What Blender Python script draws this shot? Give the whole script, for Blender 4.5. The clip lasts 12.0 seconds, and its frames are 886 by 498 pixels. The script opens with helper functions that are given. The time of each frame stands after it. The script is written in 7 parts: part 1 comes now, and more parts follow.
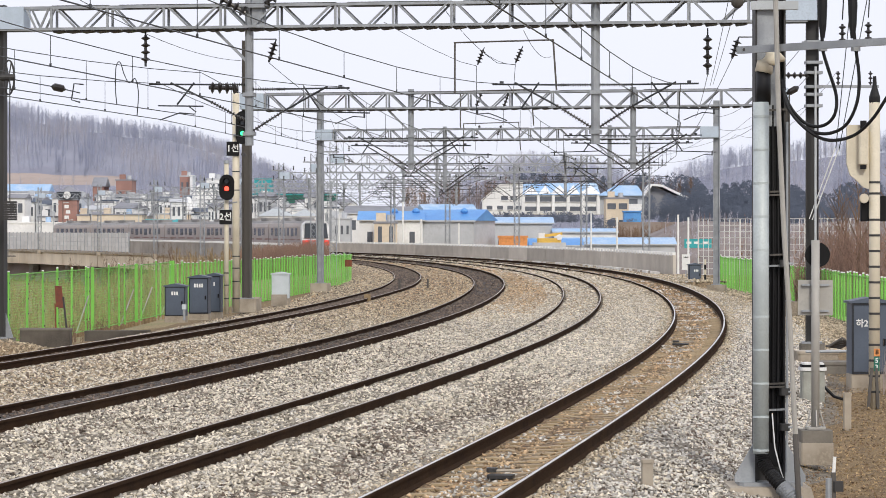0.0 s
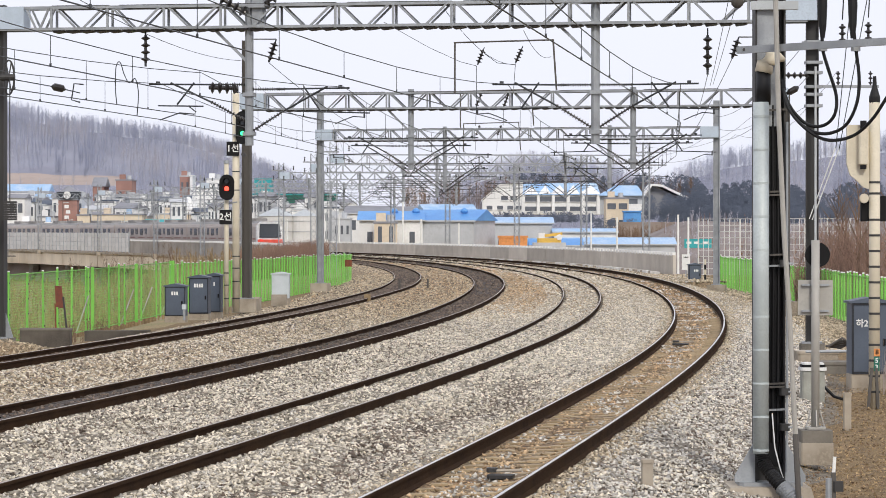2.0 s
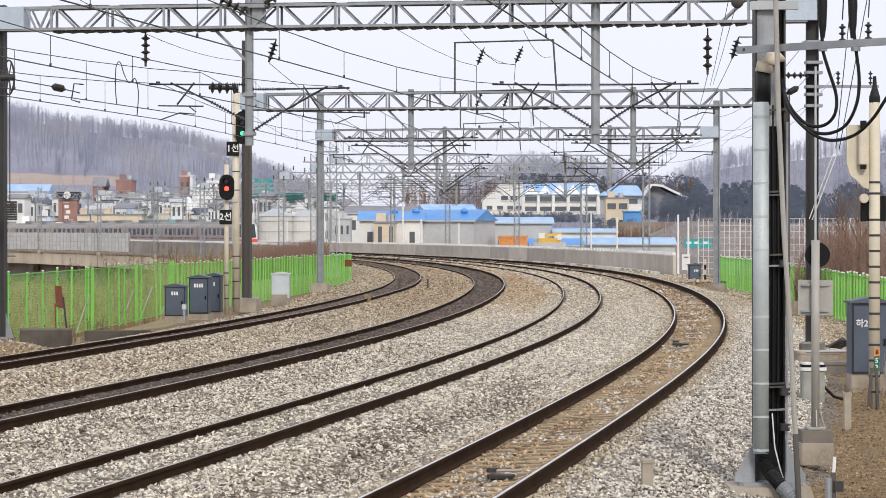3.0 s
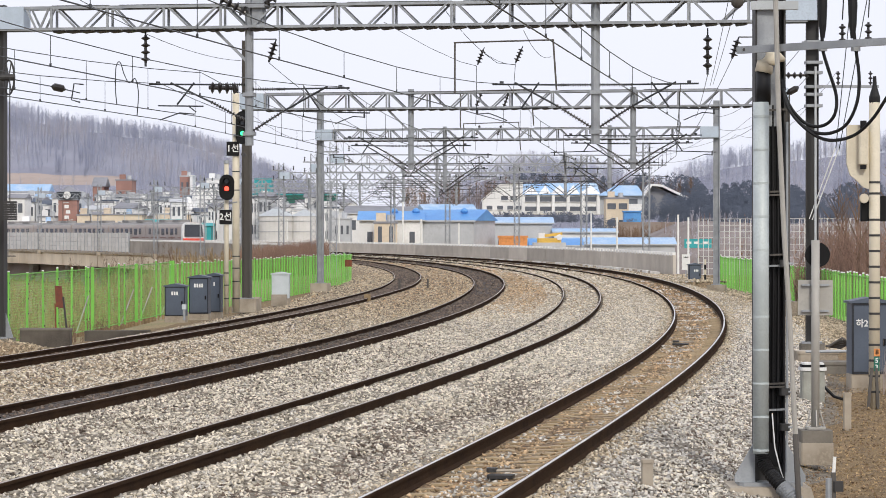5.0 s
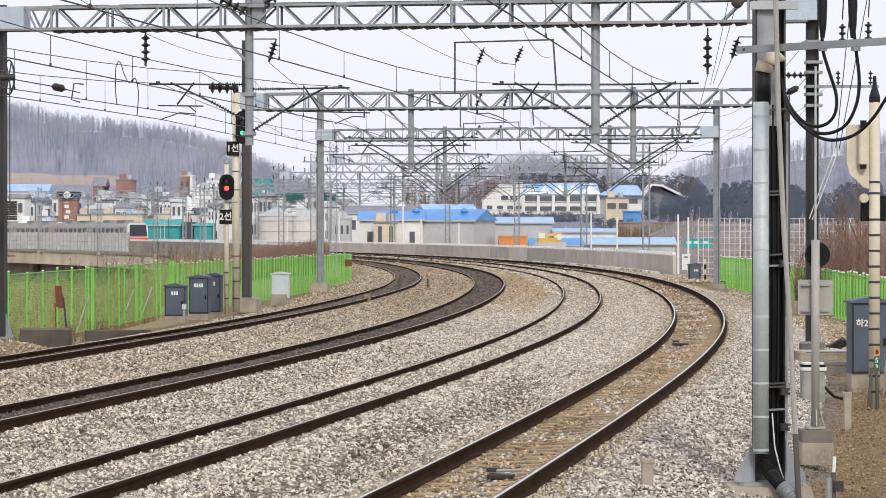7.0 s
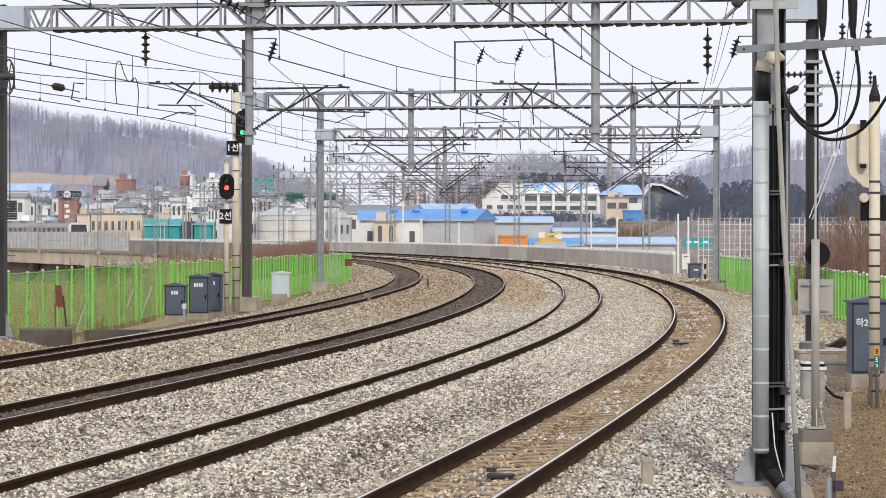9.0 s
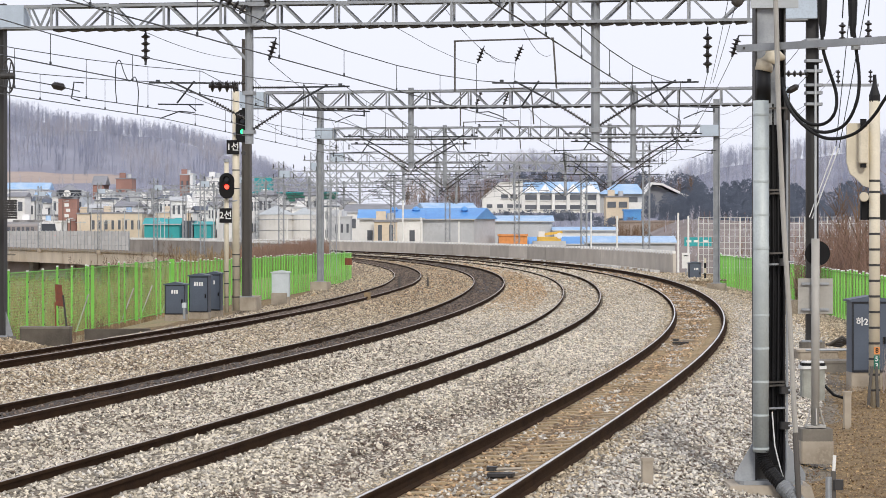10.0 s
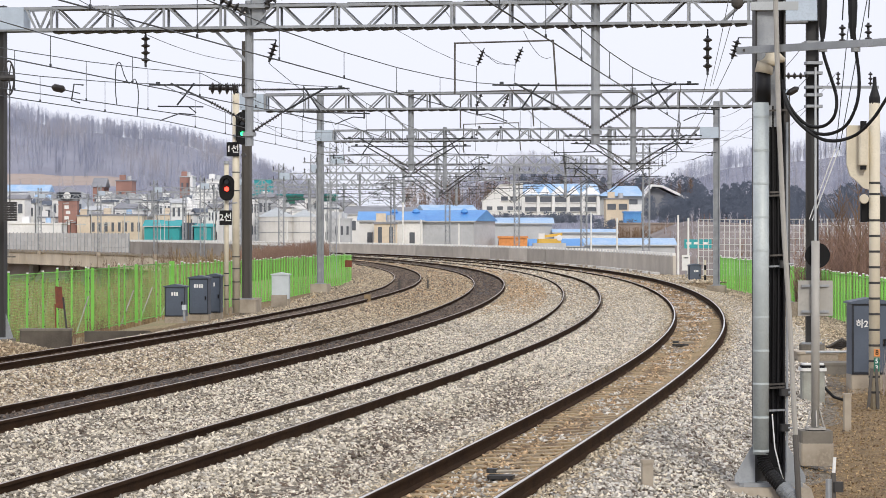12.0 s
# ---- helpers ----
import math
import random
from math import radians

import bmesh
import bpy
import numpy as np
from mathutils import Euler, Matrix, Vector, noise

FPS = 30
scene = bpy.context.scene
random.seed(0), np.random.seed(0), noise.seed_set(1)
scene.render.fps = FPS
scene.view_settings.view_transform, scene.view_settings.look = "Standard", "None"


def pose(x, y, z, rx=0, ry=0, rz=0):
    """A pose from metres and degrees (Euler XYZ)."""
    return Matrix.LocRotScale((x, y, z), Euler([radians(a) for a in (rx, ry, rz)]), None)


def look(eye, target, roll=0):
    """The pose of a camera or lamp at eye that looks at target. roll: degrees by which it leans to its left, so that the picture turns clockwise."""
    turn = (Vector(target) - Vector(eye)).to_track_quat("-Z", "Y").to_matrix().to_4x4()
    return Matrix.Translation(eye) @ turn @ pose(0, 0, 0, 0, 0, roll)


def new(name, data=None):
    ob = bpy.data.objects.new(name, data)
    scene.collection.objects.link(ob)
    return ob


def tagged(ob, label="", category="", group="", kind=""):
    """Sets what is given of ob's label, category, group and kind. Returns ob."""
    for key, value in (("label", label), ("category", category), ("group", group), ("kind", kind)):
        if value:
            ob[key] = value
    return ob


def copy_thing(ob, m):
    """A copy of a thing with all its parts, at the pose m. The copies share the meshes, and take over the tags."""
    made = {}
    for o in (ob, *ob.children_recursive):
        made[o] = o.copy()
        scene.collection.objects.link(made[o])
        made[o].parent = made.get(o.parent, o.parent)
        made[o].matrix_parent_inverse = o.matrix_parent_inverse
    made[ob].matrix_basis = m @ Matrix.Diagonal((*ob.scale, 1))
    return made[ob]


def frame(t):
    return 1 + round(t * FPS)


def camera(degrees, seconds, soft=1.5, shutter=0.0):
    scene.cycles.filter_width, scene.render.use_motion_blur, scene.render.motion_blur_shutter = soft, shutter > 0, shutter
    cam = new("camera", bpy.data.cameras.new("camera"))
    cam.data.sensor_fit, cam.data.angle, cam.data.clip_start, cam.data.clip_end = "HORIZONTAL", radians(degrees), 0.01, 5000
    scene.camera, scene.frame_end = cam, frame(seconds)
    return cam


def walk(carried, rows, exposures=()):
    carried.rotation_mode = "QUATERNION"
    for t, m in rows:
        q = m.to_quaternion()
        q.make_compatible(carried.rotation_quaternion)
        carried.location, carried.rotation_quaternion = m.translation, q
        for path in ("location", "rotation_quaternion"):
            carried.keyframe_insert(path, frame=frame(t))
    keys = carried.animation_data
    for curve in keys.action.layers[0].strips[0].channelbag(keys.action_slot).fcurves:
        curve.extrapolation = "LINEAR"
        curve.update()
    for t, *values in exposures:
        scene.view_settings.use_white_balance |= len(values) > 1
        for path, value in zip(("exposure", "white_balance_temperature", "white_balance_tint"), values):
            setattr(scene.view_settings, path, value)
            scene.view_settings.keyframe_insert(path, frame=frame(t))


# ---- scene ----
# ---------------------------------------------------------------- camera
cam = camera(18.55, 12.0, soft=0.85)
EYE_Z = 2.72
TILT = [(0.0, 0.4058), (0.5, 0.4058), (1.0, 0.4030), (1.5, 0.4062), (2.0, 0.4058), (2.5, 0.4220), (3.0, 0.4058),
        (5.0, 0.4058), (5.5, 0.4140), (6.0, 0.4200), (6.5, 0.4058), (7.0, 0.4095), (9.0, 0.4205), (9.5, 0.4385),
        (10.0, 0.4385), (10.5, 0.4580), (11.0, 0.4225), (11.5, 0.4058), (12.0, 0.3940)]
walk(cam, [(t, pose(0, 0, EYE_Z, 90 - tilt)) for t, tilt in TILT], exposures=[(0.0, 0.32), (12.0, 0.32)])

# ---------------------------------------------------------------- world and sun (bright overcast)
world = bpy.data.worlds.new("overcast_sky")
scene.world = world
world.use_nodes = True
wn = world.node_tree
wn.nodes.clear()
sky = wn.nodes.new("ShaderNodeTexSky")
sky.sky_type = "NISHITA"
sky.sun_disc = False
sky.sun_elevation, sky.sun_rotation = radians(42), radians(150)
sky.air_density, sky.dust_density = 1.0, 4.0
grey = wn.nodes.new("ShaderNodeHueSaturation")
grey.inputs["Saturation"].default_value = 0.25
mixw = wn.nodes.new("ShaderNodeMix")
mixw.data_type = "RGBA"
mixw.inputs["Factor"].default_value = 0.9
mixw.inputs["B"].default_value = (7.75, 7.95, 9.0, 1)
bg = wn.nodes.new("ShaderNodeBackground")
bg.inputs["Strength"].default_value = 0.1
out = wn.nodes.new("ShaderNodeOutputWorld")
wn.links.new(sky.outputs["Color"], grey.inputs["Color"])
wn.links.new(grey.outputs["Color"], mixw.inputs["A"])
wn.links.new(mixw.outputs["Result"], bg.inputs["Color"])
wn.links.new(bg.outputs["Background"], out.inputs["Surface"])
sun_data = bpy.data.lights.new("sun", "SUN")
sun_data.energy, sun_data.angle, sun_data.color = 1.5, radians(12), (1.0, 0.93, 0.82)
sun = new("sun", sun_data)
sun.matrix_world = look((20, -40, 60), (0, 40, 0))


# ---------------------------------------------------------------- materials
def mat(name, a, b=None, rough=0.8, metal=0.0, scale=3.0, fine=40.0, bump=0.0, c=None, vary=0.0, emit=0.0, island=0.0, stretch=None, spec=0.5):
    """Procedural surface: colour a mottled with b (large noise) and c (fine noise)."""
    m = bpy.data.materials.new(name)
    m.use_nodes = True
    t = m.node_tree
    p = t.nodes["Principled BSDF"]
    p.inputs["Roughness"].default_value, p.inputs["Metallic"].default_value = rough, metal
    p.inputs["Specular IOR Level"].default_value = spec
    b = b or tuple(x * 0.75 for x in a)
    c = c or tuple(x * 0.85 for x in a)
    co = t.nodes.new("ShaderNodeTexCoord")
    vec = co.outputs["Object"]
    if stretch:
        mp = t.nodes.new("ShaderNodeMapping")
        mp.inputs["Scale"].default_value = stretch
        t.links.new(vec, mp.inputs["Vector"])
        vec = mp.outputs["Vector"]
    col = None
    for sc, lo, hi, target in ((scale, 0.38, 0.66, b), (fine, 0.45, 0.75, c)):
        n = t.nodes.new("ShaderNodeTexNoise")
        n.inputs["Scale"].default_value, n.inputs["Detail"].default_value = sc, 5
        t.links.new(vec, n.inputs["Vector"])
        r = t.nodes.new("ShaderNodeMapRange")
        r.inputs["From Min"].default_value, r.inputs["From Max"].default_value = lo, hi
        t.links.new(n.outputs["Fac"], r.inputs["Value"])
        x = t.nodes.new("ShaderNodeMix")
        x.data_type = "RGBA"
        x.inputs["A"].default_value = (*a, 1)
        x.inputs["B"].default_value = (*target, 1)
        if col:
            t.links.new(col, x.inputs["A"])
        t.links.new(r.outputs["Result"], x.inputs["Factor"])
        col = x.outputs["Result"]
    if vary or island:
        src = t.nodes.new("ShaderNodeObjectInfo").outputs["Random"] if vary else t.nodes.new("ShaderNodeNewGeometry").outputs["Random Per Island"]
        amount = vary or island
        r = t.nodes.new("ShaderNodeMapRange")
        r.inputs["To Min"].default_value, r.inputs["To Max"].default_value = 1 - amount, 1 + amount
        t.links.new(src, r.inputs["Value"])
        h = t.nodes.new("ShaderNodeHueSaturation")
        t.links.new(r.outputs["Result"], h.inputs["Value"])
        t.links.new(col, h.inputs["Color"])
        col = h.outputs["Color"]
    t.links.new(col, p.inputs["Base Color"])
    if bump:
        bn = t.nodes.new("ShaderNodeBump")
        bn.inputs["Strength"].default_value, bn.inputs["Distance"].default_value = bump, 0.02
        t.links.new(n.outputs["Fac"], bn.inputs["Height"])
        t.links.new(bn.outputs["Normal"], p.inputs["Normal"])
    if emit:
        p.inputs["Emission Color"].default_value = (*a, 1)
        p.inputs["Emission Strength"].default_value = emit
    return m


def wood_mat(name, a, b, island):
    """Far twigs and pines: distance haze is in colours a and b; a fixed normal and translucency keep the crowns'
    shading soft.
    """
    m = mat(name, a, b, rough=1, scale=0.02, fine=0.5, island=island, spec=0.05)
    t = m.node_tree
    p = t.nodes["Principled BSDF"]
    up = t.nodes.new("ShaderNodeCombineXYZ")
    up.inputs["Y"].default_value, up.inputs["Z"].default_value = -0.45, 0.89
    tr = t.nodes.new("ShaderNodeBsdfTranslucent")
    mx = t.nodes.new("ShaderNodeMixShader")
    mx.inputs["Fac"].default_value = 0.4
    t.links.new(up.outputs["Vector"], p.inputs["Normal"])
    t.links.new(p.inputs["Base Color"].links[0].from_socket, tr.inputs["Color"])
    t.links.new(p.outputs["BSDF"], mx.inputs[1])
    t.links.new(tr.outputs["BSDF"], mx.inputs[2])
    t.links.new(mx.outputs["Shader"], t.nodes["Material Output"].inputs["Surface"])
    return m


def ballast_mat(name, a, b, stain):
    """Crushed stone: cells of differing grey, shade of the gaps darkened into the colour, stained in broad patches."""
    m = mat(name, a, stain, rough=0.95, scale=0.35, fine=9, c=b)
    t = m.node_tree
    p = t.nodes["Principled BSDF"]
    co = t.nodes.new("ShaderNodeTexCoord")
    v = t.nodes.new("ShaderNodeTexVoronoi")
    v.inputs["Scale"].default_value = 17
    t.links.new(co.outputs["Object"], v.inputs["Vector"])
    bw = t.nodes.new("ShaderNodeSeparateColor")
    t.links.new(v.outputs["Color"], bw.inputs["Color"])
    r = t.nodes.new("ShaderNodeMapRange")
    r.inputs["To Min"].default_value, r.inputs["To Max"].default_value = 0.45, 1.45
    t.links.new(bw.outputs["Red"], r.inputs["Value"])
    h = t.nodes.new("ShaderNodeHueSaturation")
    t.links.new(r.outputs["Result"], h.inputs["Value"])
    t.links.new(p.inputs["Base Color"].links[0].from_socket, h.inputs["Color"])
    t.links.new(h.outputs["Color"], p.inputs["Base Color"])
    bn = t.nodes.new("ShaderNodeBump")
    bn.invert = True
    bn.inputs["Strength"].default_value, bn.inputs["Distance"].default_value = 0.9, 0.05
    t.links.new(v.outputs["Distance"], bn.inputs["Height"])
    t.links.new(bn.outputs["Normal"], p.inputs["Normal"])
    return m


# Bed is darker than the loose stones: its colour holds the gaps' shade.
M_BALLAST = ballast_mat("ballast", (0.23, 0.197, 0.15), (0.085, 0.071, 0.053), (0.19, 0.16, 0.118))
M_BALLAST_RUST = ballast_mat("ballast_rusty", (0.26, 0.19, 0.11), (0.13, 0.095, 0.055), (0.19, 0.115, 0.06))
M_BALLAST_DARK = ballast_mat("ballast_greasy", (0.075, 0.061, 0.053), (0.035, 0.029, 0.026), (0.1, 0.082, 0.07))
M_BALLAST_TAN = ballast_mat("ballast_tan", (0.34, 0.26, 0.165), (0.17, 0.125, 0.078), (0.27, 0.19, 0.11))
STONE_MATS = [
    mat("stone_grey", (0.625, 0.565, 0.468), (0.5, 0.445, 0.355), rough=0.9, scale=0.5, fine=30, island=0.6, spec=0.25),
    mat("stone_rusty", (0.46, 0.335, 0.21), (0.36, 0.235, 0.13), rough=0.9, scale=0.8, fine=30, island=0.68, spec=0.25),
    mat("stone_greasy", (0.17, 0.128, 0.098), (0.1, 0.074, 0.056), rough=0.8, scale=0.8, fine=30, island=0.6),
    mat("stone_tan", (0.5, 0.42, 0.305), (0.39, 0.315, 0.215), rough=0.9, scale=0.8, fine=30, island=0.55, spec=0.25),
    mat("stone_cool", (0.58, 0.545, 0.49), (0.47, 0.44, 0.39), rough=0.9, scale=0.7, fine=30, island=0.55, spec=0.3),
]
M_RAIL = mat("rail_steel_rusty", (0.045, 0.026, 0.014), (0.027, 0.016, 0.01), rough=0.95, scale=2, fine=60, c=(0.05, 0.027, 0.016), bump=0.2, spec=0.06)
M_RAILTOP = mat("rail_head_polished", (0.8, 0.76, 0.72), (0.66, 0.61, 0.56), rough=0.3, metal=1.0, scale=3, fine=80)
M_RAILTOP_DULL = mat("rail_head_dull", (0.5, 0.44, 0.39), (0.36, 0.31, 0.27), rough=0.5, metal=0.6, scale=3, fine=80)
M_SLEEPER = mat("sleeper_concrete", (0.4, 0.31, 0.19), (0.27, 0.195, 0.11), rough=0.9, scale=2, fine=50, vary=0.15, bump=0.2)
M_GALV = mat("galvanised_steel", (0.36, 0.38, 0.4), (0.25, 0.265, 0.28), rough=0.55, metal=0.35, scale=2.5, fine=40)
M_GALV_LIGHT = mat("galvanised_bright", (0.5, 0.53, 0.54), (0.42, 0.445, 0.455), rough=0.45, metal=0.25, scale=3, fine=50)
M_STEEL_DARK = mat("weathered_dark_steel", (0.06, 0.058, 0.057), (0.035, 0.033, 0.033), rough=0.6, metal=0.3, scale=1.5, fine=30, stretch=(1, 1, 0.2))
M_STEEL_BROWN = mat("brown_weathered_steel", (0.11, 0.1, 0.09), (0.07, 0.063, 0.056), rough=0.7, metal=0.2, scale=1.5, fine=30, stretch=(1, 1, 0.2))
M_WIRE = mat("wire_dark", (0.05, 0.055, 0.06), rough=0.5, metal=0.4)
M_CABLE = mat("cable_black_rubber", (0.011, 0.011, 0.012), rough=0.5, spec=0.3)
M_INSUL = mat("insulator_brown", (0.032, 0.028, 0.027), rough=0.3)
M_CONC_TAN = mat("concrete_tan_stained", (0.34, 0.25, 0.14), (0.16, 0.115, 0.07), rough=0.95, scale=5, fine=25, bump=0.2)
M_CONC = mat("concrete", (0.43, 0.375, 0.3), (0.24, 0.2, 0.15), rough=0.9, scale=1.5, fine=25, bump=0.15)
M_CONC_DARK = mat("concrete_stained", (0.2, 0.18, 0.15), (0.11, 0.1, 0.085), rough=0.95, scale=2, fine=20, bump=0.2)
# Darkest concrete tone, for the block under the board and the kerb.
M_CONC_DEEP = mat("concrete_dark_grey", (0.12, 0.105, 0.085), (0.07, 0.06, 0.05), rough=0.95, scale=2, fine=20, bump=0.2)
M_CONC_WALL = mat("concrete_parapet", (0.6, 0.55, 0.475), (0.48, 0.435, 0.37), rough=0.9, scale=0.5, fine=2.5, vary=0.18)
M_CREAM = mat("cream_painted_post", (0.66, 0.6, 0.47), (0.55, 0.49, 0.375), rough=0.55, scale=2, fine=30)
M_PVC = mat("weathered_pvc", (0.41, 0.395, 0.36), (0.33, 0.315, 0.285), rough=0.5, scale=2, fine=20)
M_FENCE = mat("fence_green_paint", (0.21, 0.55, 0.09), (0.16, 0.46, 0.07), rough=0.45, scale=1, fine=20, vary=0.12)
M_CAB = mat("cabinet_slate_paint", (0.08, 0.1, 0.135), (0.064, 0.08, 0.11), rough=0.5, scale=1.5, fine=25)
M_CAB_EDGE = mat("cabinet_dark_trim", (0.014, 0.017, 0.024), rough=0.5)
M_CAB_LIGHT = mat("cabinet_light_grey", (0.55, 0.6, 0.62), (0.48, 0.53, 0.55), rough=0.5)
M_WHITE = mat("white_paint", (0.78, 0.78, 0.76), (0.68, 0.68, 0.66), rough=0.6)
M_BLACK = mat("black_paint", (0.01, 0.01, 0.011), rough=0.6, spec=0.2)
M_ORANGE = mat("orange_paint", (0.75, 0.3, 0.09), rough=0.5)
M_YELLOW = mat("yellow_plant_paint", (0.72, 0.47, 0.09), (0.6, 0.38, 0.07), rough=0.5)
M_GREENSIGN = mat("green_sign", (0.015, 0.15, 0.105), rough=0.4)
M_RUSTPLATE = mat("rusty_plate", (0.22, 0.06, 0.03), (0.12, 0.045, 0.03), rough=0.8, scale=6)
M_SOIL = mat("soil_leaf_litter", (0.2, 0.13, 0.055), (0.07, 0.042, 0.018), rough=1, scale=4, fine=22, c=(0.33, 0.235, 0.12), bump=0.8)
M_LEAF = mat("dry_leaf_tan", (0.44, 0.31, 0.16), (0.33, 0.22, 0.11), rough=0.95, scale=2, fine=20, island=0.4)
M_GRASS = mat("winter_grass", (0.25, 0.21, 0.1), (0.32, 0.225, 0.125), rough=1, scale=0.4, fine=14, c=(0.12, 0.12, 0.05), bump=0.4)
M_WEED = mat("olive_dry_weed", (0.285, 0.205, 0.11), (0.21, 0.145, 0.08), rough=1, scale=0.5, fine=4, island=0.4)
M_TAIL_RED = mat("signal_red_lens", (1.0, 0.05, 0.03), rough=0.3, emit=3.5)
M_SIG_GREEN = mat("signal_green_lens", (0.04, 0.9, 0.3), rough=0.3, emit=2.2)
M_LAMP_RED = mat("tail_lamp_red", (0.8, 0.04, 0.03), rough=0.3, emit=0.6)
M_GLASS_DARK = mat("window_dark_glass", (0.025, 0.03, 0.038), (0.04, 0.045, 0.055), rough=0.12, scale=0.3)
# Paler than the dark glass: distance haze is mixed into the colour.
M_WINDOW = mat("hazed_window_glass", (0.1, 0.11, 0.13), (0.14, 0.15, 0.17), rough=0.15, scale=0.3)
M_NOISE = mat("noise_panel_pale", (0.68, 0.67, 0.65), (0.58, 0.57, 0.55), rough=0.7, scale=0.5, fine=6, vary=0.08)
M_PARAPET_OLD = mat("parapet_rain_stained", (0.36, 0.325, 0.29), (0.25, 0.225, 0.2), rough=0.9, scale=0.5, fine=6, vary=0.12)
M_GIRDER = mat("girder_concrete", (0.74, 0.64, 0.5), (0.56, 0.47, 0.36), rough=0.9, scale=0.3, fine=2, stretch=(1, 1, 0.3))
M_PLATE_BLUE = mat("blue_grey_plate", (0.5, 0.58, 0.66), (0.43, 0.5, 0.58), rough=0.45, metal=0.15, scale=2, fine=20)
M_BOND = mat("grey_green_concrete", (0.36, 0.365, 0.32), (0.25, 0.25, 0.22), rough=0.9, scale=4, fine=30, bump=0.15)
M_CONDUIT = mat("conduit_pale_grey", (0.5, 0.55, 0.55), (0.42, 0.465, 0.47), rough=0.5, metal=0.1, scale=4, fine=40)
M_ROOF_BLUE = mat("blue_metal_roof", (0.08, 0.26, 0.6), (0.11, 0.33, 0.66), rough=0.45, scale=0.3, fine=4)
M_ROOF_LTBLUE = mat("light_blue_metal_roof", (0.26, 0.44, 0.68), (0.44, 0.56, 0.7), rough=0.5, scale=0.35, fine=3, stretch=(1, 1, 0.3))
M_WALL_WHITE = mat("render_white", (0.8, 0.8, 0.79), (0.7, 0.7, 0.7), rough=0.8, scale=0.3, fine=3)
M_WALL_GREY = mat("cladding_grey", (0.5, 0.515, 0.54), (0.42, 0.435, 0.455), rough=0.6, scale=0.3, fine=3)
M_WALL_CREAM = mat("render_cream", (0.68, 0.58, 0.45), (0.6, 0.5, 0.38), rough=0.8, scale=0.3, fine=3)
# Brick red greyed and lightened with distance haze.
M_WALL_BRICK = mat("hazed_brick_red", (0.36, 0.2, 0.165), (0.28, 0.155, 0.13), rough=0.85, scale=0.4, fine=6)
M_WALL_TEAL = mat("cladding_teal", (0.03, 0.34, 0.36), (0.025, 0.28, 0.3), rough=0.6, scale=0.3, fine=3)
M_BANK = mat("bare_earth_bank", (0.33, 0.27, 0.235), (0.25, 0.2, 0.17), rough=1, scale=0.3, fine=3)
M_BANK_SCRUB = mat("bank_scrub_floor", (0.25, 0.215, 0.205), (0.17, 0.145, 0.135), rough=1, scale=0.25, fine=2)
# Dark town roofs, lifted in tone to hold the haze.
M_ROOF_DARK = mat("hazed_roof_dark", (0.26, 0.265, 0.29), (0.2, 0.205, 0.225), rough=0.8, scale=0.5, fine=4)
# Distance haze is tinted blue into the hill floor and the grey twigs.
M_HILL = mat("hill_floor_hazed", (0.27, 0.275, 0.335), (0.2, 0.205, 0.255), rough=1, scale=0.02, fine=0.12, c=(0.21, 0.214, 0.265))
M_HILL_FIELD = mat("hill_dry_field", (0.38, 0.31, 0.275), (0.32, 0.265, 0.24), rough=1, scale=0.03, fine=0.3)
M_TWIG = wood_mat("bare_twigs_haze_grey", (0.55, 0.575, 0.71), (0.47, 0.495, 0.62), 0.08)
M_TWIG_SHADE = wood_mat("bare_twigs_haze_slate", (0.44, 0.465, 0.6), (0.37, 0.395, 0.52), 0.06)
M_TWIG_WARM = wood_mat("bare_twigs_haze_warm", (0.6, 0.59, 0.66), (0.52, 0.51, 0.58), 0.08)
M_SCRUB = mat("red_brown_scrub", (0.27, 0.17, 0.125), (0.19, 0.115, 0.085), rough=1, scale=0.3, fine=2, island=0.35)
M_TWIG_BROWN = mat("bare_twigs_brown", (0.19, 0.12, 0.075), (0.13, 0.085, 0.055), rough=1, scale=0.3, fine=2, island=0.3)
# Pine green paled and blued by the same painted-in haze.
M_PINE = wood_mat("pine_hazed", (0.16, 0.183, 0.232), (0.12, 0.139, 0.178), 0.15)
M_TRAIN = mat("train_brushed_steel", (0.45, 0.395, 0.365), (0.38, 0.33, 0.305), rough=0.5, metal=0.25, scale=0.3, fine=5)
M_STRIPE = mat("train_stripe_dull_red", (0.24, 0.12, 0.1), (0.2, 0.1, 0.085), rough=0.5)
M_TRAIN_ROOF = mat("train_roof_grey", (0.3, 0.29, 0.285), (0.2, 0.195, 0.19), rough=0.8)
M_TRAIN_WHITE = mat("train_mask_white", (0.75, 0.75, 0.75), rough=0.4)
M_TRAIN_RED = mat("train_mask_red", (0.8, 0.1, 0.065), rough=0.4)


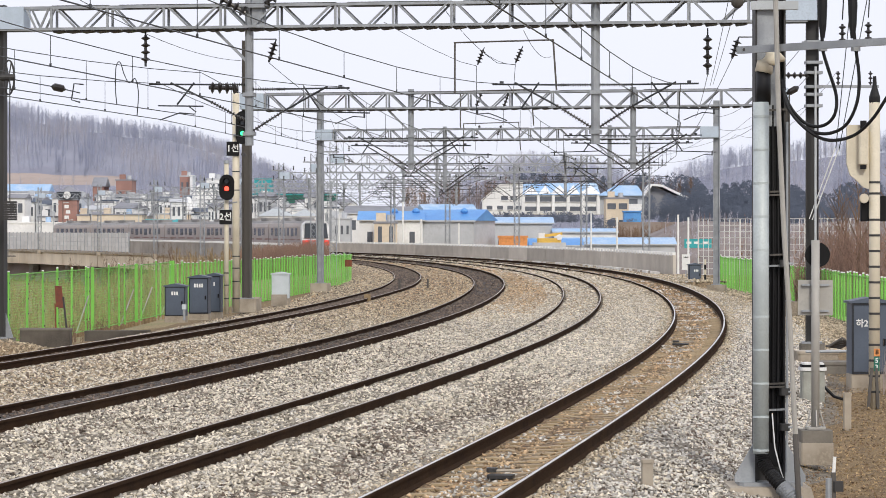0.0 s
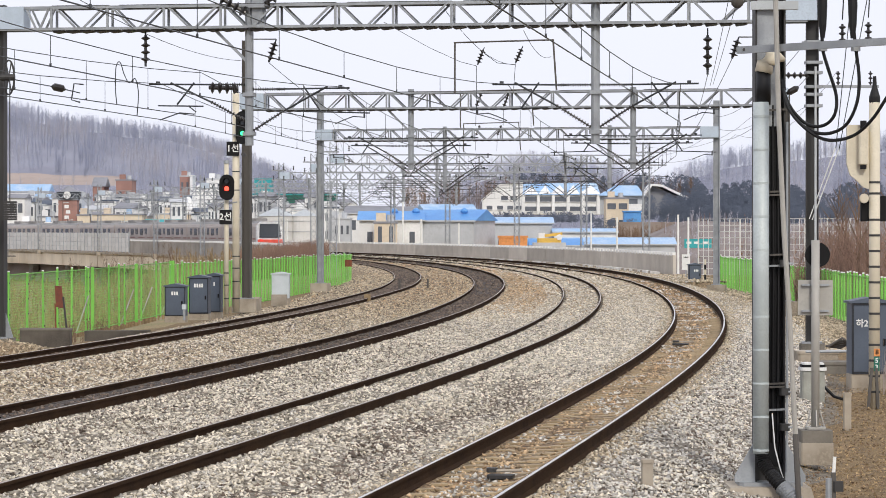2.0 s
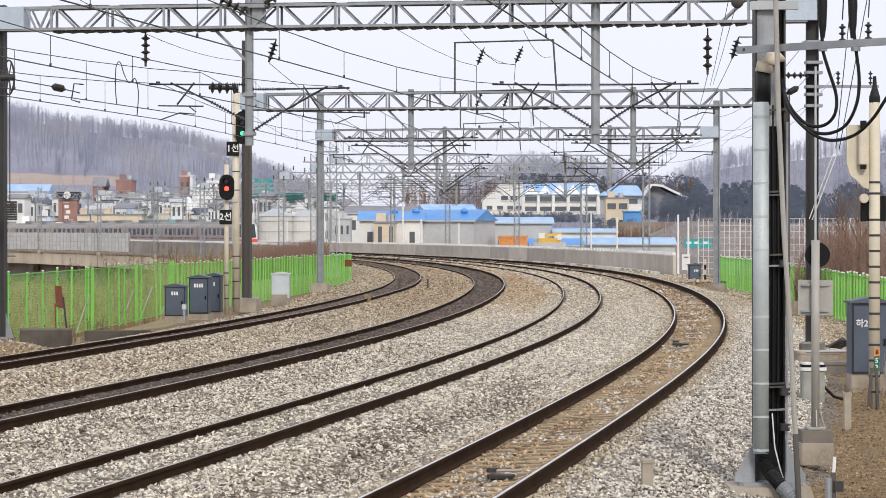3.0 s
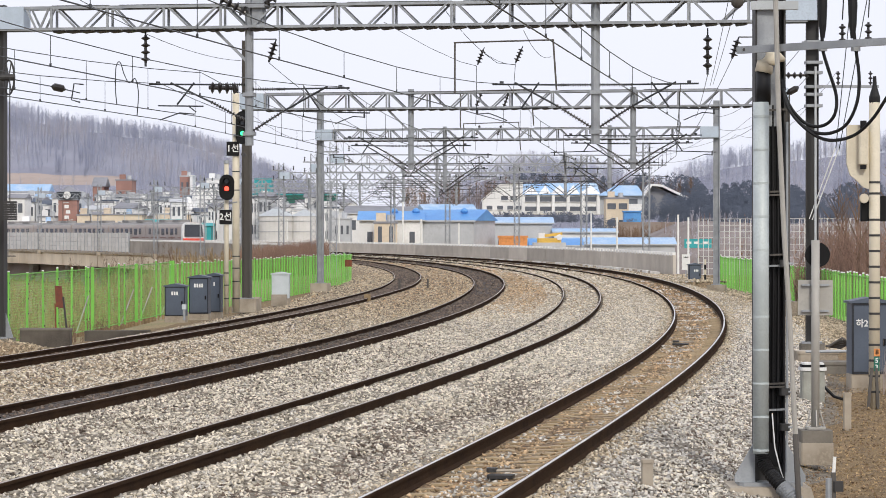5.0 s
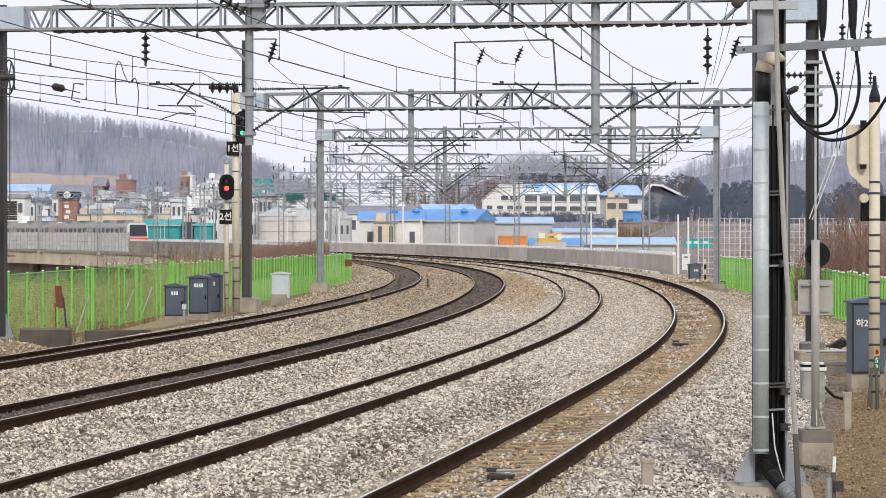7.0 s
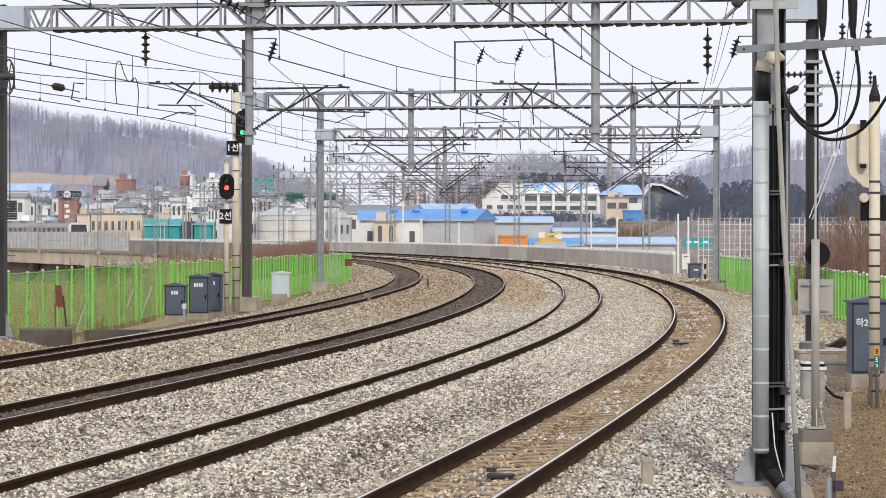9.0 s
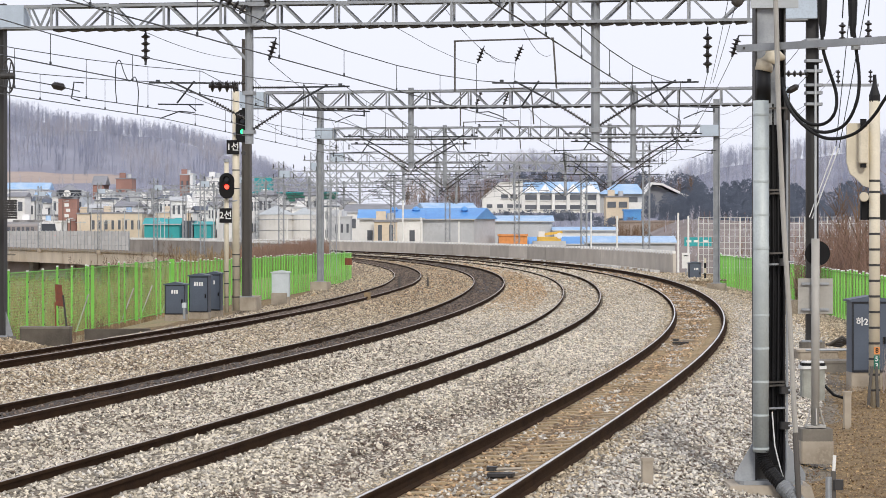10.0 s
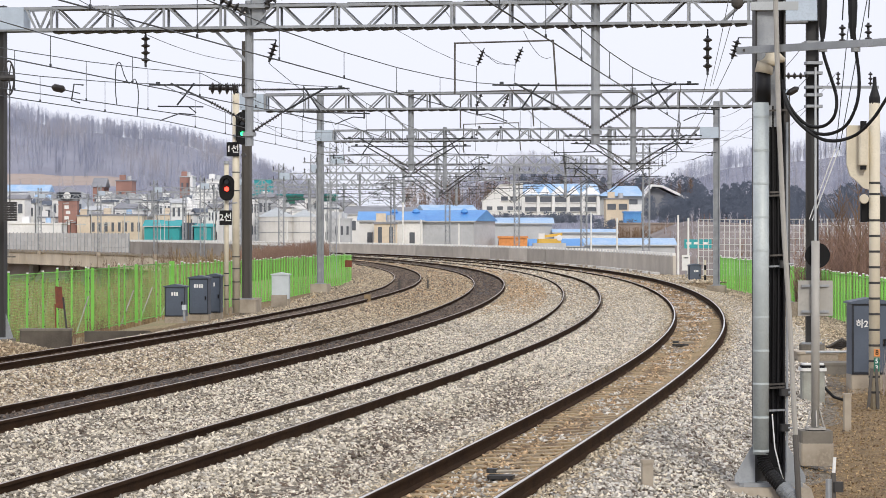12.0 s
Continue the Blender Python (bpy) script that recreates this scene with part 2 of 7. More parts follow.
# ---------------------------------------------------------------- mesh helpers
class Build:
    """Collects vertices and faces of one mesh."""

    def __init__(self):
        self.v, self.f, self.m = [], [], []

    def add(self, verts, faces, mi=0):
        n = len(self.v)
        self.v += [tuple(p) for p in verts]
        self.f += [tuple(i + n for i in q) for q in faces]
        self.m += [mi] * len(faces)
        return self

    def box(self, c, s, rz=0.0, mi=0, bev=0.0):
        """Box with chamfered vertical edges where bev is given."""
        hx, hy, hz = s[0] / 2, s[1] / 2, s[2] / 2
        if bev:
            ring = [(hx, -hy + bev), (hx, hy - bev), (hx - bev, hy), (-hx + bev, hy), (-hx, hy - bev), (-hx, -hy + bev), (-hx + bev, -hy), (hx - bev, -hy)]
        else:
            ring = [(hx, -hy), (hx, hy), (-hx, hy), (-hx, -hy)]
        co, si = math.cos(rz), math.sin(rz)
        k = len(ring)
        vs = [(c[0] + x * co - y * si, c[1] + x * si + y * co, c[2] + z) for z in (-hz, hz) for x, y in ring]
        fs = [tuple(range(k))[::-1], tuple(range(k, 2 * k))] + [(i, (i + 1) % k, k + (i + 1) % k, k + i) for i in range(k)]
        return self.add(vs, fs, mi)

    def bar(self, p, q, w, h=None, mi=0):
        """Rectangular bar from p to q."""
        p, q = Vector(p), Vector(q)
        d = (q - p).normalized()
        up = Vector((0, 0, 1)) if abs(d.z) < 0.95 else Vector((0, 1, 0))
        sx = d.cross(up).normalized() * (w / 2)
        sy = sx.normalized().cross(d) * ((h or w) / 2)
        vs = [e + a * sx + b * sy for e in (p, q) for a, b in ((-1, -1), (1, -1), (1, 1), (-1, 1))]
        return self.add(vs, [(3, 2, 1, 0), (4, 5, 6, 7), (0, 1, 5, 4), (1, 2, 6, 5), (2, 3, 7, 6), (3, 0, 4, 7)], mi)

    def tube(self, pts, r, n=6, mi=0, r2=None):
        """Round tube along points, radius r to r2 or a list of radii."""
        pts = [Vector(p) for p in pts]
        k = len(pts)
        rs = r if isinstance(r, (list, tuple)) else [r + ((r2 if r2 is not None else r) - r) * i / max(1, k - 1) for i in range(k)]
        vs = []
        for i, p in enumerate(pts):
            d = (pts[min(i + 1, k - 1)] - pts[max(i - 1, 0)]).normalized()
            up = Vector((0, 0, 1)) if abs(d.z) < 0.9 else Vector((0, 1, 0))
            a = d.cross(up).normalized()
            b = a.cross(d)
            vs += [p + rs[i] * (math.cos(2 * math.pi * j / n) * a + math.sin(2 * math.pi * j / n) * b) for j in range(n)]
        fs = [(i * n + j, i * n + (j + 1) % n, (i + 1) * n + (j + 1) % n, (i + 1) * n + j) for i in range(k - 1) for j in range(n)]
        fs += [tuple(range(n))[::-1], tuple(range((k - 1) * n, k * n))]
        return self.add(vs, fs, mi)

    def sweep(self, prof, frames, mi=0, cap=True):
        """Profile of (side, up) points swept along frames of (x, y, z, heading); heading 0 looks along +y, positive to the left."""
        n = len(prof)
        vs = [(x + a * math.cos(h), y + a * math.sin(h), z + b) for x, y, z, h in frames for a, b in prof]
        k = len(frames)
        fs = [(i * n + j, i * n + (j + 1) % n, (i + 1) * n + (j + 1) % n, (i + 1) * n + j) for i in range(k - 1) for j in range(n)]
        if cap:
            fs += [tuple(range(n))[::-1], tuple(range((k - 1) * n, k * n))]
        return self.add(vs, fs, mi)

    def mesh(self, name, mats, smooth=False):
        me = bpy.data.meshes.new(name)
        me.from_pydata(self.v, [], self.f)
        for m in mats:
            me.materials.append(m)
        if len(mats) > 1:
            me.polygons.foreach_set("material_index", self.m)
        if smooth:
            me.polygons.foreach_set("use_smooth", [True] * len(self.f))
        me.update()
        return me


def part(name, b, material, parent=None, label="", at=None, smooth=False):
    """Links a Build, or a finished mesh, as one mesh object under a thing or a part."""
    mats = material if isinstance(material, (list, tuple)) else [material]
    ob = new(name, b.mesh(name, mats, smooth) if isinstance(b, Build) else b)
    if parent:
        ob.parent = parent
    if at is not None:
        ob.matrix_basis = at
    return tagged(ob, label)


def thing(name, at, label, category, group="", kind=""):
    ob = new(name)
    ob.empty_display_size = 0.2
    ob.matrix_basis = at
    return tagged(ob, label, category, group, kind)


# ---------------------------------------------------------------- the line's alignment
KNOT_S = [-60, 20, 60, 100, 150, 900]
KNOT_K = [0.00045, 0.00045, 0.00212, 0.00128, 0.00158, 0.00158]
STEP = 1.0
_s = np.arange(-60, 640.5, STEP)
_k = np.interp(_s, KNOT_S, KNOT_K)
_h = np.concatenate([[0], np.cumsum((_k[1:] + _k[:-1]) / 2 * STEP)])
_h = _h - _h[60] - 0.181
_x = np.concatenate([[0], np.cumsum(-(np.sin(_h[1:]) + np.sin(_h[:-1])) / 2 * STEP)])
_y = np.concatenate([[0], np.cumsum((np.cos(_h[1:]) + np.cos(_h[:-1])) / 2 * STEP)])
_x, _y = _x - _x[60] - 3.2, _y - _y[60] + 10.092
TRACKS = {"a": -12.642, "b": -8.335, "c": -4.127, "d": 0.0}
CANT = 0.1


def along(s, off=0.0, z=0.0):
    """(x, y, z, heading) at s metres along the outer track, off metres to its right."""
    x, y, h = np.interp(s, _s, _x), np.interp(s, _s, _y), np.interp(s, _s, _h)
    return float(x + off * math.cos(h)), float(y + off * math.sin(h)), z, float(h)


def track_off(key, s):
    """Offset of a track from the outer one; the inner track spreads out towards the station."""
    return float(np.interp(s, [55, 72, 120], [-13.5, -13.3, -12.7])) if key == "a" else TRACKS[key]


def nearest(x, y):
    """s and offset of the place x, y (arrays)."""
    x, y = np.atleast_1d(x).astype(float), np.atleast_1d(y).astype(float)
    s, o = np.empty(len(x)), np.empty(len(x))
    for i in range(0, len(x), 4000):
        j = slice(i, i + 4000)
        d = (x[j, None] - _x) ** 2 + (y[j, None] - _y) ** 2
        q = d.argmin(1)
        s[j] = _s[q]
        o[j] = (x[j] - _x[q]) * np.cos(_h[q]) + (y[j] - _y[q]) * np.sin(_h[q])
    return s, o


def bed_height(s, off):
    """Top of the ballast at offset off (array)."""
    xs = [-30, -16.9, -15.6, -14.9, -12.9, -12.4, -11.9, -10.8, -9.2, -7.5, -7.2, -6.2, -5.05, -3.3, -3.0, -2.05, -0.95, -0.6, 0.6, 0.95, 1.7, 2.6, 4.0, 8.0]
    zs = [-0.8, -0.7, -0.26, -0.13, -0.1, -0.03, -0.04, -0.22, -0.13, -0.05, -0.05, -0.2, -0.12, -0.04, -0.04, -0.2, -0.12, -0.19, -0.15, -0.04, -0.12, -0.36, -0.6, -0.7]
    z = np.interp(off, xs, zs)
    return np.where((off > 1.6) & (s > 140), np.maximum(z, -0.17), z)


def ground_height(x, y):
    s, o = nearest(x, y)
    base = np.full(len(s), -0.62)
    far = np.clip((s - 290) / 25, 0, 1)
    left = np.clip((-o - 16.5) / 5, 0, 1)
    drop = np.clip((-o - 22.2) / 11, 0, 1) * np.clip((s - 40) / 30, 0, 1) * (1 - far)
    right = np.clip((o - 5.5) / 6, 0, 1)
    base -= left * 0.5 + drop * 3.2 + far * 4.5 * np.clip((-o - 13.0) / 2.5, 0, 1)
    base -= right * 4.0 * np.clip((s - 190) / 60, 0, 1)
    base += np.where((o > 3.2) & (s < 120), 0.12, 0)
    return base


# ---------------------------------------------------------------- ground
def make_ground():
    gx = np.unique(np.concatenate([np.linspace(-2500, -120, 40), np.arange(-120, 60, 1.5), np.linspace(60, 2500, 40)]))
    gy = np.unique(np.concatenate([np.linspace(-300, 0, 12), np.arange(0, 420, 2.0), np.linspace(420, 4600, 60)]))
    X, Y = np.meshgrid(gx, gy)
    x, y = X.ravel(), Y.ravel()
    z = ground_height(x, y)
    z += np.where((x > -60) & (x < 40) & (y < 200), 0.05 * np.sin(x * 2.1) * np.sin(y * 1.7), 0)
    nx, ny = len(gx), len(gy)
    b = Build()
    b.v = list(zip(x.tolist(), y.tolist(), z.tolist()))
    b.f = [(j * nx + i, j * nx + i + 1, (j + 1) * nx + i + 1, (j + 1) * nx + i) for j in range(ny - 1) for i in range(nx - 1)]
    cx = np.array([(gx[i] + gx[i + 1]) / 2 for j in range(ny - 1) for i in range(nx - 1)])
    cy = np.array([(gy[j] + gy[j + 1]) / 2 for j in range(ny - 1) for i in range(nx - 1)])
    s, o = nearest(cx, cy)
    b.m = np.where((o < -20.5) | (s > 190), 1, 0).tolist()
    tagged(part("ground", b, [M_SOIL, M_GRASS], smooth=True), "brown soil with leaf litter and winter grass", "ground", kind="structure")


def make_bed():
    offs = np.unique(np.concatenate([np.arange(-16.8, 4.5, 0.2), [o + d for o in TRACKS.values() for d in (-0.72, 0.72, -1.25, 1.25)]]))
    ss = np.concatenate([np.arange(-40, 160, 0.5), np.arange(160, 520, 3.0)])
    n = len(offs)
    b = Build()
    for s in ss:
        x, y, _, h = along(s)
        jitter = np.random.uniform(-0.02, 0.02, n)
        z = bed_height(s, offs) + jitter
        b.v += list(zip((x + offs * math.cos(h)).tolist(), (y + offs * math.sin(h)).tolist(), z.tolist()))
    mid = (offs[1:] + offs[:-1]) / 2
    for j, s in enumerate(ss[:-1]):
        mi = np.zeros(n - 1, int)
        mi[(mid < -9.4) | (s > 80 + 60 * random.random())] = 3
        for key in TRACKS:
            d = np.abs(mid - track_off(key, s))
            mi[d < 0.73] = {"a": 2, "b": 2, "c": 0, "d": 1}[key]
            if key == "d":
                mi[(d >= 0.73) & (d < 1.05)] = 3
        for i in range(n - 1):
            b.f.append((j * n + i, j * n + i + 1, (j + 1) * n + i + 1, (j + 1) * n + i))
        b.m += mi.tolist()
    tagged(part("ballast_bed", b, [M_BALLAST, M_BALLAST_RUST, M_BALLAST_DARK, M_BALLAST_TAN]), "crushed grey ballast with rusty and greasy stains", "ballast", kind="stuff")


RAIL_PROF = [(-0.075, -0.172), (0.075, -0.172), (0.075, -0.16), (0.012, -0.14), (0.01, -0.045), (0.036, -0.035), (0.036, -0.006), (0.03, -0.001),
             (-0.03, -0.001), (-0.036, -0.006), (-0.036, -0.035), (-0.01, -0.045), (-0.012, -0.14), (-0.075, -0.16)]


def make_tracks():
    ss = list(np.arange(-40, 180, 2.0)) + list(np.arange(180, 640, 6.0))
    sleeper = Build()
    sleeper.add([(-1.2, -0.13, -0.2), (1.2, -0.13, -0.2), (1.2, 0.13, -0.2), (-1.2, 0.13, -0.2),
                 (-1.2, -0.1, 0), (-0.45, -0.1, 0), (-0.3, -0.1, -0.03), (0.3, -0.1, -0.03), (0.45, -0.1, 0), (1.2, -0.1, 0),
                 (1.2, 0.1, 0), (0.45, 0.1, 0), (0.3, 0.1, -0.03), (-0.3, 0.1, -0.03), (-0.45, 0.1, 0), (-1.2, 0.1, 0)],
                [(0, 1, 9, 8, 7, 6, 5, 4), (1, 2, 10, 9), (2, 3, 15, 14, 13, 12, 11, 10), (3, 0, 4, 15),
                 (4, 5, 14, 15), (5, 6, 13, 14), (6, 7, 12, 13), (7, 8, 11, 12), (8, 9, 10, 11)])
    sleeper_mesh = sleeper.mesh("sleeper", [M_SLEEPER])
    clip = Build()
    clip.box((0, 0, 0.0), (0.08, 0.1, 0.045), bev=0.025)
    clip_mesh = clip.mesh("rail_clip", [M_RAIL])
    for key, off in TRACKS.items():
        words = {"a": "rusty", "b": "grease-darkened", "c": "clean", "d": "rust-stained"}[key]
        t = thing("railway_track", pose(0, 0, 0), "curved %s railway track with steel rails on ballast" % words, "railway track", "running tracks")
        for side, z in ((-0.752, 0.0), (0.752, CANT)):
            fr = [along(s, track_off(key, s) + side, z) for s in ss]
            rail = part("rail", Build().sweep(RAIL_PROF, fr), M_RAIL, t)
            top = [(-0.02, -0.004), (0.02, -0.004), (0.02, 0.001), (-0.02, 0.001)]
            part("rail_head", Build().sweep(top, fr), M_RAILTOP if key == "d" else M_RAILTOP_DULL, rail, "worn shiny running surface")
        start = {"a": 60, "b": 40, "c": 18, "d": 12}[key]
        for i in range(110):
            x, y, _, h = along(start + 0.6 * i, track_off(key, start + 0.6 * i))
            lift = {"a": -0.27, "b": -0.27, "c": -0.225, "d": -0.18}[key]
            for side, z in ((-0.752, 0.0), (0.752, CANT)) if key in "ab" else ():
                c = new("rail_clip", clip_mesh)
                c.parent = t
                c.matrix_basis = Matrix.Translation((x + (side + 0.1) * math.cos(h), y + (side + 0.1) * math.sin(h), z - 0.165)) @ Matrix.Rotation(h, 4, "Z")
            ob = new("sleeper", sleeper_mesh)
            ob.parent = t
            ob.matrix_basis = Matrix.Translation((x, y, lift + CANT / 2)) @ Matrix.Rotation(h, 4, "Z") @ Matrix.Rotation(-CANT / 1.5, 4, "Y")


def make_stones():
    """Loose stones over the ballast, larger numbers close by."""
    rng = np.random.default_rng(5)
    N = 548000
    k = np.arange(N)
    s = np.where(k < 436000, 12 + 96 * rng.random(N) ** 1.5, np.where(k < 497000, rng.uniform(95, 170, N), 165 + 165 * rng.random(N) ** 1.3))
    off = rng.uniform(-17.6, 5.6, N)
    fringe = off < -16.6
    x0, y0, h0 = np.interp(s, _s, _x), np.interp(s, _s, _y), np.interp(s, _s, _h)
    x, y = x0 + off * np.cos(h0), y0 + off * np.sin(h0)
    keep = (np.abs(x) < y * 0.172 + 1.0) & (y > 24) & ~(fringe & (rng.random(N) < 0.55))
    keep &= ~((s > 165) & ((off > 3.6) | (off < -15.2)))
    zone = np.zeros(N, int)
    keep &= ~((off > 3.3) & ((rng.random(N) < 0.62) | (s < 62)))
    zone[(off > 3.0 + rng.random(N)) & (s > 55)] = 3
    for key, o in TRACKS.items():
        d = np.abs(off - (np.interp(s, [55, 72, 120], [-13.5, -13.3, -12.7]) if key == "a" else o))
        keep &= np.abs(d - 0.752) > 0.1
        zone[d < 0.7] = {"a": 2, "b": 2, "c": 0, "d": 1}[key]
        if key == "d":
            zone[(d > 0.7) & (d < 0.85 + 0.5 * rng.random(N))] = 3
        keep &= ~((d < 0.7) & (rng.random(N) < {"a": 0.4, "b": 0.8, "c": 0.5, "d": 0.64}[key]))
        if key == "d":
            clump = np.sin(s * 0.9 + 1.0) + np.sin(s * 2.3 + d * 2) + 0.8 * np.sin(off * 5 + s * 0.4)
            zone[(d < 0.7) & (clump > 0.3) & (rng.random(N) < 0.6)] = 4
            keep &= ~((d < 0.7) & (clump < -0.6) & (rng.random(N) < 0.6))
    patch = np.exp(-((off + 2.0 + 0.25 * np.sin(s * 0.5)) / 0.55) ** 2) * np.clip((48 - s) / 12, 0, 1)
    zone[(zone == 0) & (rng.random(N) < 0.45 * patch)] = 2
    zone[(zone == 0) & (rng.random(N) < np.clip((s - 55) / 60, 0, 0.8) * np.where((off > -7) & (off < -0.8), 0.5, 1) + 0.5 * (off < -9.2))] = 3
    zone[(off < -9.6) & (zone == 3) & (rng.random(N) < 0.22)] = 2
    zone[(zone == 0) & (off > 0.9) & (rng.random(N) < np.clip((62 - s) / 30, 0, 0.14))] = 2
    zone[(zone == 0) & (off < -4.9) & (rng.random(N) < 0.16 * np.clip((75 - s) / 25, 0, 1))] = 2
    rust = np.clip((s - 78) / 25, 0, 1) * np.where((off < -9.0) & (off > -12.2), 0.45, np.where((off > -7.4) & (off < -5.6), 0.7, 0.12))
    zone[(zone != 2) & (off < -2.8) & (rng.random(N) < rust)] = 1
    zone[(zone == 0) & (rng.random(N) < np.where(off > 0.9, 0.6, 0.1))] = 4
    s, off, x, y, zone = s[keep], off[keep], x[keep], y[keep], zone[keep]
    n = len(s)
    z = np.maximum(bed_height(s, off), np.where(off > 3.3, -0.5, np.where(off < -16.4, -0.62, -9)))
    size = rng.uniform(0.016, 0.031, n) * (1 + 0.5 * np.clip((s - 35) / 60, 0, 1.4) + 0.5 * np.clip((s - 95) / 40, 0, 1) + np.clip((s - 165) / 80, 0, 1.3))
    rock = 1.27 * np.array([(1, 0, -0.35), (-0.5, 0.87, -0.35), (-0.5, -0.87, -0.35), (0, 0, 0.9)], float)
    tri = np.array([(0, 1, 3), (1, 2, 3), (2, 0, 3), (2, 1, 0)])
    P = rock[None] * rng.uniform(0.75, 1.35, (n, 4, 1)) + rng.uniform(-0.25, 0.25, (n, 4, 3))
    ax = rng.normal(size=(n, 3))
    ax /= np.linalg.norm(ax, axis=1)[:, None]
    an = rng.uniform(0, 6.28, n)[:, None, None]
    A = ax[:, None]
    P = P * np.cos(an) + np.cross(np.broadcast_to(A, P.shape), P) * np.sin(an) + A * (P * A).sum(2, keepdims=True) * (1 - np.cos(an))
    P = P * size[:, None, None] * np.array([1.2, 1.2, 0.9])
    P += np.stack([x, y, z + size * 0.25], 1)[:, None]
    F = tri[None] + (np.arange(n) * 4)[:, None, None]
    me = bpy.data.meshes.new("ballast_stones")
    me.vertices.add(n * 4)
    me.vertices.foreach_set("co", P.astype(np.float32).ravel())
    me.loops.add(n * 12)
    me.loops.foreach_set("vertex_index", F.astype(np.int32).ravel())
    me.polygons.add(n * 4)
    me.polygons.foreach_set("loop_start", np.arange(0, n * 12, 3, dtype=np.int32))
    for m in STONE_MATS:
        me.materials.append(m)
    me.polygons.foreach_set("material_index", np.repeat(zone, 4).astype(np.int32))
    me.update(calc_edges=True)
    me.validate()
    tagged(new("ballast_stones", me), "loose crushed ballast stones, pale grey to rusty", "ballast", kind="stuff")


# ---------------------------------------------------------------- overhead line gantries
def h_mast(b, x, y, z0, z1, w=0.3, d=0.3, rz=0.0):
    """H-section mast: flanges at both sides, the web between them faces the camera."""
    f, t = 0.022, 0.009
    ring = [(-w / 2, -d / 2), (-w / 2 + f, -d / 2), (-w / 2 + f, -t), (w / 2 - f, -t), (w / 2 - f, -d / 2), (w / 2, -d / 2),
            (w / 2, d / 2), (w / 2 - f, d / 2), (w / 2 - f, t), (-w / 2 + f, t), (-w / 2 + f, d / 2), (-w / 2, d / 2)]
    co, si = math.cos(rz), math.sin(rz)
    n = len(ring)
    vs = [(x + p * co - q * si, y + p * si + q * co, z) for z in (z0, z1) for p, q in ring]
    return b.add(vs, [(i, (i + 1) % n, n + (i + 1) % n, n + i) for i in range(n)] + [tuple(range(n))[::-1], tuple(range(n, 2 * n))])


def lattice(b, x, y, z0, z1, w=0.46, bay=0.5, r=0.035):
    """Square lattice mast."""
    cs = [(x + sx * w / 2, y + sy * w / 2) for sx, sy in ((-1, -1), (1, -1), (1, 1), (-1, 1))]
    for c in cs:
        b.bar((*c, z0), (*c, z1), r * 1.6)
    k = int((z1 - z0) / bay)
    for i in range(k):
        za, zb = z0 + i * bay, z0 + (i + 1) * bay
        for j in range(4):
            p, q = cs[j], cs[(j + 1) % 4]
            if i % 2:
                p, q = q, p
            b.bar((*p, za), (*q, zb), r)
    return b


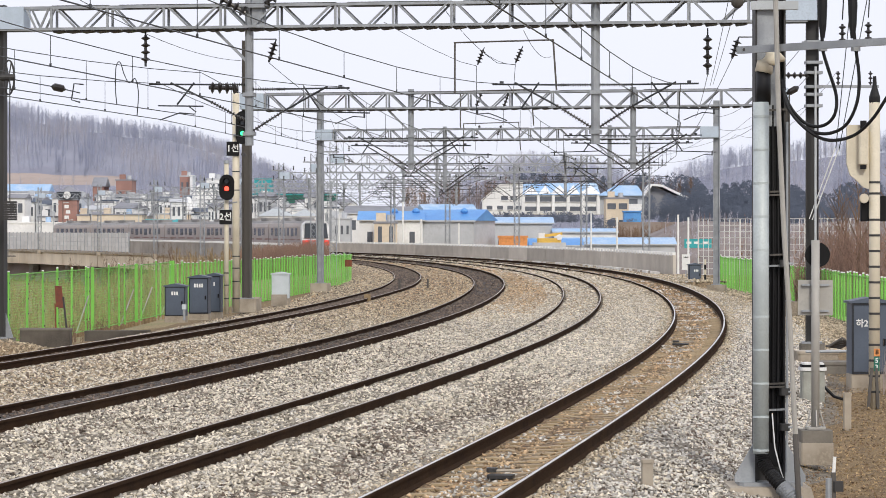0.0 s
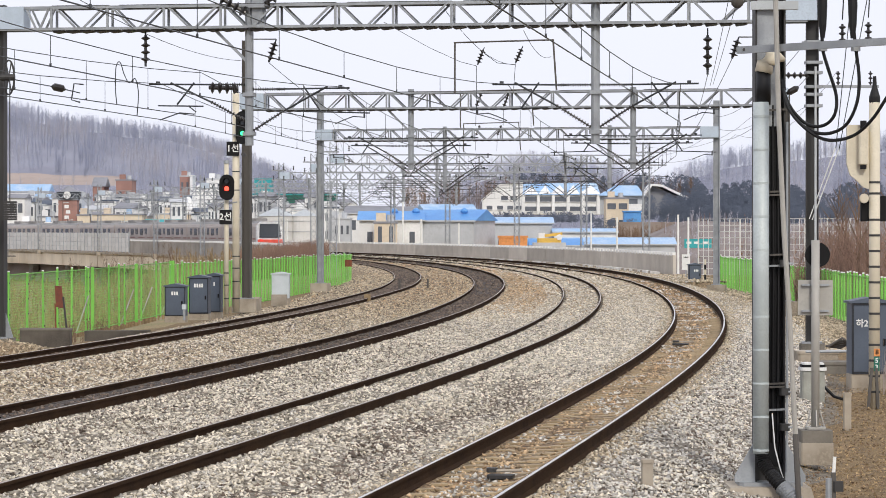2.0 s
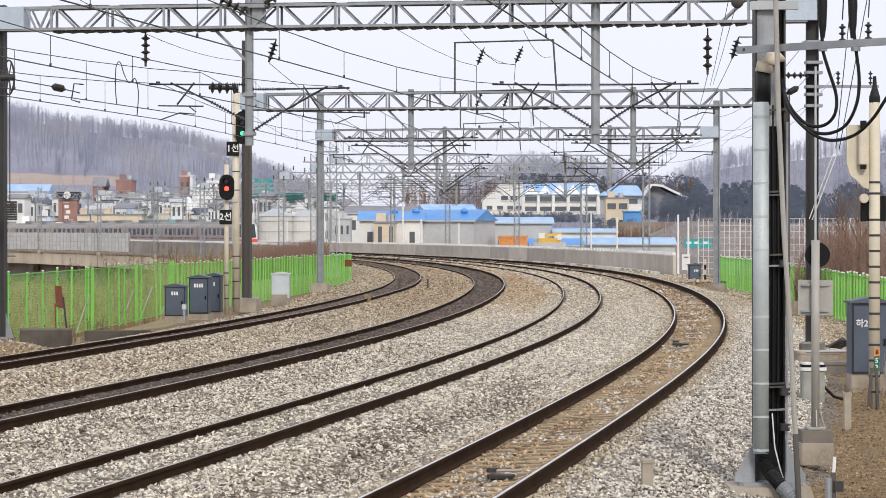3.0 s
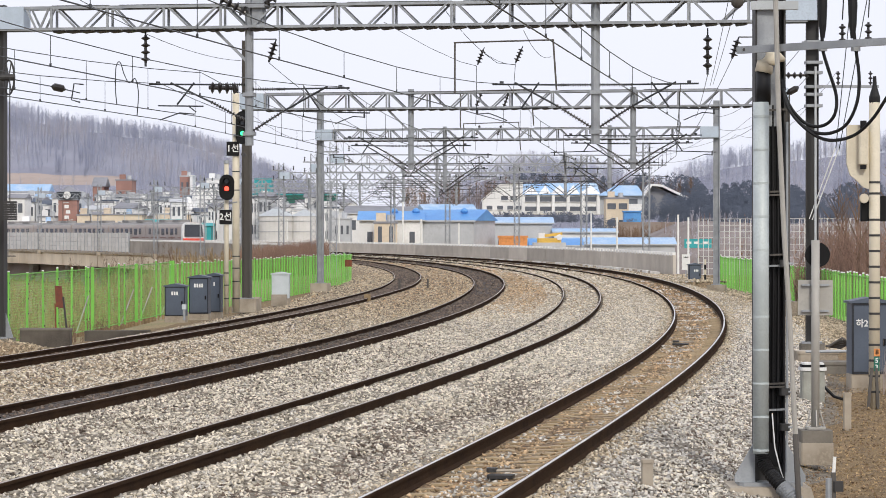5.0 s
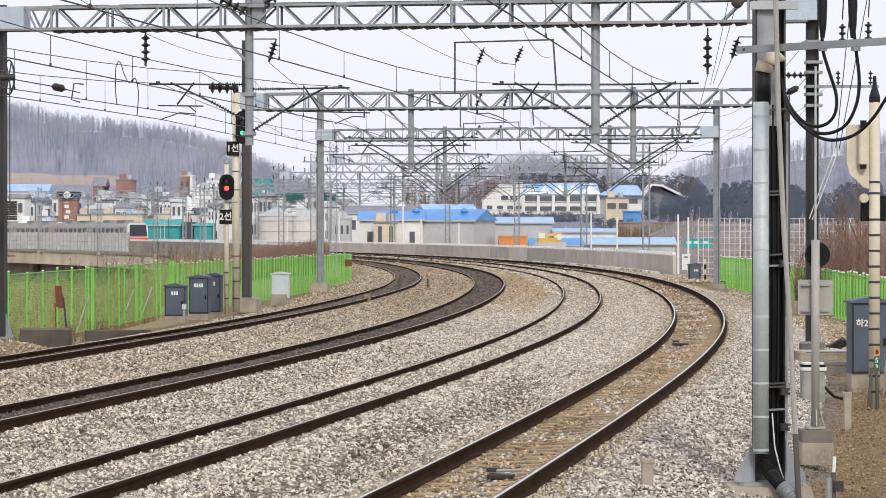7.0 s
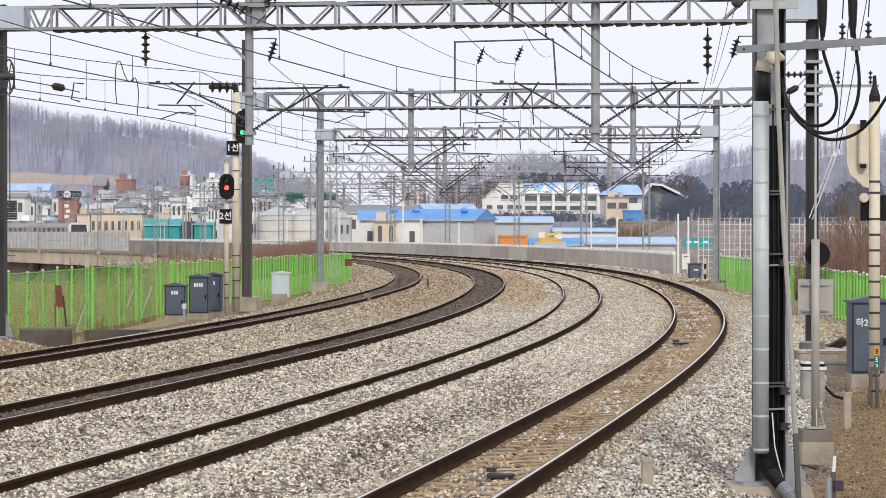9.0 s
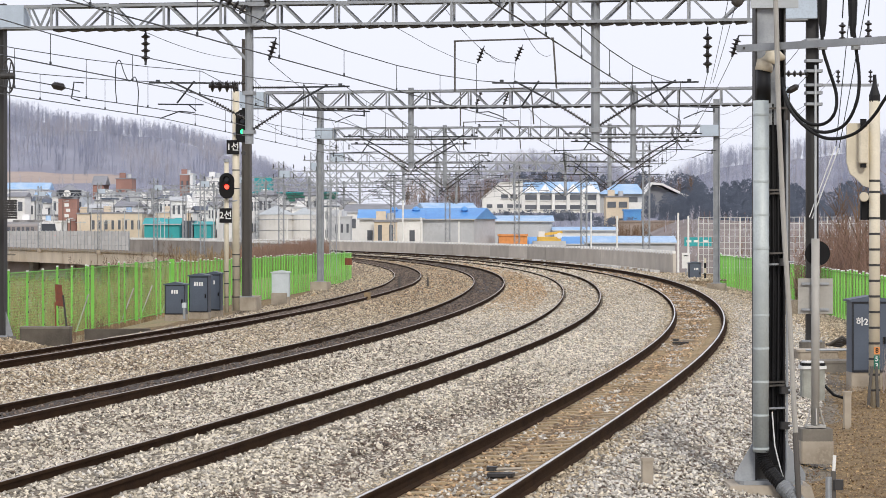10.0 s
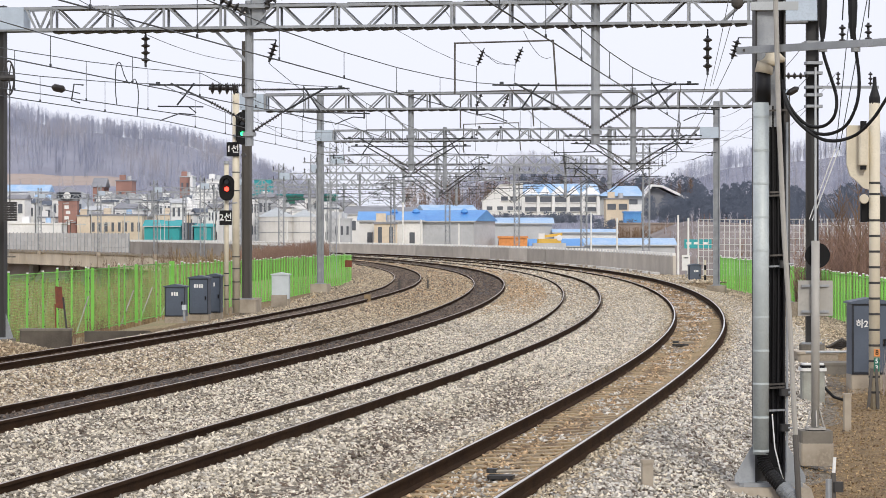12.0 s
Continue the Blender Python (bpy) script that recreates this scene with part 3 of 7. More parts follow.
def gantry(left, right, z_bot, depth, tops, posts, lat=False, boxes=(True, True), foot=-0.6, label="", post_low=5.4, flare=False, steel=None, start=0.8, bay=None):
    """Lattice-beam gantry between two mast feet; posts: fractions of the span where drop posts hang."""
    lx, ly = left
    rx, ry = right
    L = math.hypot(rx - lx, ry - ly)
    rz = math.atan2(ry - ly, rx - lx)
    g = thing("catenary_gantry", Matrix.Translation((lx, ly, 0)) @ Matrix.Rotation(rz, 4, "Z"), label or "galvanised steel catenary gantry with a trussed crossbeam", "gantry", "catenary gantries")
    for x, top in ((0, tops[0]), (L, tops[1])):
        b = Build()
        if lat:
            lattice(b, x, 0, foot, top)
        else:
            h_mast(b, x, 0, foot, top, 0.32, 0.3)
            part("base_plate", Build().box((x, 0, foot + 0.37), (0.5, 0.5, 0.04), bev=0.04), M_GALV, g)
            for sx in (-1, 1) if flare and x == 0 else ():
                part("gusset", Build().add([(x + sx * 0.16, -0.02, foot + 0.37), (x + sx * 0.36, -0.02, foot + 0.37), (x + sx * 0.16, -0.02, foot + 1.0),
                     (x + sx * 0.16, 0.02, foot + 0.37), (x + sx * 0.36, 0.02, foot + 0.37), (x + sx * 0.16, 0.02, foot + 1.0)],
                     [(0, 1, 2), (5, 4, 3), (0, 3, 4, 1), (1, 4, 5, 2), (2, 5, 3, 0)]), M_GALV, g)
        part("mast", b, (steel or M_STEEL_BROWN) if not lat else M_GALV, g)
        part("footing", Build().box((x, 0, foot + 0.1), (0.62 if flare else 0.95, 0.9, 0.5), bev=0.06), M_CONC_DARK if flare else M_CONC, g, "weathered concrete footing")
    w = 0.5
    for z in (z_bot, z_bot + depth):
        for y in (-w / 2, w / 2):
            b = Build().bar((0.1, y, z), (L - 0.1, y, z), 0.07, 0.07)
            part("chord", b, M_GALV, g)
    k = max(2, round((L - 1.6) / 1.55)) if not bay else int((L - 0.8 - start) / bay)
    bay = bay or (L - 1.6) / k
    up = Build().bar((0, 0, 0), (0, 0, depth), 0.06, 0.05).mesh("brace", [M_GALV])
    dn = Build().bar((0.1, 0, depth), (bay / 2 - 0.08, 0, 0), 0.05, 0.05).mesh("brace", [M_GALV])
    dp = Build().bar((bay / 2 + 0.08, 0, 0), (bay - 0.1, 0, depth), 0.05, 0.05).mesh("brace", [M_GALV])
    low = Build().bar((0, -w / 2, 0), (bay * 0.95, w / 2, 0), 0.05, 0.04).mesh("brace", [M_GALV])
    plate = Build().add([(0.02, -0.26, 0.03), (0.34, -0.26, 0.03), (0.34, 0.26, 0.03), (0.02, 0.26, 0.03), (0.05, -0.24, -0.03), (0.31, -0.24, 0.0), (0.31, 0.24, 0.0), (0.05, 0.24, -0.03)],
                        [(0, 1, 2, 3), (7, 6, 5, 4), (0, 4, 5, 1), (1, 5, 6, 2), (2, 6, 7, 3), (3, 7, 4, 0)]).mesh("splice_plate", [M_STEEL_DARK])
    plate_top = Build().box((0.75, 0, 0), (1.5, 0.5, 0.02), bev=0.03).mesh("splice_plate", [M_STEEL_DARK])
    for i in range(k + 1):
        x = start + bay * i
        for y in (-w / 2, w / 2):
            for me in ((up,) if i == k else (up, dn, dp)):
                ob = new("brace", me)
                ob.parent = g
                ob.matrix_basis = Matrix.Translation((x, y, z_bot))
        if i < k and not lat:
            top_x = x + (0.3 if i % 2 else 0.0)
            for px, z, me in [(x + bay * j / 4, z_bot - 0.065, plate) for j in range(4)] + [(top_x, z_bot + depth + 0.045, plate_top)]:
                ob = new("splice_plate", me)
                ob.parent = g
                ob.matrix_basis = Matrix.Translation((px, 0, z))
        if i < k:
            ob = new("brace", low)
            ob.parent = g
            ob.matrix_basis = Matrix.Translation((x, 0, z_bot))
    for y in (-w / 2, w / 2) if start > 1 else ():
        for p, q in ((0.8, depth), (1.06, 0)), ((1.16, 0), (start - 0.06, depth)):
            part("brace", Build().bar((p[0], y, z_bot + p[1]), (q[0], y, z_bot + q[1]), 0.05, 0.05), M_GALV, g)
    for on, x in zip(boxes, (0.27, L - 0.35)):
        if on:
            part("end_box", Build().box((x, 0, z_bot + depth / 2 + 0.02), (0.95, 0.62, depth + 0.02), bev=0.02), M_PLATE_BLUE, g, "plated blue-grey beam end")
    for fr in posts:
        x = L * fr
        b = Build().tube([(x, 0, post_low), (x, 0, z_bot + depth + 0.15)], 0.11, 10)
        for z in (z_bot, z_bot + depth, post_low + 0.3, post_low + 1.3):
            b.box((x, 0, z), (0.3, 0.34, 0.1), bev=0.03)
        part("drop_post", b, M_GALV, g, "round galvanised drop post")
        part("knee_brace", Build().bar((x - 0.95, 0, z_bot), (x - 0.08, 0, z_bot - 0.85), 0.07), M_GALV, g)
    return g, L, rz


def make_gantries():
    g, L, rz = gantry((-11.52, 70.50), (9.17, 67.40), 7.9, 0.55, (8.55, 8.55), (0.317, 0.742), foot=-0.45, post_low=4.88, flare=True, steel=M_STEEL_DARK, start=1.47, bay=1.49)
    part("top_post", Build().box((6.88, 0, 9.35), (0.33, 0.34, 3.0), bev=0.03), M_GALV, g, "square post rising above the beam")
    for z in (7.92, 8.42):
        part("post_collar", Build().box((6.88, 0, z), (0.46, 0.6, 0.07), bev=0.02), M_GALV, g)
    part("feeder_insulator", insulator(Build(), (6.6, -0.3, 8.25), (5.6, -0.35, 8.85), 0.15, 6), M_INSUL, g, "dark ribbed feeder insulator above the beam")
    part("feeder_insulator", insulator(Build(), (7.1, -0.3, 8.5), (7.75, -0.35, 8.8), 0.13, 4), M_INSUL, g, "dark ribbed feeder insulator above the beam")
    gantry((-7.59, 105.00), (12.75, 101.00), 7.36, 0.58, (10.04, 7.9), (0.313, 0.725), foot=-0.3, post_low=5.0)
    gantry((-6.58, 145.50), (14.22, 141.00), 7.5, 0.55, (10.05, 9.44), (0.321, 0.736), foot=-0.5, post_low=4.9, steel=M_GALV)
    for s, lat in ((183, True), (213, True), (245, True), (278, True), (304, True), (334, True), (368, True), (402, True)):
        a, b = along(s, -16.9), along(s, 5.3)
        gantry(a[:2], b[:2], 7.4, 0.6, (8.9, 8.9), (0.33, 0.74), lat=lat, boxes=(True, False), foot=-0.6, post_low=5.0)


# ---------------------------------------------------------------- fences and walls
def green_fence(path, spacing=1.1, height=1.95, base=-0.62, wide=0.08, stations=None, pitch=0.055, wire=0.008):
    """Steel fence: posts with white caps and fine welded mesh; stations: distances of posts along the path."""
    f = thing("fence", pose(0, 0, 0), "bright green painted steel mesh fence on posts", "fence", "trackside fences")
    pts = [Vector((x, y, 0)) for x, y in path]
    rng = random.Random(12)
    post_mesh = Build().box((0, 0, height / 2), (wide, 0.06, height), bev=0.012).mesh("post", [M_FENCE])
    cap_mesh = Build().box((0, 0, height + 0.02), (wide * 0.8, 0.07, 0.04), bev=0.015).mesh("cap", [M_WHITE])
    clip_mesh = Build().box((0, -0.035, 0), (0.05, 0.03, 0.05)).mesh("clip", [M_STEEL_BROWN])
    run = 0.0
    for a, b in zip(pts[:-1], pts[1:]):
        L = (b - a).length
        u = (b - a) / L
        rz = math.atan2(u.y, u.x)
        n = max(1, round(L / spacing))
        if stations:
            places = [q - run for q in stations if run <= q < run + L]
        else:
            places = [L * i / n + (rng.uniform(-0.12, 0.12) * spacing if 0 < i < n else 0) for i in range(n)]
        for q in places:
            p = a + u * q
            lean = Matrix.Rotation(rng.uniform(-0.045, 0.045), 4, "Y") @ Matrix.Diagonal((1, 1, rng.uniform(0.97, 1.03), 1))
            m = Matrix.Translation((p.x, p.y, base)) @ Matrix.Rotation(rz, 4, "Z") @ lean
            ob = new("post", post_mesh)
            ob.parent, ob.matrix_basis = f, m
            c = new("cap", cap_mesh)
            c.parent, c.matrix_basis = f, m
            for z in (0.5, 1.0, 1.5, 2.0) if stations else ():
                c = new("clip", clip_mesh)
                c.parent, c.matrix_basis = f, m @ Matrix.Translation((0, 0, z))
        run += L
        w = Build()
        for z in (0.08, height - 0.06):
            w.bar((a.x, a.y, base + z), (b.x, b.y, base + z), 0.03)
        m = int(L / pitch)
        for i in range(m):
            p = a + (b - a) * (i / m)
            w.bar((p.x, p.y, base + 0.05), (p.x, p.y, base + height - 0.05), wire)
        for z in np.arange(0.1, height - 0.05, pitch):
            w.bar((a.x, a.y, base + z), (b.x, b.y, base + z), wire)
        part("mesh_panel", w, M_FENCE, f, "green welded wire mesh")
    return f


STATIONS = [1.18, 3.71, 6.07, 8.21, 10.44, 12.79, 13.33, 17.84, 20.25, 21.64, 24.39, 25.89, 30.16, 31.32]


def make_fences():
    f = green_fence([(-13.9, 85.0), (-12.85, 98.0), (-12.0, 119.0)], 2.5, 2.35, -1.0, 0.13, STATIONS, 0.09, 0.0042)
    for x, y, dx, dy in ((-12.75, 97.6, -0.35, -0.8), (-12.25, 107.4, -0.4, -0.9), (-12.05, 112.4, -0.42, -0.9), (-11.75, 118.2, -0.45, -0.9)):
        part("stay", Build().bar((x, y, 0.35), (x + dx, y + dy, -1.0), 0.035), M_PVC, f, "pale leaning stay")
    for x, y in ((-12.78, 98.9), (-12.35, 109.2), (-11.9, 119.6), (-11.98, 119.2)):
        part("end_post", Build().box((x, y, 0.18), (0.12, 0.06, 2.36), bev=0.012), M_FENCE, f)
    green_fence([(-12.0, 119.0), (-9.6, 136.0), (-5.6, 167.0)], 0.75, 2.25, -1.0, 0.12, None, 0.1, 0.006)
    green_fence([(17.0, 168), (15.7, 153), (15.55, 137), (14.6, 110), (13.9, 89), (12.6, 70)], 0.9, 1.85, -0.62, 0.12, None, 0.2, 0.006)


def parapet(s0, s1, off, z0, z1, panel, label, material, drips=True):
    wall = thing("parapet_wall", pose(0, 0, 0), label, "parapet wall", kind="structure")
    s = s0
    while s < s1:
        a, b = along(s + 0.03, off), along(min(s + panel, s1) - 0.03, off)
        q = Build().bar((a[0], a[1], (z0 + z1) / 2), (b[0], b[1], (z0 + z1) / 2), 0.2, z1 - z0)
        part("panel", q, material, wall)
        if drips:
            q = Build()
            k = 6 if panel > 5 else 3
            for i in range(k):
                p = along(s + panel * (i + 0.5) / k, off)
                q.box((p[0], p[1], z1 + 0.05), (0.26, 0.7, 0.24), p[3], bev=0.04)
            part("clip_row", q, M_WHITE, wall, "white cable clips along the top")
        s += panel
    return wall


# ---------------------------------------------------------------- train
def make_train_car(tail):
    Lc, W = 19.0, 1.56
    car = thing("train_car", pose(0, 0, 0), "stainless steel commuter train car with dark windows" if not tail else "rear commuter train car with white and red cab end", "train car", "train cars")
    prof = [(-1.45, 0.95), (1.45, 0.95), (W, 1.15), (W, 3.0), (1.45, 3.35), (1.05, 3.6), (0, 3.7), (-1.05, 3.6), (-1.45, 3.35), (-W, 3.0), (-W, 1.15)]
    part("body", Build().sweep(prof, [(0, -Lc / 2, 0, 0), (0, Lc / 2, 0, 0)]), M_TRAIN, car)
    for sx in (-1, 1):
        part("sill_stripe", Build().box((sx * (W + 0.006), 0, 1.62), (0.02, Lc - 0.3, 0.16)), M_STRIPE, car, "dull red waist stripe")
    part("roof", Build().sweep([(-1.47, 3.33), (1.47, 3.33), (1.07, 3.62), (0, 3.73), (-1.07, 3.62)], [(0, -Lc / 2 + 0.05, 0, 0), (0, Lc / 2 - 0.05, 0, 0)]), M_TRAIN_ROOF, car)
    door = Build().box((0, 0, 0), (0.03, 1.3, 1.85), bev=0.0).mesh("door", [M_TRAIN])
    pane = Build().box((0, 0, 0), (0.03, 0.5, 0.8)).mesh("pane", [M_GLASS_DARK])
    win = Build().box((0, 0, 0), (0.03, 1.5, 0.85)).mesh("window", [M_GLASS_DARK])
    for sx in (-1, 1):
        for i in range(4):
            y = -Lc / 2 + Lc * (i + 0.5) / 4
            d = new("door", door)
            d.parent, d.matrix_basis = car, Matrix.Translation((sx * (W + 0.01), y, 2.1))
            for dy in (-0.33, 0.33):
                p = new("pane", pane)
                p.parent, p.matrix_basis = d, Matrix.Translation((sx * 0.012, dy, 0.35))
            if i < 3:
                w = new("window", win)
                w.parent, w.matrix_basis = car, Matrix.Translation((sx * (W + 0.005), y + Lc / 8, 2.4))
    for y in (-6.5, 6.5):
        b = Build().box((0, y, 0.6), (2.3, 3.0, 0.35), bev=0.1)
        for yy in (-1.05, 1.05):
            for sx in (-0.75, 0.75):
                b.tube([(sx - 0.06, y + yy, 0.43), (sx + 0.06, y + yy, 0.43)], 0.43, 14)
        part("bogie", b, M_STEEL_DARK, car)
    part("underframe", Build().box((0, 0, 0.72), (2.5, 8.0, 0.5), bev=0.1), M_STEEL_DARK, car)
    part("roof_unit", Build().box((0, 3.6, 3.85), (1.6, 3.4, 0.32), bev=0.2), M_TRAIN_ROOF, car)
    part("roof_unit", Build().box((0, -3.6, 3.85), (1.6, 3.4, 0.32), bev=0.2), M_TRAIN_ROOF, car)
    if tail:
        y = -Lc / 2
        b = Build()
        ring = [(-1.56, 0.9), (1.56, 0.9), (1.56, 3.0), (1.4, 3.35), (1.0, 3.62), (-1.0, 3.62), (-1.4, 3.35), (-1.56, 3.0)]
        b.add([(x, y, z) for x, z in ring] + [(x * 0.93, y - (0.7 if z < 2 else 0.35), z * 0.985 + 0.02) for x, z in ring],
              [tuple(range(8, 16))] + [(i, (i + 1) % 8, 8 + (i + 1) % 8, 8 + i) for i in range(8)])
        mask = part("cab_mask", b, M_TRAIN_WHITE, car, "white moulded cab mask")
        part("windscreen", Build().add([(-1.27, y - 0.72, 1.78), (1.27, y - 0.72, 1.78), (1.16, y - 0.4, 3.35), (-1.16, y - 0.4, 3.35), (-1.27, y - 0.5, 1.78), (1.27, y - 0.5, 1.78), (1.16, y - 0.3, 3.35), (-1.16, y - 0.3, 3.35)],
             [(0, 1, 2, 3), (7, 6, 5, 4), (0, 4, 5, 1), (1, 5, 6, 2), (2, 6, 7, 3), (3, 7, 4, 0)]), M_GLASS_DARK, mask, "large black windscreen")
        part("red_band", Build().box((0, y - 0.66, 1.25), (2.95, 0.14, 0.62), bev=0.05), M_TRAIN_RED, mask, "red lower front band")
        for sx in (-1.05, 1.05):
            part("tail_lamp", Build().box((sx, y - 0.74, 1.5), (0.28, 0.06, 0.16), bev=0.02), M_LAMP_RED, mask)
    return car


CARS = []


def make_train():
    first = make_train_car(True)
    CARS.append(first)
    second = make_train_car(False)
    CARS.append(second)
    for i in range(5):
        CARS.append(copy_thing(second, pose(0, 0, 0)))


TRAIN_S0, TRAIN_V, TRAIN_A, TRAIN_OFF = 281.8, 13.2, 0.137, TRACKS["b"]


def car_pose(i, t):
    s = TRAIN_S0 + TRAIN_V * t + TRAIN_A * t * t + 9.5 + 19.7 * i
    a, b = along(s - 6.5, TRAIN_OFF), along(s + 6.5, TRAIN_OFF)
    h = math.atan2(-(b[0] - a[0]), b[1] - a[1])
    return Matrix.Translation(((a[0] + b[0]) / 2, (a[1] + b[1]) / 2, CANT / 2)) @ Matrix.Rotation(h, 4, "Z")


def motions():
    for i, car in enumerate(CARS):
        walk(car, [(t, car_pose(i, t)) for t in np.arange(0, 12.01, 1.0)])

# ---------------------------------------------------------------- overhead line equipment
def insulator(b, p, q, r=0.075, discs=5):
    """Ribbed insulator between p and q, one turned body."""
    p, q = Vector(p), Vector(q)
    pts, rad = [p], [r * 0.3]
    for i in range(discs):
        for f, k in ((0.2, 0.32), (0.45, 1.0), (0.6, 0.85), (0.75, 0.34)):
            pts.append(p + (q - p) * ((i + f) / discs))
            rad.append(r * k)
    return b.tube(pts + [q], rad + [r * 0.3], 8)


def curve_through(pts, k=5):
    """Smooth curve through points."""
    P = [Vector(p) for p in pts]
    P = [P[0] * 2 - P[1]] + P + [P[-1] * 2 - P[-2]]
    res = []
    for i in range(1, len(P) - 2):
        for j in range(k):
            t = j / k
            a, b, c, d = P[i - 1], P[i], P[i + 1], P[i + 2]
            res.append(0.5 * (2 * b + (c - a) * t + (2 * a - 5 * b + 4 * c - d) * t * t + (3 * b - a - 3 * c + d) * t ** 3))
    return res + [P[-2]]


def cantilever(base, reach, low, high, arm=True, discs=False):
    """Bracket from a post at base (x, y): a strut rises from the height low to the messenger wire, reach is the vector to the track centre."""
    x, y = base
    t = thing("catenary_cantilever", Matrix.Translation((x, y, low)), "tubular steel catenary cantilever with ribbed brown insulators", "cantilever", "catenary cantilevers")
    h = high - low
    e = Vector((reach[0], reach[1], 0))
    u = e.normalized()
    at = lambda f, g: e * f + Vector((0, 0, h * g))
    part("strut", Build().tube([at(0.4, 0.5), at(0.86, 1.06)], 0.027, 6), M_WIRE, t)
    part("insulator", insulator(Build(), at(0.04, 0.0), at(0.42, 0.53), 0.058, 13), M_INSUL, t, "ribbed brown insulator")
    part("top_tube", Build().tube([at(0.3, 1), at(1.1, 1.02)], 0.025, 6), M_WIRE, t)
    part("insulator", insulator(Build(), at(0.04, 1), at(0.4, 1), 0.05, 14), M_INSUL, t, "ribbed brown insulator")
    part("wire_clamp", Build().box(at(1.0, 1.06), (0.1, 0.05, 0.07), bev=0.01), M_WIRE, t)
    if discs:
        part("disc_insulator", insulator(Build(), at(0.12, 0.9), at(0.44, 0.92), 0.16, 4), M_INSUL, t, "string of four large brown discs")
    if arm:
        part("brace_tube", Build().tube([at(0.6, 1.06), at(0.79, 0.45)], 0.024, 6), M_WIRE, t)
        part("registration_tube", Build().tube([at(0.5, 0.4 if discs else 0.47), at(1.0 if discs else 1.32, 0.42)], 0.02, 6), M_WIRE, t)
        if discs:
            part("steady_arm", Build().tube([at(0.66, 0.4), at(0.58, 0.24), at(0.6, 0.18), at(0.76, 0.22), at(0.98, 0.02)], 0.016, 5), M_WIRE, t)
        else:
            part("drop_bracket", Build().bar(at(1.26, 0.46), at(1.26, 0.3), 0.045), M_WIRE, t)
            part("steady_arm", Build().tube([at(1.26, 0.32), at(1.14, 0.34), at(1.04, 0.26), at(0.94, 0.16)], 0.014, 5), M_WIRE, t)
    return t


def wire_run(points, high, low, label="thin dark catenary wires with droppers over a track"):
    """Contact and messenger wire through support points (x, y), with droppers between them."""
    t = thing("overhead_wires", pose(0, 0, 0), label, "overhead wire", "overhead wires")
    mess, cont = [], []
    for a, b in zip(points[:-1], points[1:]):
        L = math.hypot(b[0] - a[0], b[1] - a[1])
        k = max(6, int(L / 4.6))
        sag = min(0.5, L * L * 0.0003)
        for i in range(k):
            f = i / k
            x, y = a[0] + (b[0] - a[0]) * f, a[1] + (b[1] - a[1]) * f
            mess.append((x, y, high - sag * 4 * f * (1 - f)))
            cont.append((x, y, low))
            if i:
                d = part("dropper", Build().tube([mess[-1], cont[-1]], 0.006, 4), M_WIRE, t)
                part("clip", Build().box((x, y, low + 0.02), (0.03, 0.06, 0.06)), M_WIRE, d)
    part("messenger_wire", Build().tube(mess, 0.0095, 5), M_WIRE, t)
    part("contact_wire", Build().tube(cont, 0.011, 5), M_WIRE, t)
    return t


def hung_wire(name, p, q, sag, label, r=0.009, category="overhead wire", group="feeder wires"):
    """One slack wire from p to q."""
    p, q = Vector(p), Vector(q)
    w = thing(name, pose(0, 0, 0), label, category, group)
    part("wire", Build().tube([p + (q - p) * f - Vector((0, 0, sag * 4 * f * (1 - f))) for f in np.linspace(0, 1, 15)], r, 5), M_WIRE, w)
    return w


def hanging_insulator(p, q, label="dark ribbed insulator string hung from a steel beam", n=4):
    t = thing("insulator_string", Matrix.Translation(p), label, "insulator", "insulator strings")
    d = Vector(q) - Vector(p)
    part("ribbed_body", insulator(Build(), d * 0.15, d * 0.9, 0.12, n), M_INSUL, t)
    part("hanger", Build().tube([(0, 0, 0), d * 0.2], 0.02, 5), M_WIRE, t)
    part("clamp", Build().tube([d * 0.88, d], 0.03, 6), M_WIRE, t)
    return t


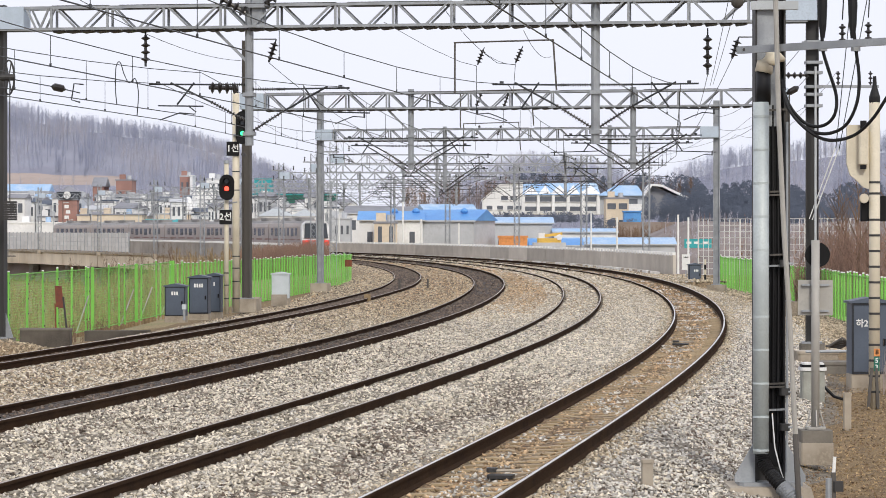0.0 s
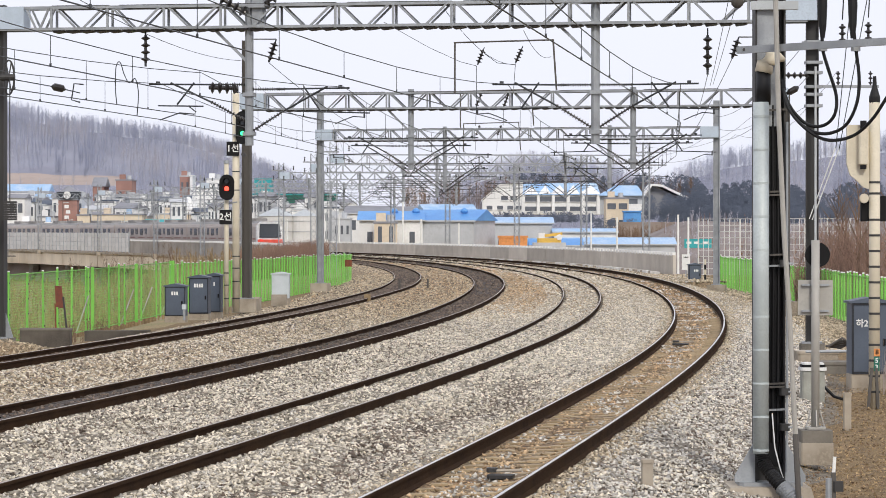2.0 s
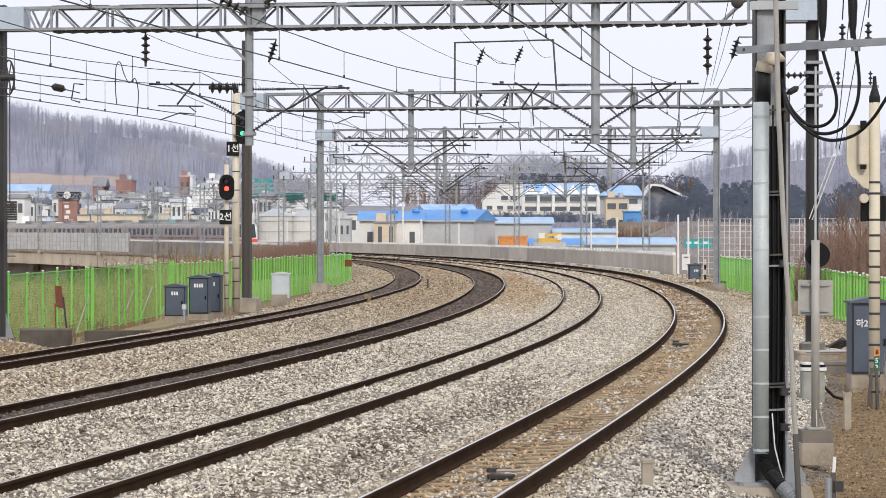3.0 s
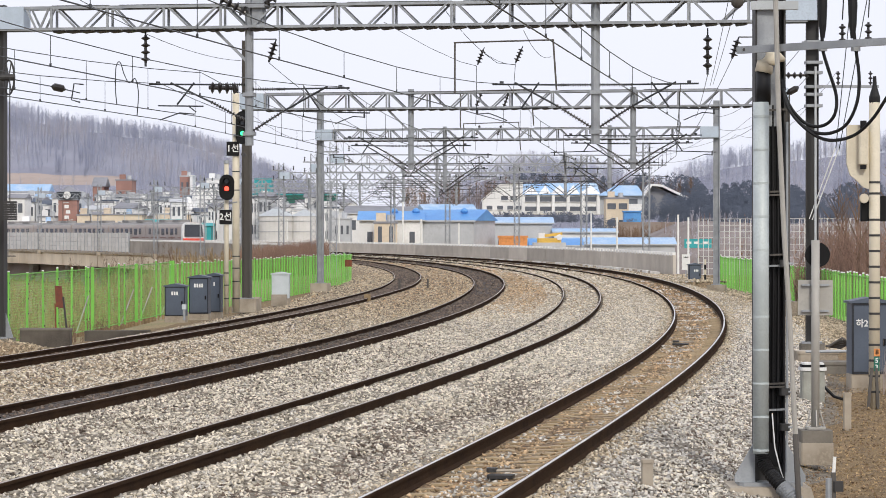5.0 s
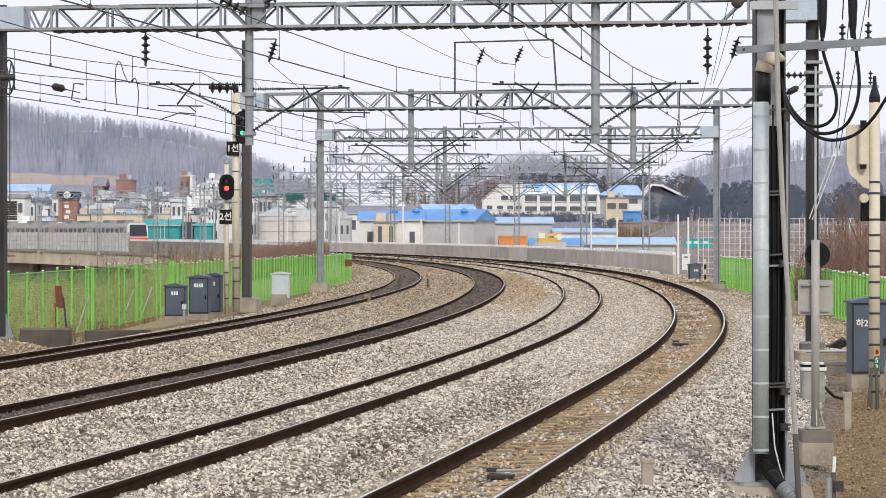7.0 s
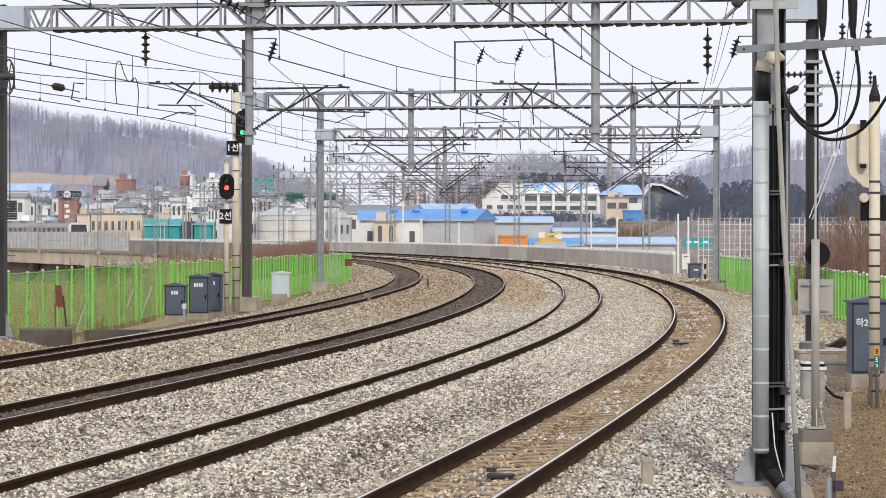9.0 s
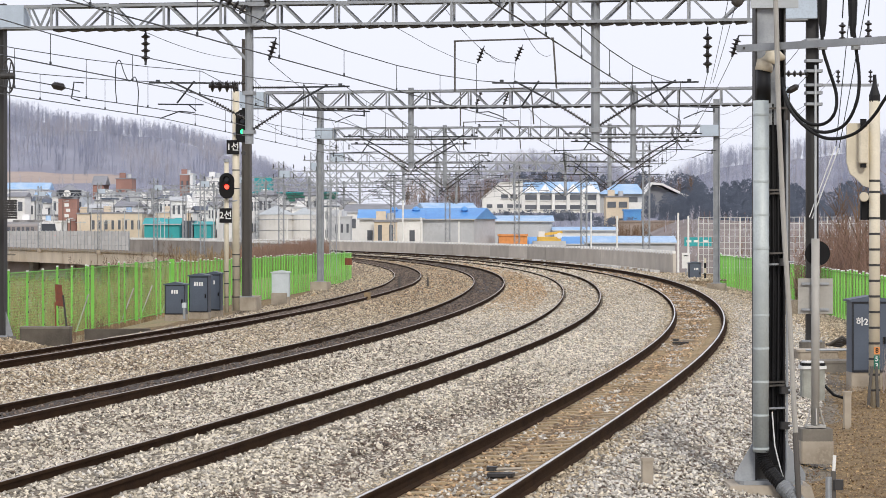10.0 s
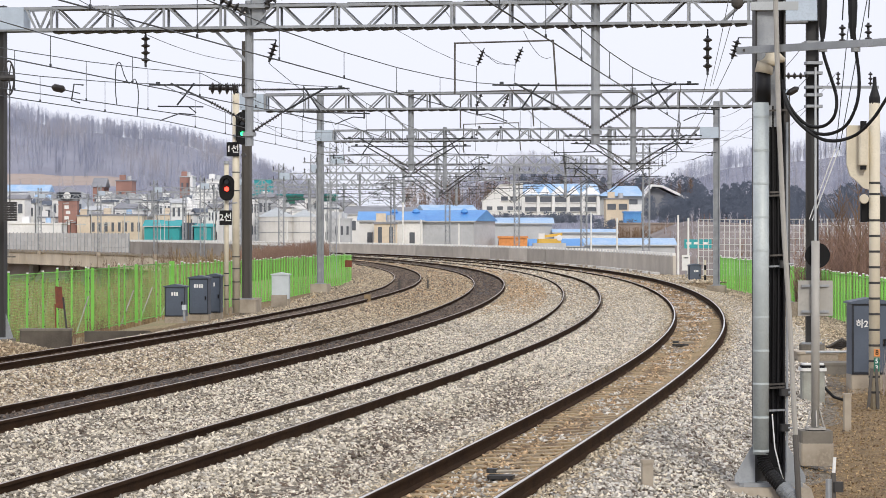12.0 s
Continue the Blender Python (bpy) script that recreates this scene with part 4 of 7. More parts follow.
def make_overhead():
    first = {"a": ((-13.7, 30.0), (-7.22, 69.4)), "b": ((-8.85, 30.0), (-2.53, 69.5)), "c": ((-5.14, 28.0), (1.63, 68.3)), "d": ((-0.07, 28.0), (5.98, 68.3))}
    later = {"a": (94, 134), "b": (94, 134), "c": (90, 131), "d": (90, 131)}
    runs = {}
    for key in "abcd":
        off = (TRACKS[key] if key != "a" else -13.0) - 0.4
        rest = [along(q, off + (0.2 if n % 2 else -0.2))[:2] for n, q in enumerate(later[key] + (183, 213, 245, 278, 304, 334, 368, 402))]
        runs[key] = wire_run(list(first[key]) + rest, 6.46 if key == "a" else 6.38, 5.54 if key == "a" else 5.42)
    wire_run([(-12.4, 38.0), (-6.2, 69.7), (-3.4, 103.0)], 6.75, 5.62, "second pair of catenary wires in an overlap section")
    # feeder wires on both sides of the line beyond the second gantry
    for off, z, sag in ((-17.2, 7.6, 0.7), (-16.6, 8.5, 0.8), (4.6, 7.7, 0.7), (5.4, 8.6, 0.7), (3.6, 8.0, 0.6)):
        ss = [92, 133, 183, 213, 245, 278, 304, 334, 368, 402]
        pts = []
        for a, b in zip(ss[:-1], ss[1:]):
            for f in np.arange(0, 1, 0.125):
                p = along(a + (b - a) * f, off)
                pts.append((p[0], p[1], z - sag * 4 * f * (1 - f)))
        w = thing("feeder_wire", pose(0, 0, 0), "thin dark feeder wire strung between masts", "overhead wire", "feeder wires")
        part("wire", Build().tube(pts, 0.009, 5), M_WIRE, w)
    slack = "thin slack feeder wire strung between gantries"
    hung_wire("feeder_wire", (-8.04, 60, 7.81), (-7.73, 104, 9.2), 0.3, slack)
    hung_wire("feeder_wire", (6.35, 60, 8.0), (9.8, 99.5, 8.02), 0.06, slack)
    hung_wire("feeder_wire", (6.6, 60.5, 8.0), (9.95, 100, 8.08), 0.06, slack)
    hung_wire("feeder_wire", (6.63, 68, 6.6), (9.4, 101, 6.9), 0.1, slack)
    hung_wire("feeder_wire", (7.24, 68, 7.0), (9.05, 101, 5.9), 0.1, slack)
    hung_wire("feeder_wire", (-0.12, 72, 8.8), (2.72, 103, 9.0), 0.45, slack)
    hung_wire("feeder_wire", (2.2, 74, 8.15), (4.1, 103, 9.3), 0.3, slack)
    hung_wire("feeder_wire", (-4.46, 69.5, 7.0), (-1.9, 104, 6.0), 0.25, slack)
    hung_wire("feeder_wire", (9.0, 67, 7.4), (14.2, 141, 8.6), 0.5, slack)
    hung_wire("feeder_wire", (9.0, 67, 6.5), (14.2, 141, 7.4), 0.5, slack)
    # cantilevers on the drop posts
    for base, low, high in (((-4.97, 69.5), 5.25, 6.3), ((3.83, 68.3), 5.3, 6.35), ((-1.24, 104), 5.15, 6.2), ((7.18, 102.5), 5.2, 6.25),
                            ((0.09, 144), 5.0, 6.2), ((8.73, 142.5), 5.0, 6.2)):
        for sgn in (-1, 1):
            left_a = base[1] == 69.5 and sgn < 0
            cantilever(base, (2.35 * sgn, -0.2 * sgn), low + (0.27 if left_a else 0), high + (0.14 if left_a else 0.02), discs=left_a)
            if base[1] > 90:
                cantilever((base[0], base[1] + 0.6), (2.1 * sgn, -0.1 * sgn), low - 0.25, high - 0.25, arm=False)
    for s in (183, 213, 245, 278, 304, 334, 368):
        for f in (0.33, 0.74):
            p = along(s, -16.9 + 22.2 * f)
            for sgn in (-1, 1):
                cantilever(p[:2], (2.2 * sgn * math.cos(p[3]), 2.2 * sgn * math.sin(p[3])), 5.3, 6.5, arm=(s < 290))
                if s < 290:
                    q = along(s + 0.8, -16.9 + 22.2 * f)
                    cantilever(q[:2], (2.0 * sgn * math.cos(p[3]), 2.0 * sgn * math.sin(p[3])), 5.0, 6.15, arm=False)
    # feeder arms with pin insulators on the mast heads
    for s in (183, 213, 245, 278, 304, 334):
        for off, out_ in ((-16.9, -1), (5.3, 1)):
            p = along(s, off)
            arm = thing("insulator_rack", Matrix.Translation((p[0], p[1], 0)) @ Matrix.Rotation(p[3], 4, "Z"), "steel rack of dark pin insulators on a mast head", "insulator rack", "insulator racks")
            for z in (8.2, 7.3):
                part("arm", Build().bar((-0.9, -0.3, z), (0.9 + 0.5 * out_, -0.3, z), 0.09, 0.1), M_GALV, arm)
                for dx in (-0.75, 0.2, 1.1):
                    part("pin_insulator", insulator(Build(), (dx, -0.3, z + 0.04), (dx, -0.3, z + 0.42), 0.09, 3), M_INSUL, arm)
    # insulator strings
    hanging_insulator((-7.67, 70.00, 7.89), (-7.67, 70.00, 6.93))
    hanging_insulator((6.63, 68.00, 7.77), (6.63, 68.00, 6.61))
    for a, b in (((-4.27, 69.50, 7.60), (-4.46, 69.50, 7.02)), ((7.41, 68.00, 7.55), (7.24, 68.00, 7.01)), ((1.57, 103.00, 9.65), (1.31, 103.00, 8.98)), ((3.03, 103.00, 9.69), (2.75, 103.00, 9.05))):
        t = hanging_insulator(a, b, "small slanted ribbed insulator string", 4)
        if a[1] < 80:
            e = -0.72 if a[0] < 0 else 0.4
            part("arm", Build().tube([(0, 0, 0), (e, 0, 0)], 0.02, 6), M_GALV, t, "thin galvanised arm")
    for x0, Y, z0 in ((0.45, 103.0, 7.91), (0.92, 143.0, 8.1), (1.4, 184.0, 8.0)):
        f = thing("portal_frame", Matrix.Translation((x0, Y, z0)), "thin square steel pipe portal standing on a gantry beam", "frame", "portal frames")
        for p, q in (((0, 0), (0, 1.91)), ((-0.04, 1.91), (3.76, 2.02)), ((3.73, 2.02), (3.86, 0.11))):
            part("pipe", Build().tube([(p[0], 0, p[1]), (q[0], 0, q[1])], 0.035, 6), M_STEEL_BROWN, f)
        for dx in (1.1, 2.55) if Y > 120 else ():
            part("insulator", insulator(Build(), (dx, 0, 1.8), (dx - 0.27, 0, 1.12), 0.12, 4), M_INSUL, f, "slanted brown insulator string")
            part("drop_wire", Build().tube([(dx - 0.27, 0, 1.12), (dx - 0.3, 0, 0.1)], 0.012, 4), M_WIRE, f)
    # slack return wires on the portal
    w = thing("slack_wire", pose(0, 0, 0), "thin slack jumper wire between insulators", "overhead wire")
    pts = [Vector((-1.95, 90.00, 9.60)), Vector((-0.48, 96.00, 9.16)), Vector((0.65, 101.00, 8.97)), Vector((1.27, 103.00, 8.94)), Vector((2.70, 103.00, 9.03)), Vector((1.42, 103.00, 9.52))]
    part("wire", Build().tube(pts[:4], 0.01, 4), M_WIRE, w)
    part("wire", Build().tube([Vector((1.27, 103.00, 8.94)), Vector((1.27, 103.00, 8.02))], 0.01, 4), M_WIRE, w)
    part("wire", Build().tube([Vector((2.75, 103.00, 9.03)), Vector((2.68, 103.00, 8.06))], 0.01, 4), M_WIRE, w)
    part("wire", Build().tube([Vector((1.57, 103.00, 9.41)), Vector((2.06, 103.00, 9.05)), Vector((2.75, 103.00, 8.98))], 0.01, 4), M_WIRE, w)
    w = runs["a"]
    part("jumper_loop", Build().tube(curve_through([(-7.45, 62.00, 5.59), (-7.48, 62.00, 5.91), (-7.47, 62.00, 6.43), (-7.38, 62.00, 6.55), (-7.28, 62.00, 6.26), (-7.17, 62.00, 6.08), (-7.03, 62.00, 6.17), (-6.96, 62.00, 5.84), (-6.99, 62.00, 5.33)]), 0.012, 5), M_WIRE, w)
    part("spacer", Build().tube([(-8.21, 62.00, 6.04), (-8.43, 62.00, 6.06), (-8.49, 62.00, 5.69), (-8.29, 62.00, 5.63)], 0.018, 5), M_WIRE, w)
    # tensioning wheel on the left mast
    t = thing("tension_wheel", Matrix.Translation((-11.17, 69.80, 6.64)), "dark steel tensioning wheel bolted to a mast", "pulley")
    b = Build()
    ring = [(0.14 * math.cos(a), 0, 0.44 * math.sin(a)) for a in np.linspace(0, 2 * math.pi, 25)]
    part("rim", b.tube(ring, 0.025, 6), M_STEEL_DARK, t)
    part("hub", Build().tube([(-0.2, 0, 0), (0.16, 0, 0)], 0.09, 10), M_STEEL_DARK, t)
    for a in range(6):
        part("spoke", Build().tube([(0, 0, 0), (0.13 * math.cos(a * 1.047), 0, 0.42 * math.sin(a * 1.047))], 0.018, 5), M_STEEL_DARK, t)
    part("cable", Build().tube([(0.1, 0, -0.05), (1.02, 0.6, -0.2)], 0.014, 5), M_WIRE, t)
    part("float", Build().tube([(1.02, 0.6, -0.2), (1.08, 0.64, -0.21), (1.28, 0.75, -0.25), (1.34, 0.8, -0.27)], [0.03, 0.1, 0.1, 0.03], 8), M_INSUL, t)
    part("cable", Build().tube([(1.34, 0.8, -0.27), (1.7, 1.0, -0.35)], 0.014, 5), M_WIRE, t)
    t = thing("balance_weight", Matrix.Translation((-11.11, 69.60, 3.21)), "dark grey stacked balance weight beside a mast", "weight")
    for i in range(8):
        part("plate", Build().box((0, 0, -0.22 + i * 0.062), (0.34, 0.3, 0.055), bev=0.03), M_STEEL_DARK, t)
    part("rod", Build().tube([(0, 0, 0.2), (0, 0, 3.4)], 0.015, 5), M_WIRE, t)


# ---------------------------------------------------------------- writing
def writing(name, body, at, size, material, parent, label=""):
    """Lettering as a thin mesh, standing upright and facing -y."""
    cu = bpy.data.curves.new(name, "FONT")
    cu.body, cu.size, cu.align_x, cu.align_y, cu.extrude = body, size, "CENTER", "CENTER", 0.002
    cu.resolution_u, cu.offset = 3, size * 0.018
    tmp = new("tmp", cu)
    bpy.context.view_layer.update()
    me = bpy.data.meshes.new_from_object(tmp.evaluated_get(bpy.context.evaluated_depsgraph_get()))
    bpy.data.objects.remove(tmp)
    me.materials.clear()
    me.materials.append(material)
    return part(name, me, material, parent, label, at=Matrix.Translation(at) @ Matrix.Rotation(radians(90), 4, "X"))


# ---------------------------------------------------------------- foreground mast with cables
def make_near_mast():
    Y = 32.4
    g = thing("catenary_mast", pose(3.89, Y, -0.4), "dark weathered H-section steel mast with cable conduit", "mast")
    part("shaft", h_mast(Build(), 0, 0, 0.12, 6.6, 0.36, 0.34), M_STEEL_DARK, g)
    part("front_plate", Build().box((-0.04, -0.15, 5.5), (0.24, 0.012, 2.3)), M_GALV, g, "grey galvanised facing plate")
    # Black strip and tubes are added to darken the recess between the flanges.
    part("recess_strip", Build().box((0.03, -0.1, 2.5), (0.17, 0.06, 4.4), bev=0.02), M_BLACK, g, "black strip darkening the web recess")
    for dx in (-0.03, 0.03, 0.09):
        part("cable", Build().tube([(dx, -0.145, 0.6), (dx + 0.01, -0.145, 2.4), (dx, -0.145, 4.6)], 0.017, 6), M_CABLE, g)
    part("base_plate", Build().box((0, 0, 0.1), (0.75, 0.6, 0.05), bev=0.05), M_GALV, g)
    for sx in (-1, 1):
        part("gusset", Build().add([(sx * 0.18, -0.17, 0.12), (sx * 0.42, -0.17, 0.12), (sx * 0.42, -0.17, 0.2), (sx * 0.18, -0.17, 0.62), (sx * 0.18, -0.14, 0.12), (sx * 0.42, -0.14, 0.12), (sx * 0.42, -0.14, 0.2), (sx * 0.18, -0.14, 0.62)],
             [(0, 1, 2, 3), (7, 6, 5, 4), (0, 4, 5, 1), (1, 5, 6, 2), (2, 6, 7, 3), (3, 7, 4, 0)]), M_GALV, g, "grey triangular stiffener")
    part("footing", Build().add([(-0.66, -0.6, -0.3), (0.55, -0.6, -0.3), (0.55, 0.6, -0.3), (-0.66, 0.6, -0.3), (-0.5, -0.45, 0.08), (0.45, -0.45, 0.08), (0.45, 0.45, 0.08), (-0.5, 0.45, 0.08)],
         [(3, 2, 1, 0), (4, 5, 6, 7), (0, 1, 5, 4), (1, 2, 6, 5), (2, 3, 7, 6), (3, 0, 4, 7)]), M_CONC, g, "tan weathered concrete footing")
    cx = -0.125
    part("conduit", Build().tube([(cx, -0.29, 0.47), (cx, -0.29, 4.63)], 0.095, 18), M_CONDUIT, g, "bright galvanised steel conduit pipe", smooth=True)
    for i in range(11):
        z = 0.5 + 0.395 * i
        part("pipe_band", Build().tube([(cx, -0.29, z), (cx, -0.29, z + 0.025)], 0.098, 18), M_CONDUIT, g)
    part("cable_neck", Build().tube([(cx + 0.03, -0.27, 4.6), (cx + 0.03, -0.27, 5.02)], 0.085, 12), M_CABLE, g, smooth=True)
    part("elbow", Build().tube([(cx + 0.03, -0.27, 4.98), (cx + 0.05, -0.27, 5.08), (cx + 0.11, -0.26, 5.15), (cx + 0.2, -0.24, 5.17), (cx + 0.28, -0.2, 5.14)], [0.105, 0.105, 0.1, 0.07, 0.03], 14), M_CREAM, g, "beige plastic pipe elbow", smooth=True)
    hose = [(cx + 0.01, -0.29, 0.5), (cx + 0.03, -0.33, 0.37), (cx + 0.09, -0.42, 0.25), (cx + 0.19, -0.55, 0.13), (cx + 0.29, -0.66, 0.02), (cx + 0.39, -0.75, -0.1), (cx + 0.46, -0.8, -0.2)]
    pts, rad = [], []
    for a, b in zip(hose[:-1], hose[1:]):
        for i in range(10):
            f = i / 10
            pts.append([p + (q - p) * f for p, q in zip(a, b)])
            rad.append(0.085 if i % 2 else 0.068)
    part("corrugated_hose", Build().tube(pts[:34], rad[:34], 12), M_CABLE, g, "black corrugated cable hose")
    part("corrugated_sleeve", Build().tube(pts[33:], [r * 1.2 for r in rad[33:]], 12), M_GALV, g, "grey ribbed outer sleeve of the hose")
    part("thin_cable", Build().tube([(0.0, -0.36, 0.95), (0.03, -0.37, 0.55), (0.09, -0.38, 0.3), (0.16, -0.39, 0.1), (0.26, -0.42, -0.06)], 0.008, 6), M_WHITE, g, "thin pale cable")
    for z in (4.54, 3.57, 3.53, 2.82, 2.69, 1.29, 1.25, 0.98):
        part("strap", Build().bar((-0.03, -0.21, z), (0.21, -0.2, z + 0.01), 0.03, 0.022), M_GALV if z in (2.69, 0.98) else M_STEEL_BROWN, g)
    for z in (2.72, 1.2, 0.78):
        part("clamp", Build().box((0.16, -0.24, z), (0.12, 0.1, 0.085), bev=0.02), M_STEEL_DARK, g)
        part("clamp_bolt", Build().tube([(0.2, -0.29, z), (0.26, -0.29, z)], 0.014, 6), M_GALV, g)
    part("earth_pipe", Build().tube([(0.19, -0.24, 0.25), (0.19, -0.24, 1.6), (0.19, -0.22, 4.4)], 0.016, 8), M_GALV, g)
    part("anchor_ball", Build().tube([(-0.41, -0.3, 5.74), (-0.41, -0.3, 5.78), (-0.41, -0.3, 5.86), (-0.41, -0.3, 5.92)], [0.03, 0.07, 0.07, 0.03], 12), M_STEEL_BROWN, g, "round dark anchor fitting", smooth=True)
    part("float", Build().tube([(0.2, -0.1, 4.74), (0.24, -0.1, 4.76), (0.31, -0.1, 4.8), (0.34, -0.1, 4.82)], [0.015, 0.04, 0.04, 0.015], 10), M_INSUL, g)
    # cross arms
    part("cross_arm", Build().bar((-0.3929583333333331, -0.2, 5.25), (1.5155000000000003, -2.1, 5.25), 0.05, 0.085), M_GALV, g, "perforated galvanised channel arm")
    part("cross_arm", Build().bar((-0.24, -0.2, 5.78), (0.32, -0.24, 5.78), 0.06, 0.1), M_GALV_LIGHT, g)
    for dx in (-0.33, -0.17, 0.12, 0.28, 0.62, 0.95, 1.2):
        part("bolt", Build().tube([(dx, -0.25 - 0.9 * max(dx, 0) - 0.05, 5.25), (dx, -0.31 - 1.1 * max(dx, 0), 5.25)], 0.018, 6), M_STEEL_DARK, g)
    for xs, ys in ((0.7304166666666667, -1.0), (0.9843333333333337, -1.3)):
        part("pin_insulator", insulator(Build(), (xs, ys, 5.28), (xs, ys, 5.5), 0.045, 3), M_INSUL, g)
        part("jumper", Build().tube([(xs, ys, 5.55), (xs + 0.02, ys, 5.9), (xs + 0.12, ys, 6.4)], 0.008, 5), M_WIRE, g)
    # power cables
    for n, run in enumerate(([(4.44, 31.60, 5.66), (4.42, 31.60, 5.20), (4.42, 31.60, 4.84), (4.49, 31.60, 4.58), (4.58, 31.60, 4.28), (4.56, 31.60, 4.06), (4.45, 31.70, 3.94), (4.28, 31.80, 3.95), (4.13, 31.90, 4.10), (4.04, 32.00, 4.29), (4.03, 32.10, 4.50)],
                [(4.70, 31.20, 5.62), (4.71, 31.20, 5.17), (4.76, 31.30, 4.82), (4.80, 31.30, 4.46), (4.77, 31.30, 4.17), (4.66, 31.40, 3.93), (4.48, 31.60, 3.84), (4.29, 31.80, 3.89), (4.12, 31.90, 4.06), (4.03, 32.00, 4.27), (4.01, 32.10, 4.50)],
                [(5.17, 30.80, 4.43), (5.03, 30.90, 4.19), (4.91, 31.00, 3.99), (4.75, 31.20, 3.82), (4.57, 31.50, 3.76), (4.39, 31.70, 3.80), (4.18, 31.80, 3.97), (4.05, 31.90, 4.17), (4.01, 32.00, 4.38)])):
        c = thing("power_cable", pose(0, 0, 0), "thick black rubber power cable hanging in a loop", "cable", "power cables")
        part("sheath", Build().tube(curve_through(run), 0.02, 8), M_CABLE, c, smooth=True)
        if n < 2:
            top = Vector(run[1])
            part("termination", Build().tube([top + Vector((0, 0, 0.5)), top + Vector((0, 0, 0.12)), top + Vector((0, 0, -0.1)), top + Vector((0, 0, -0.25))], [0.05, 0.055, 0.045, 0.025], 10), M_CABLE, c, "tapered black cable termination")
            part("cleat", Build().box(run[2], (0.1, 0.1, 0.08), bev=0.02), M_GALV, c)
    c = thing("conduit_pole", pose(0, 0, 0), "slim cream plastic conduit leaning against a mast", "conduit")
    part("pipe", Build().tube([(3.88, 31.70, 5.60), (3.92, 31.70, 4.09), (3.98, 31.70, 2.77), (4.05, 31.70, 1.71), (4.12, 31.70, 0.32)], 0.03, 8), M_PVC, c)
    part("sleeve", Build().tube([(4.12, 31.70, 0.33), (4.15, 31.60, -0.49)], 0.034, 8), M_STEEL_BROWN, c, "rusty lower steel sleeve")


def bars_of_writing(parent, x, y, z, w, h, n, material):
    for i in range(n):
        part("lettering_bar", Build().box((x + (i - (n - 1) / 2) * w / n, y, z), (w / n * 0.7, 0.006, h)), material, parent)


def cabinet(at, w, d, h, material, label, base=0.15, lock=True):
    """Outdoor equipment cabinet on a plinth with a hipped lid."""
    c = thing("equipment_cabinet", at, label, "cabinet", "equipment cabinets")
    part("plinth", Build().box((0, 0, base / 2 - 0.1), (w * 1.02, d * 1.02, base + 0.2), bev=0.02), M_CONC, c, "tan concrete plinth")
    part("body", Build().box((0, 0, base + h / 2), (w, d, h), bev=0.015), material, c)
    part("door", Build().box((0, -d / 2 - 0.012, base + h / 2), (w * 0.9, 0.024, h * 0.93), bev=0.005), material, c)
    trim = M_CAB_EDGE if material is M_CAB else material
    t = Build()
    for sx in (-1, 1):
        t.box((sx * w * 0.475, -d / 2 - 0.01, base + h / 2), (w * 0.04, 0.03, h))
    t.box((0, -d / 2 - 0.01, base + h * 0.985), (w * 0.92, 0.03, h * 0.03)).box((0, -d / 2 - 0.01, base + h * 0.015), (w * 0.92, 0.03, h * 0.03))
    part("door_frame", t, trim, c)
    o, e = 0.05, base + h
    part("lid", Build().add([(-w / 2 - o, -d / 2 - o, e), (w / 2 + o, -d / 2 - o, e), (w / 2 + o, d / 2 + o, e), (-w / 2 - o, d / 2 + o, e),
                             (-w / 2 - o, -d / 2 - o, e + 0.04), (w / 2 + o, -d / 2 - o, e + 0.04), (w / 2 + o, d / 2 + o, e + 0.04), (-w / 2 - o, d / 2 + o, e + 0.04), (0, -d / 2 - o, e + 0.12), (0, d / 2 + o, e + 0.12)],
                            [(3, 2, 1, 0), (0, 1, 5, 4), (1, 2, 6, 5), (2, 3, 7, 6), (3, 0, 4, 7), (4, 5, 8), (6, 7, 9), (5, 6, 9, 8), (7, 4, 8, 9)]), material, c)
    if lock:
        part("lock", Build().box((w * 0.36, -d / 2 - 0.04, base + h * 0.45), (0.05, 0.05, 0.14), bev=0.01), M_BLACK, c)
    return c


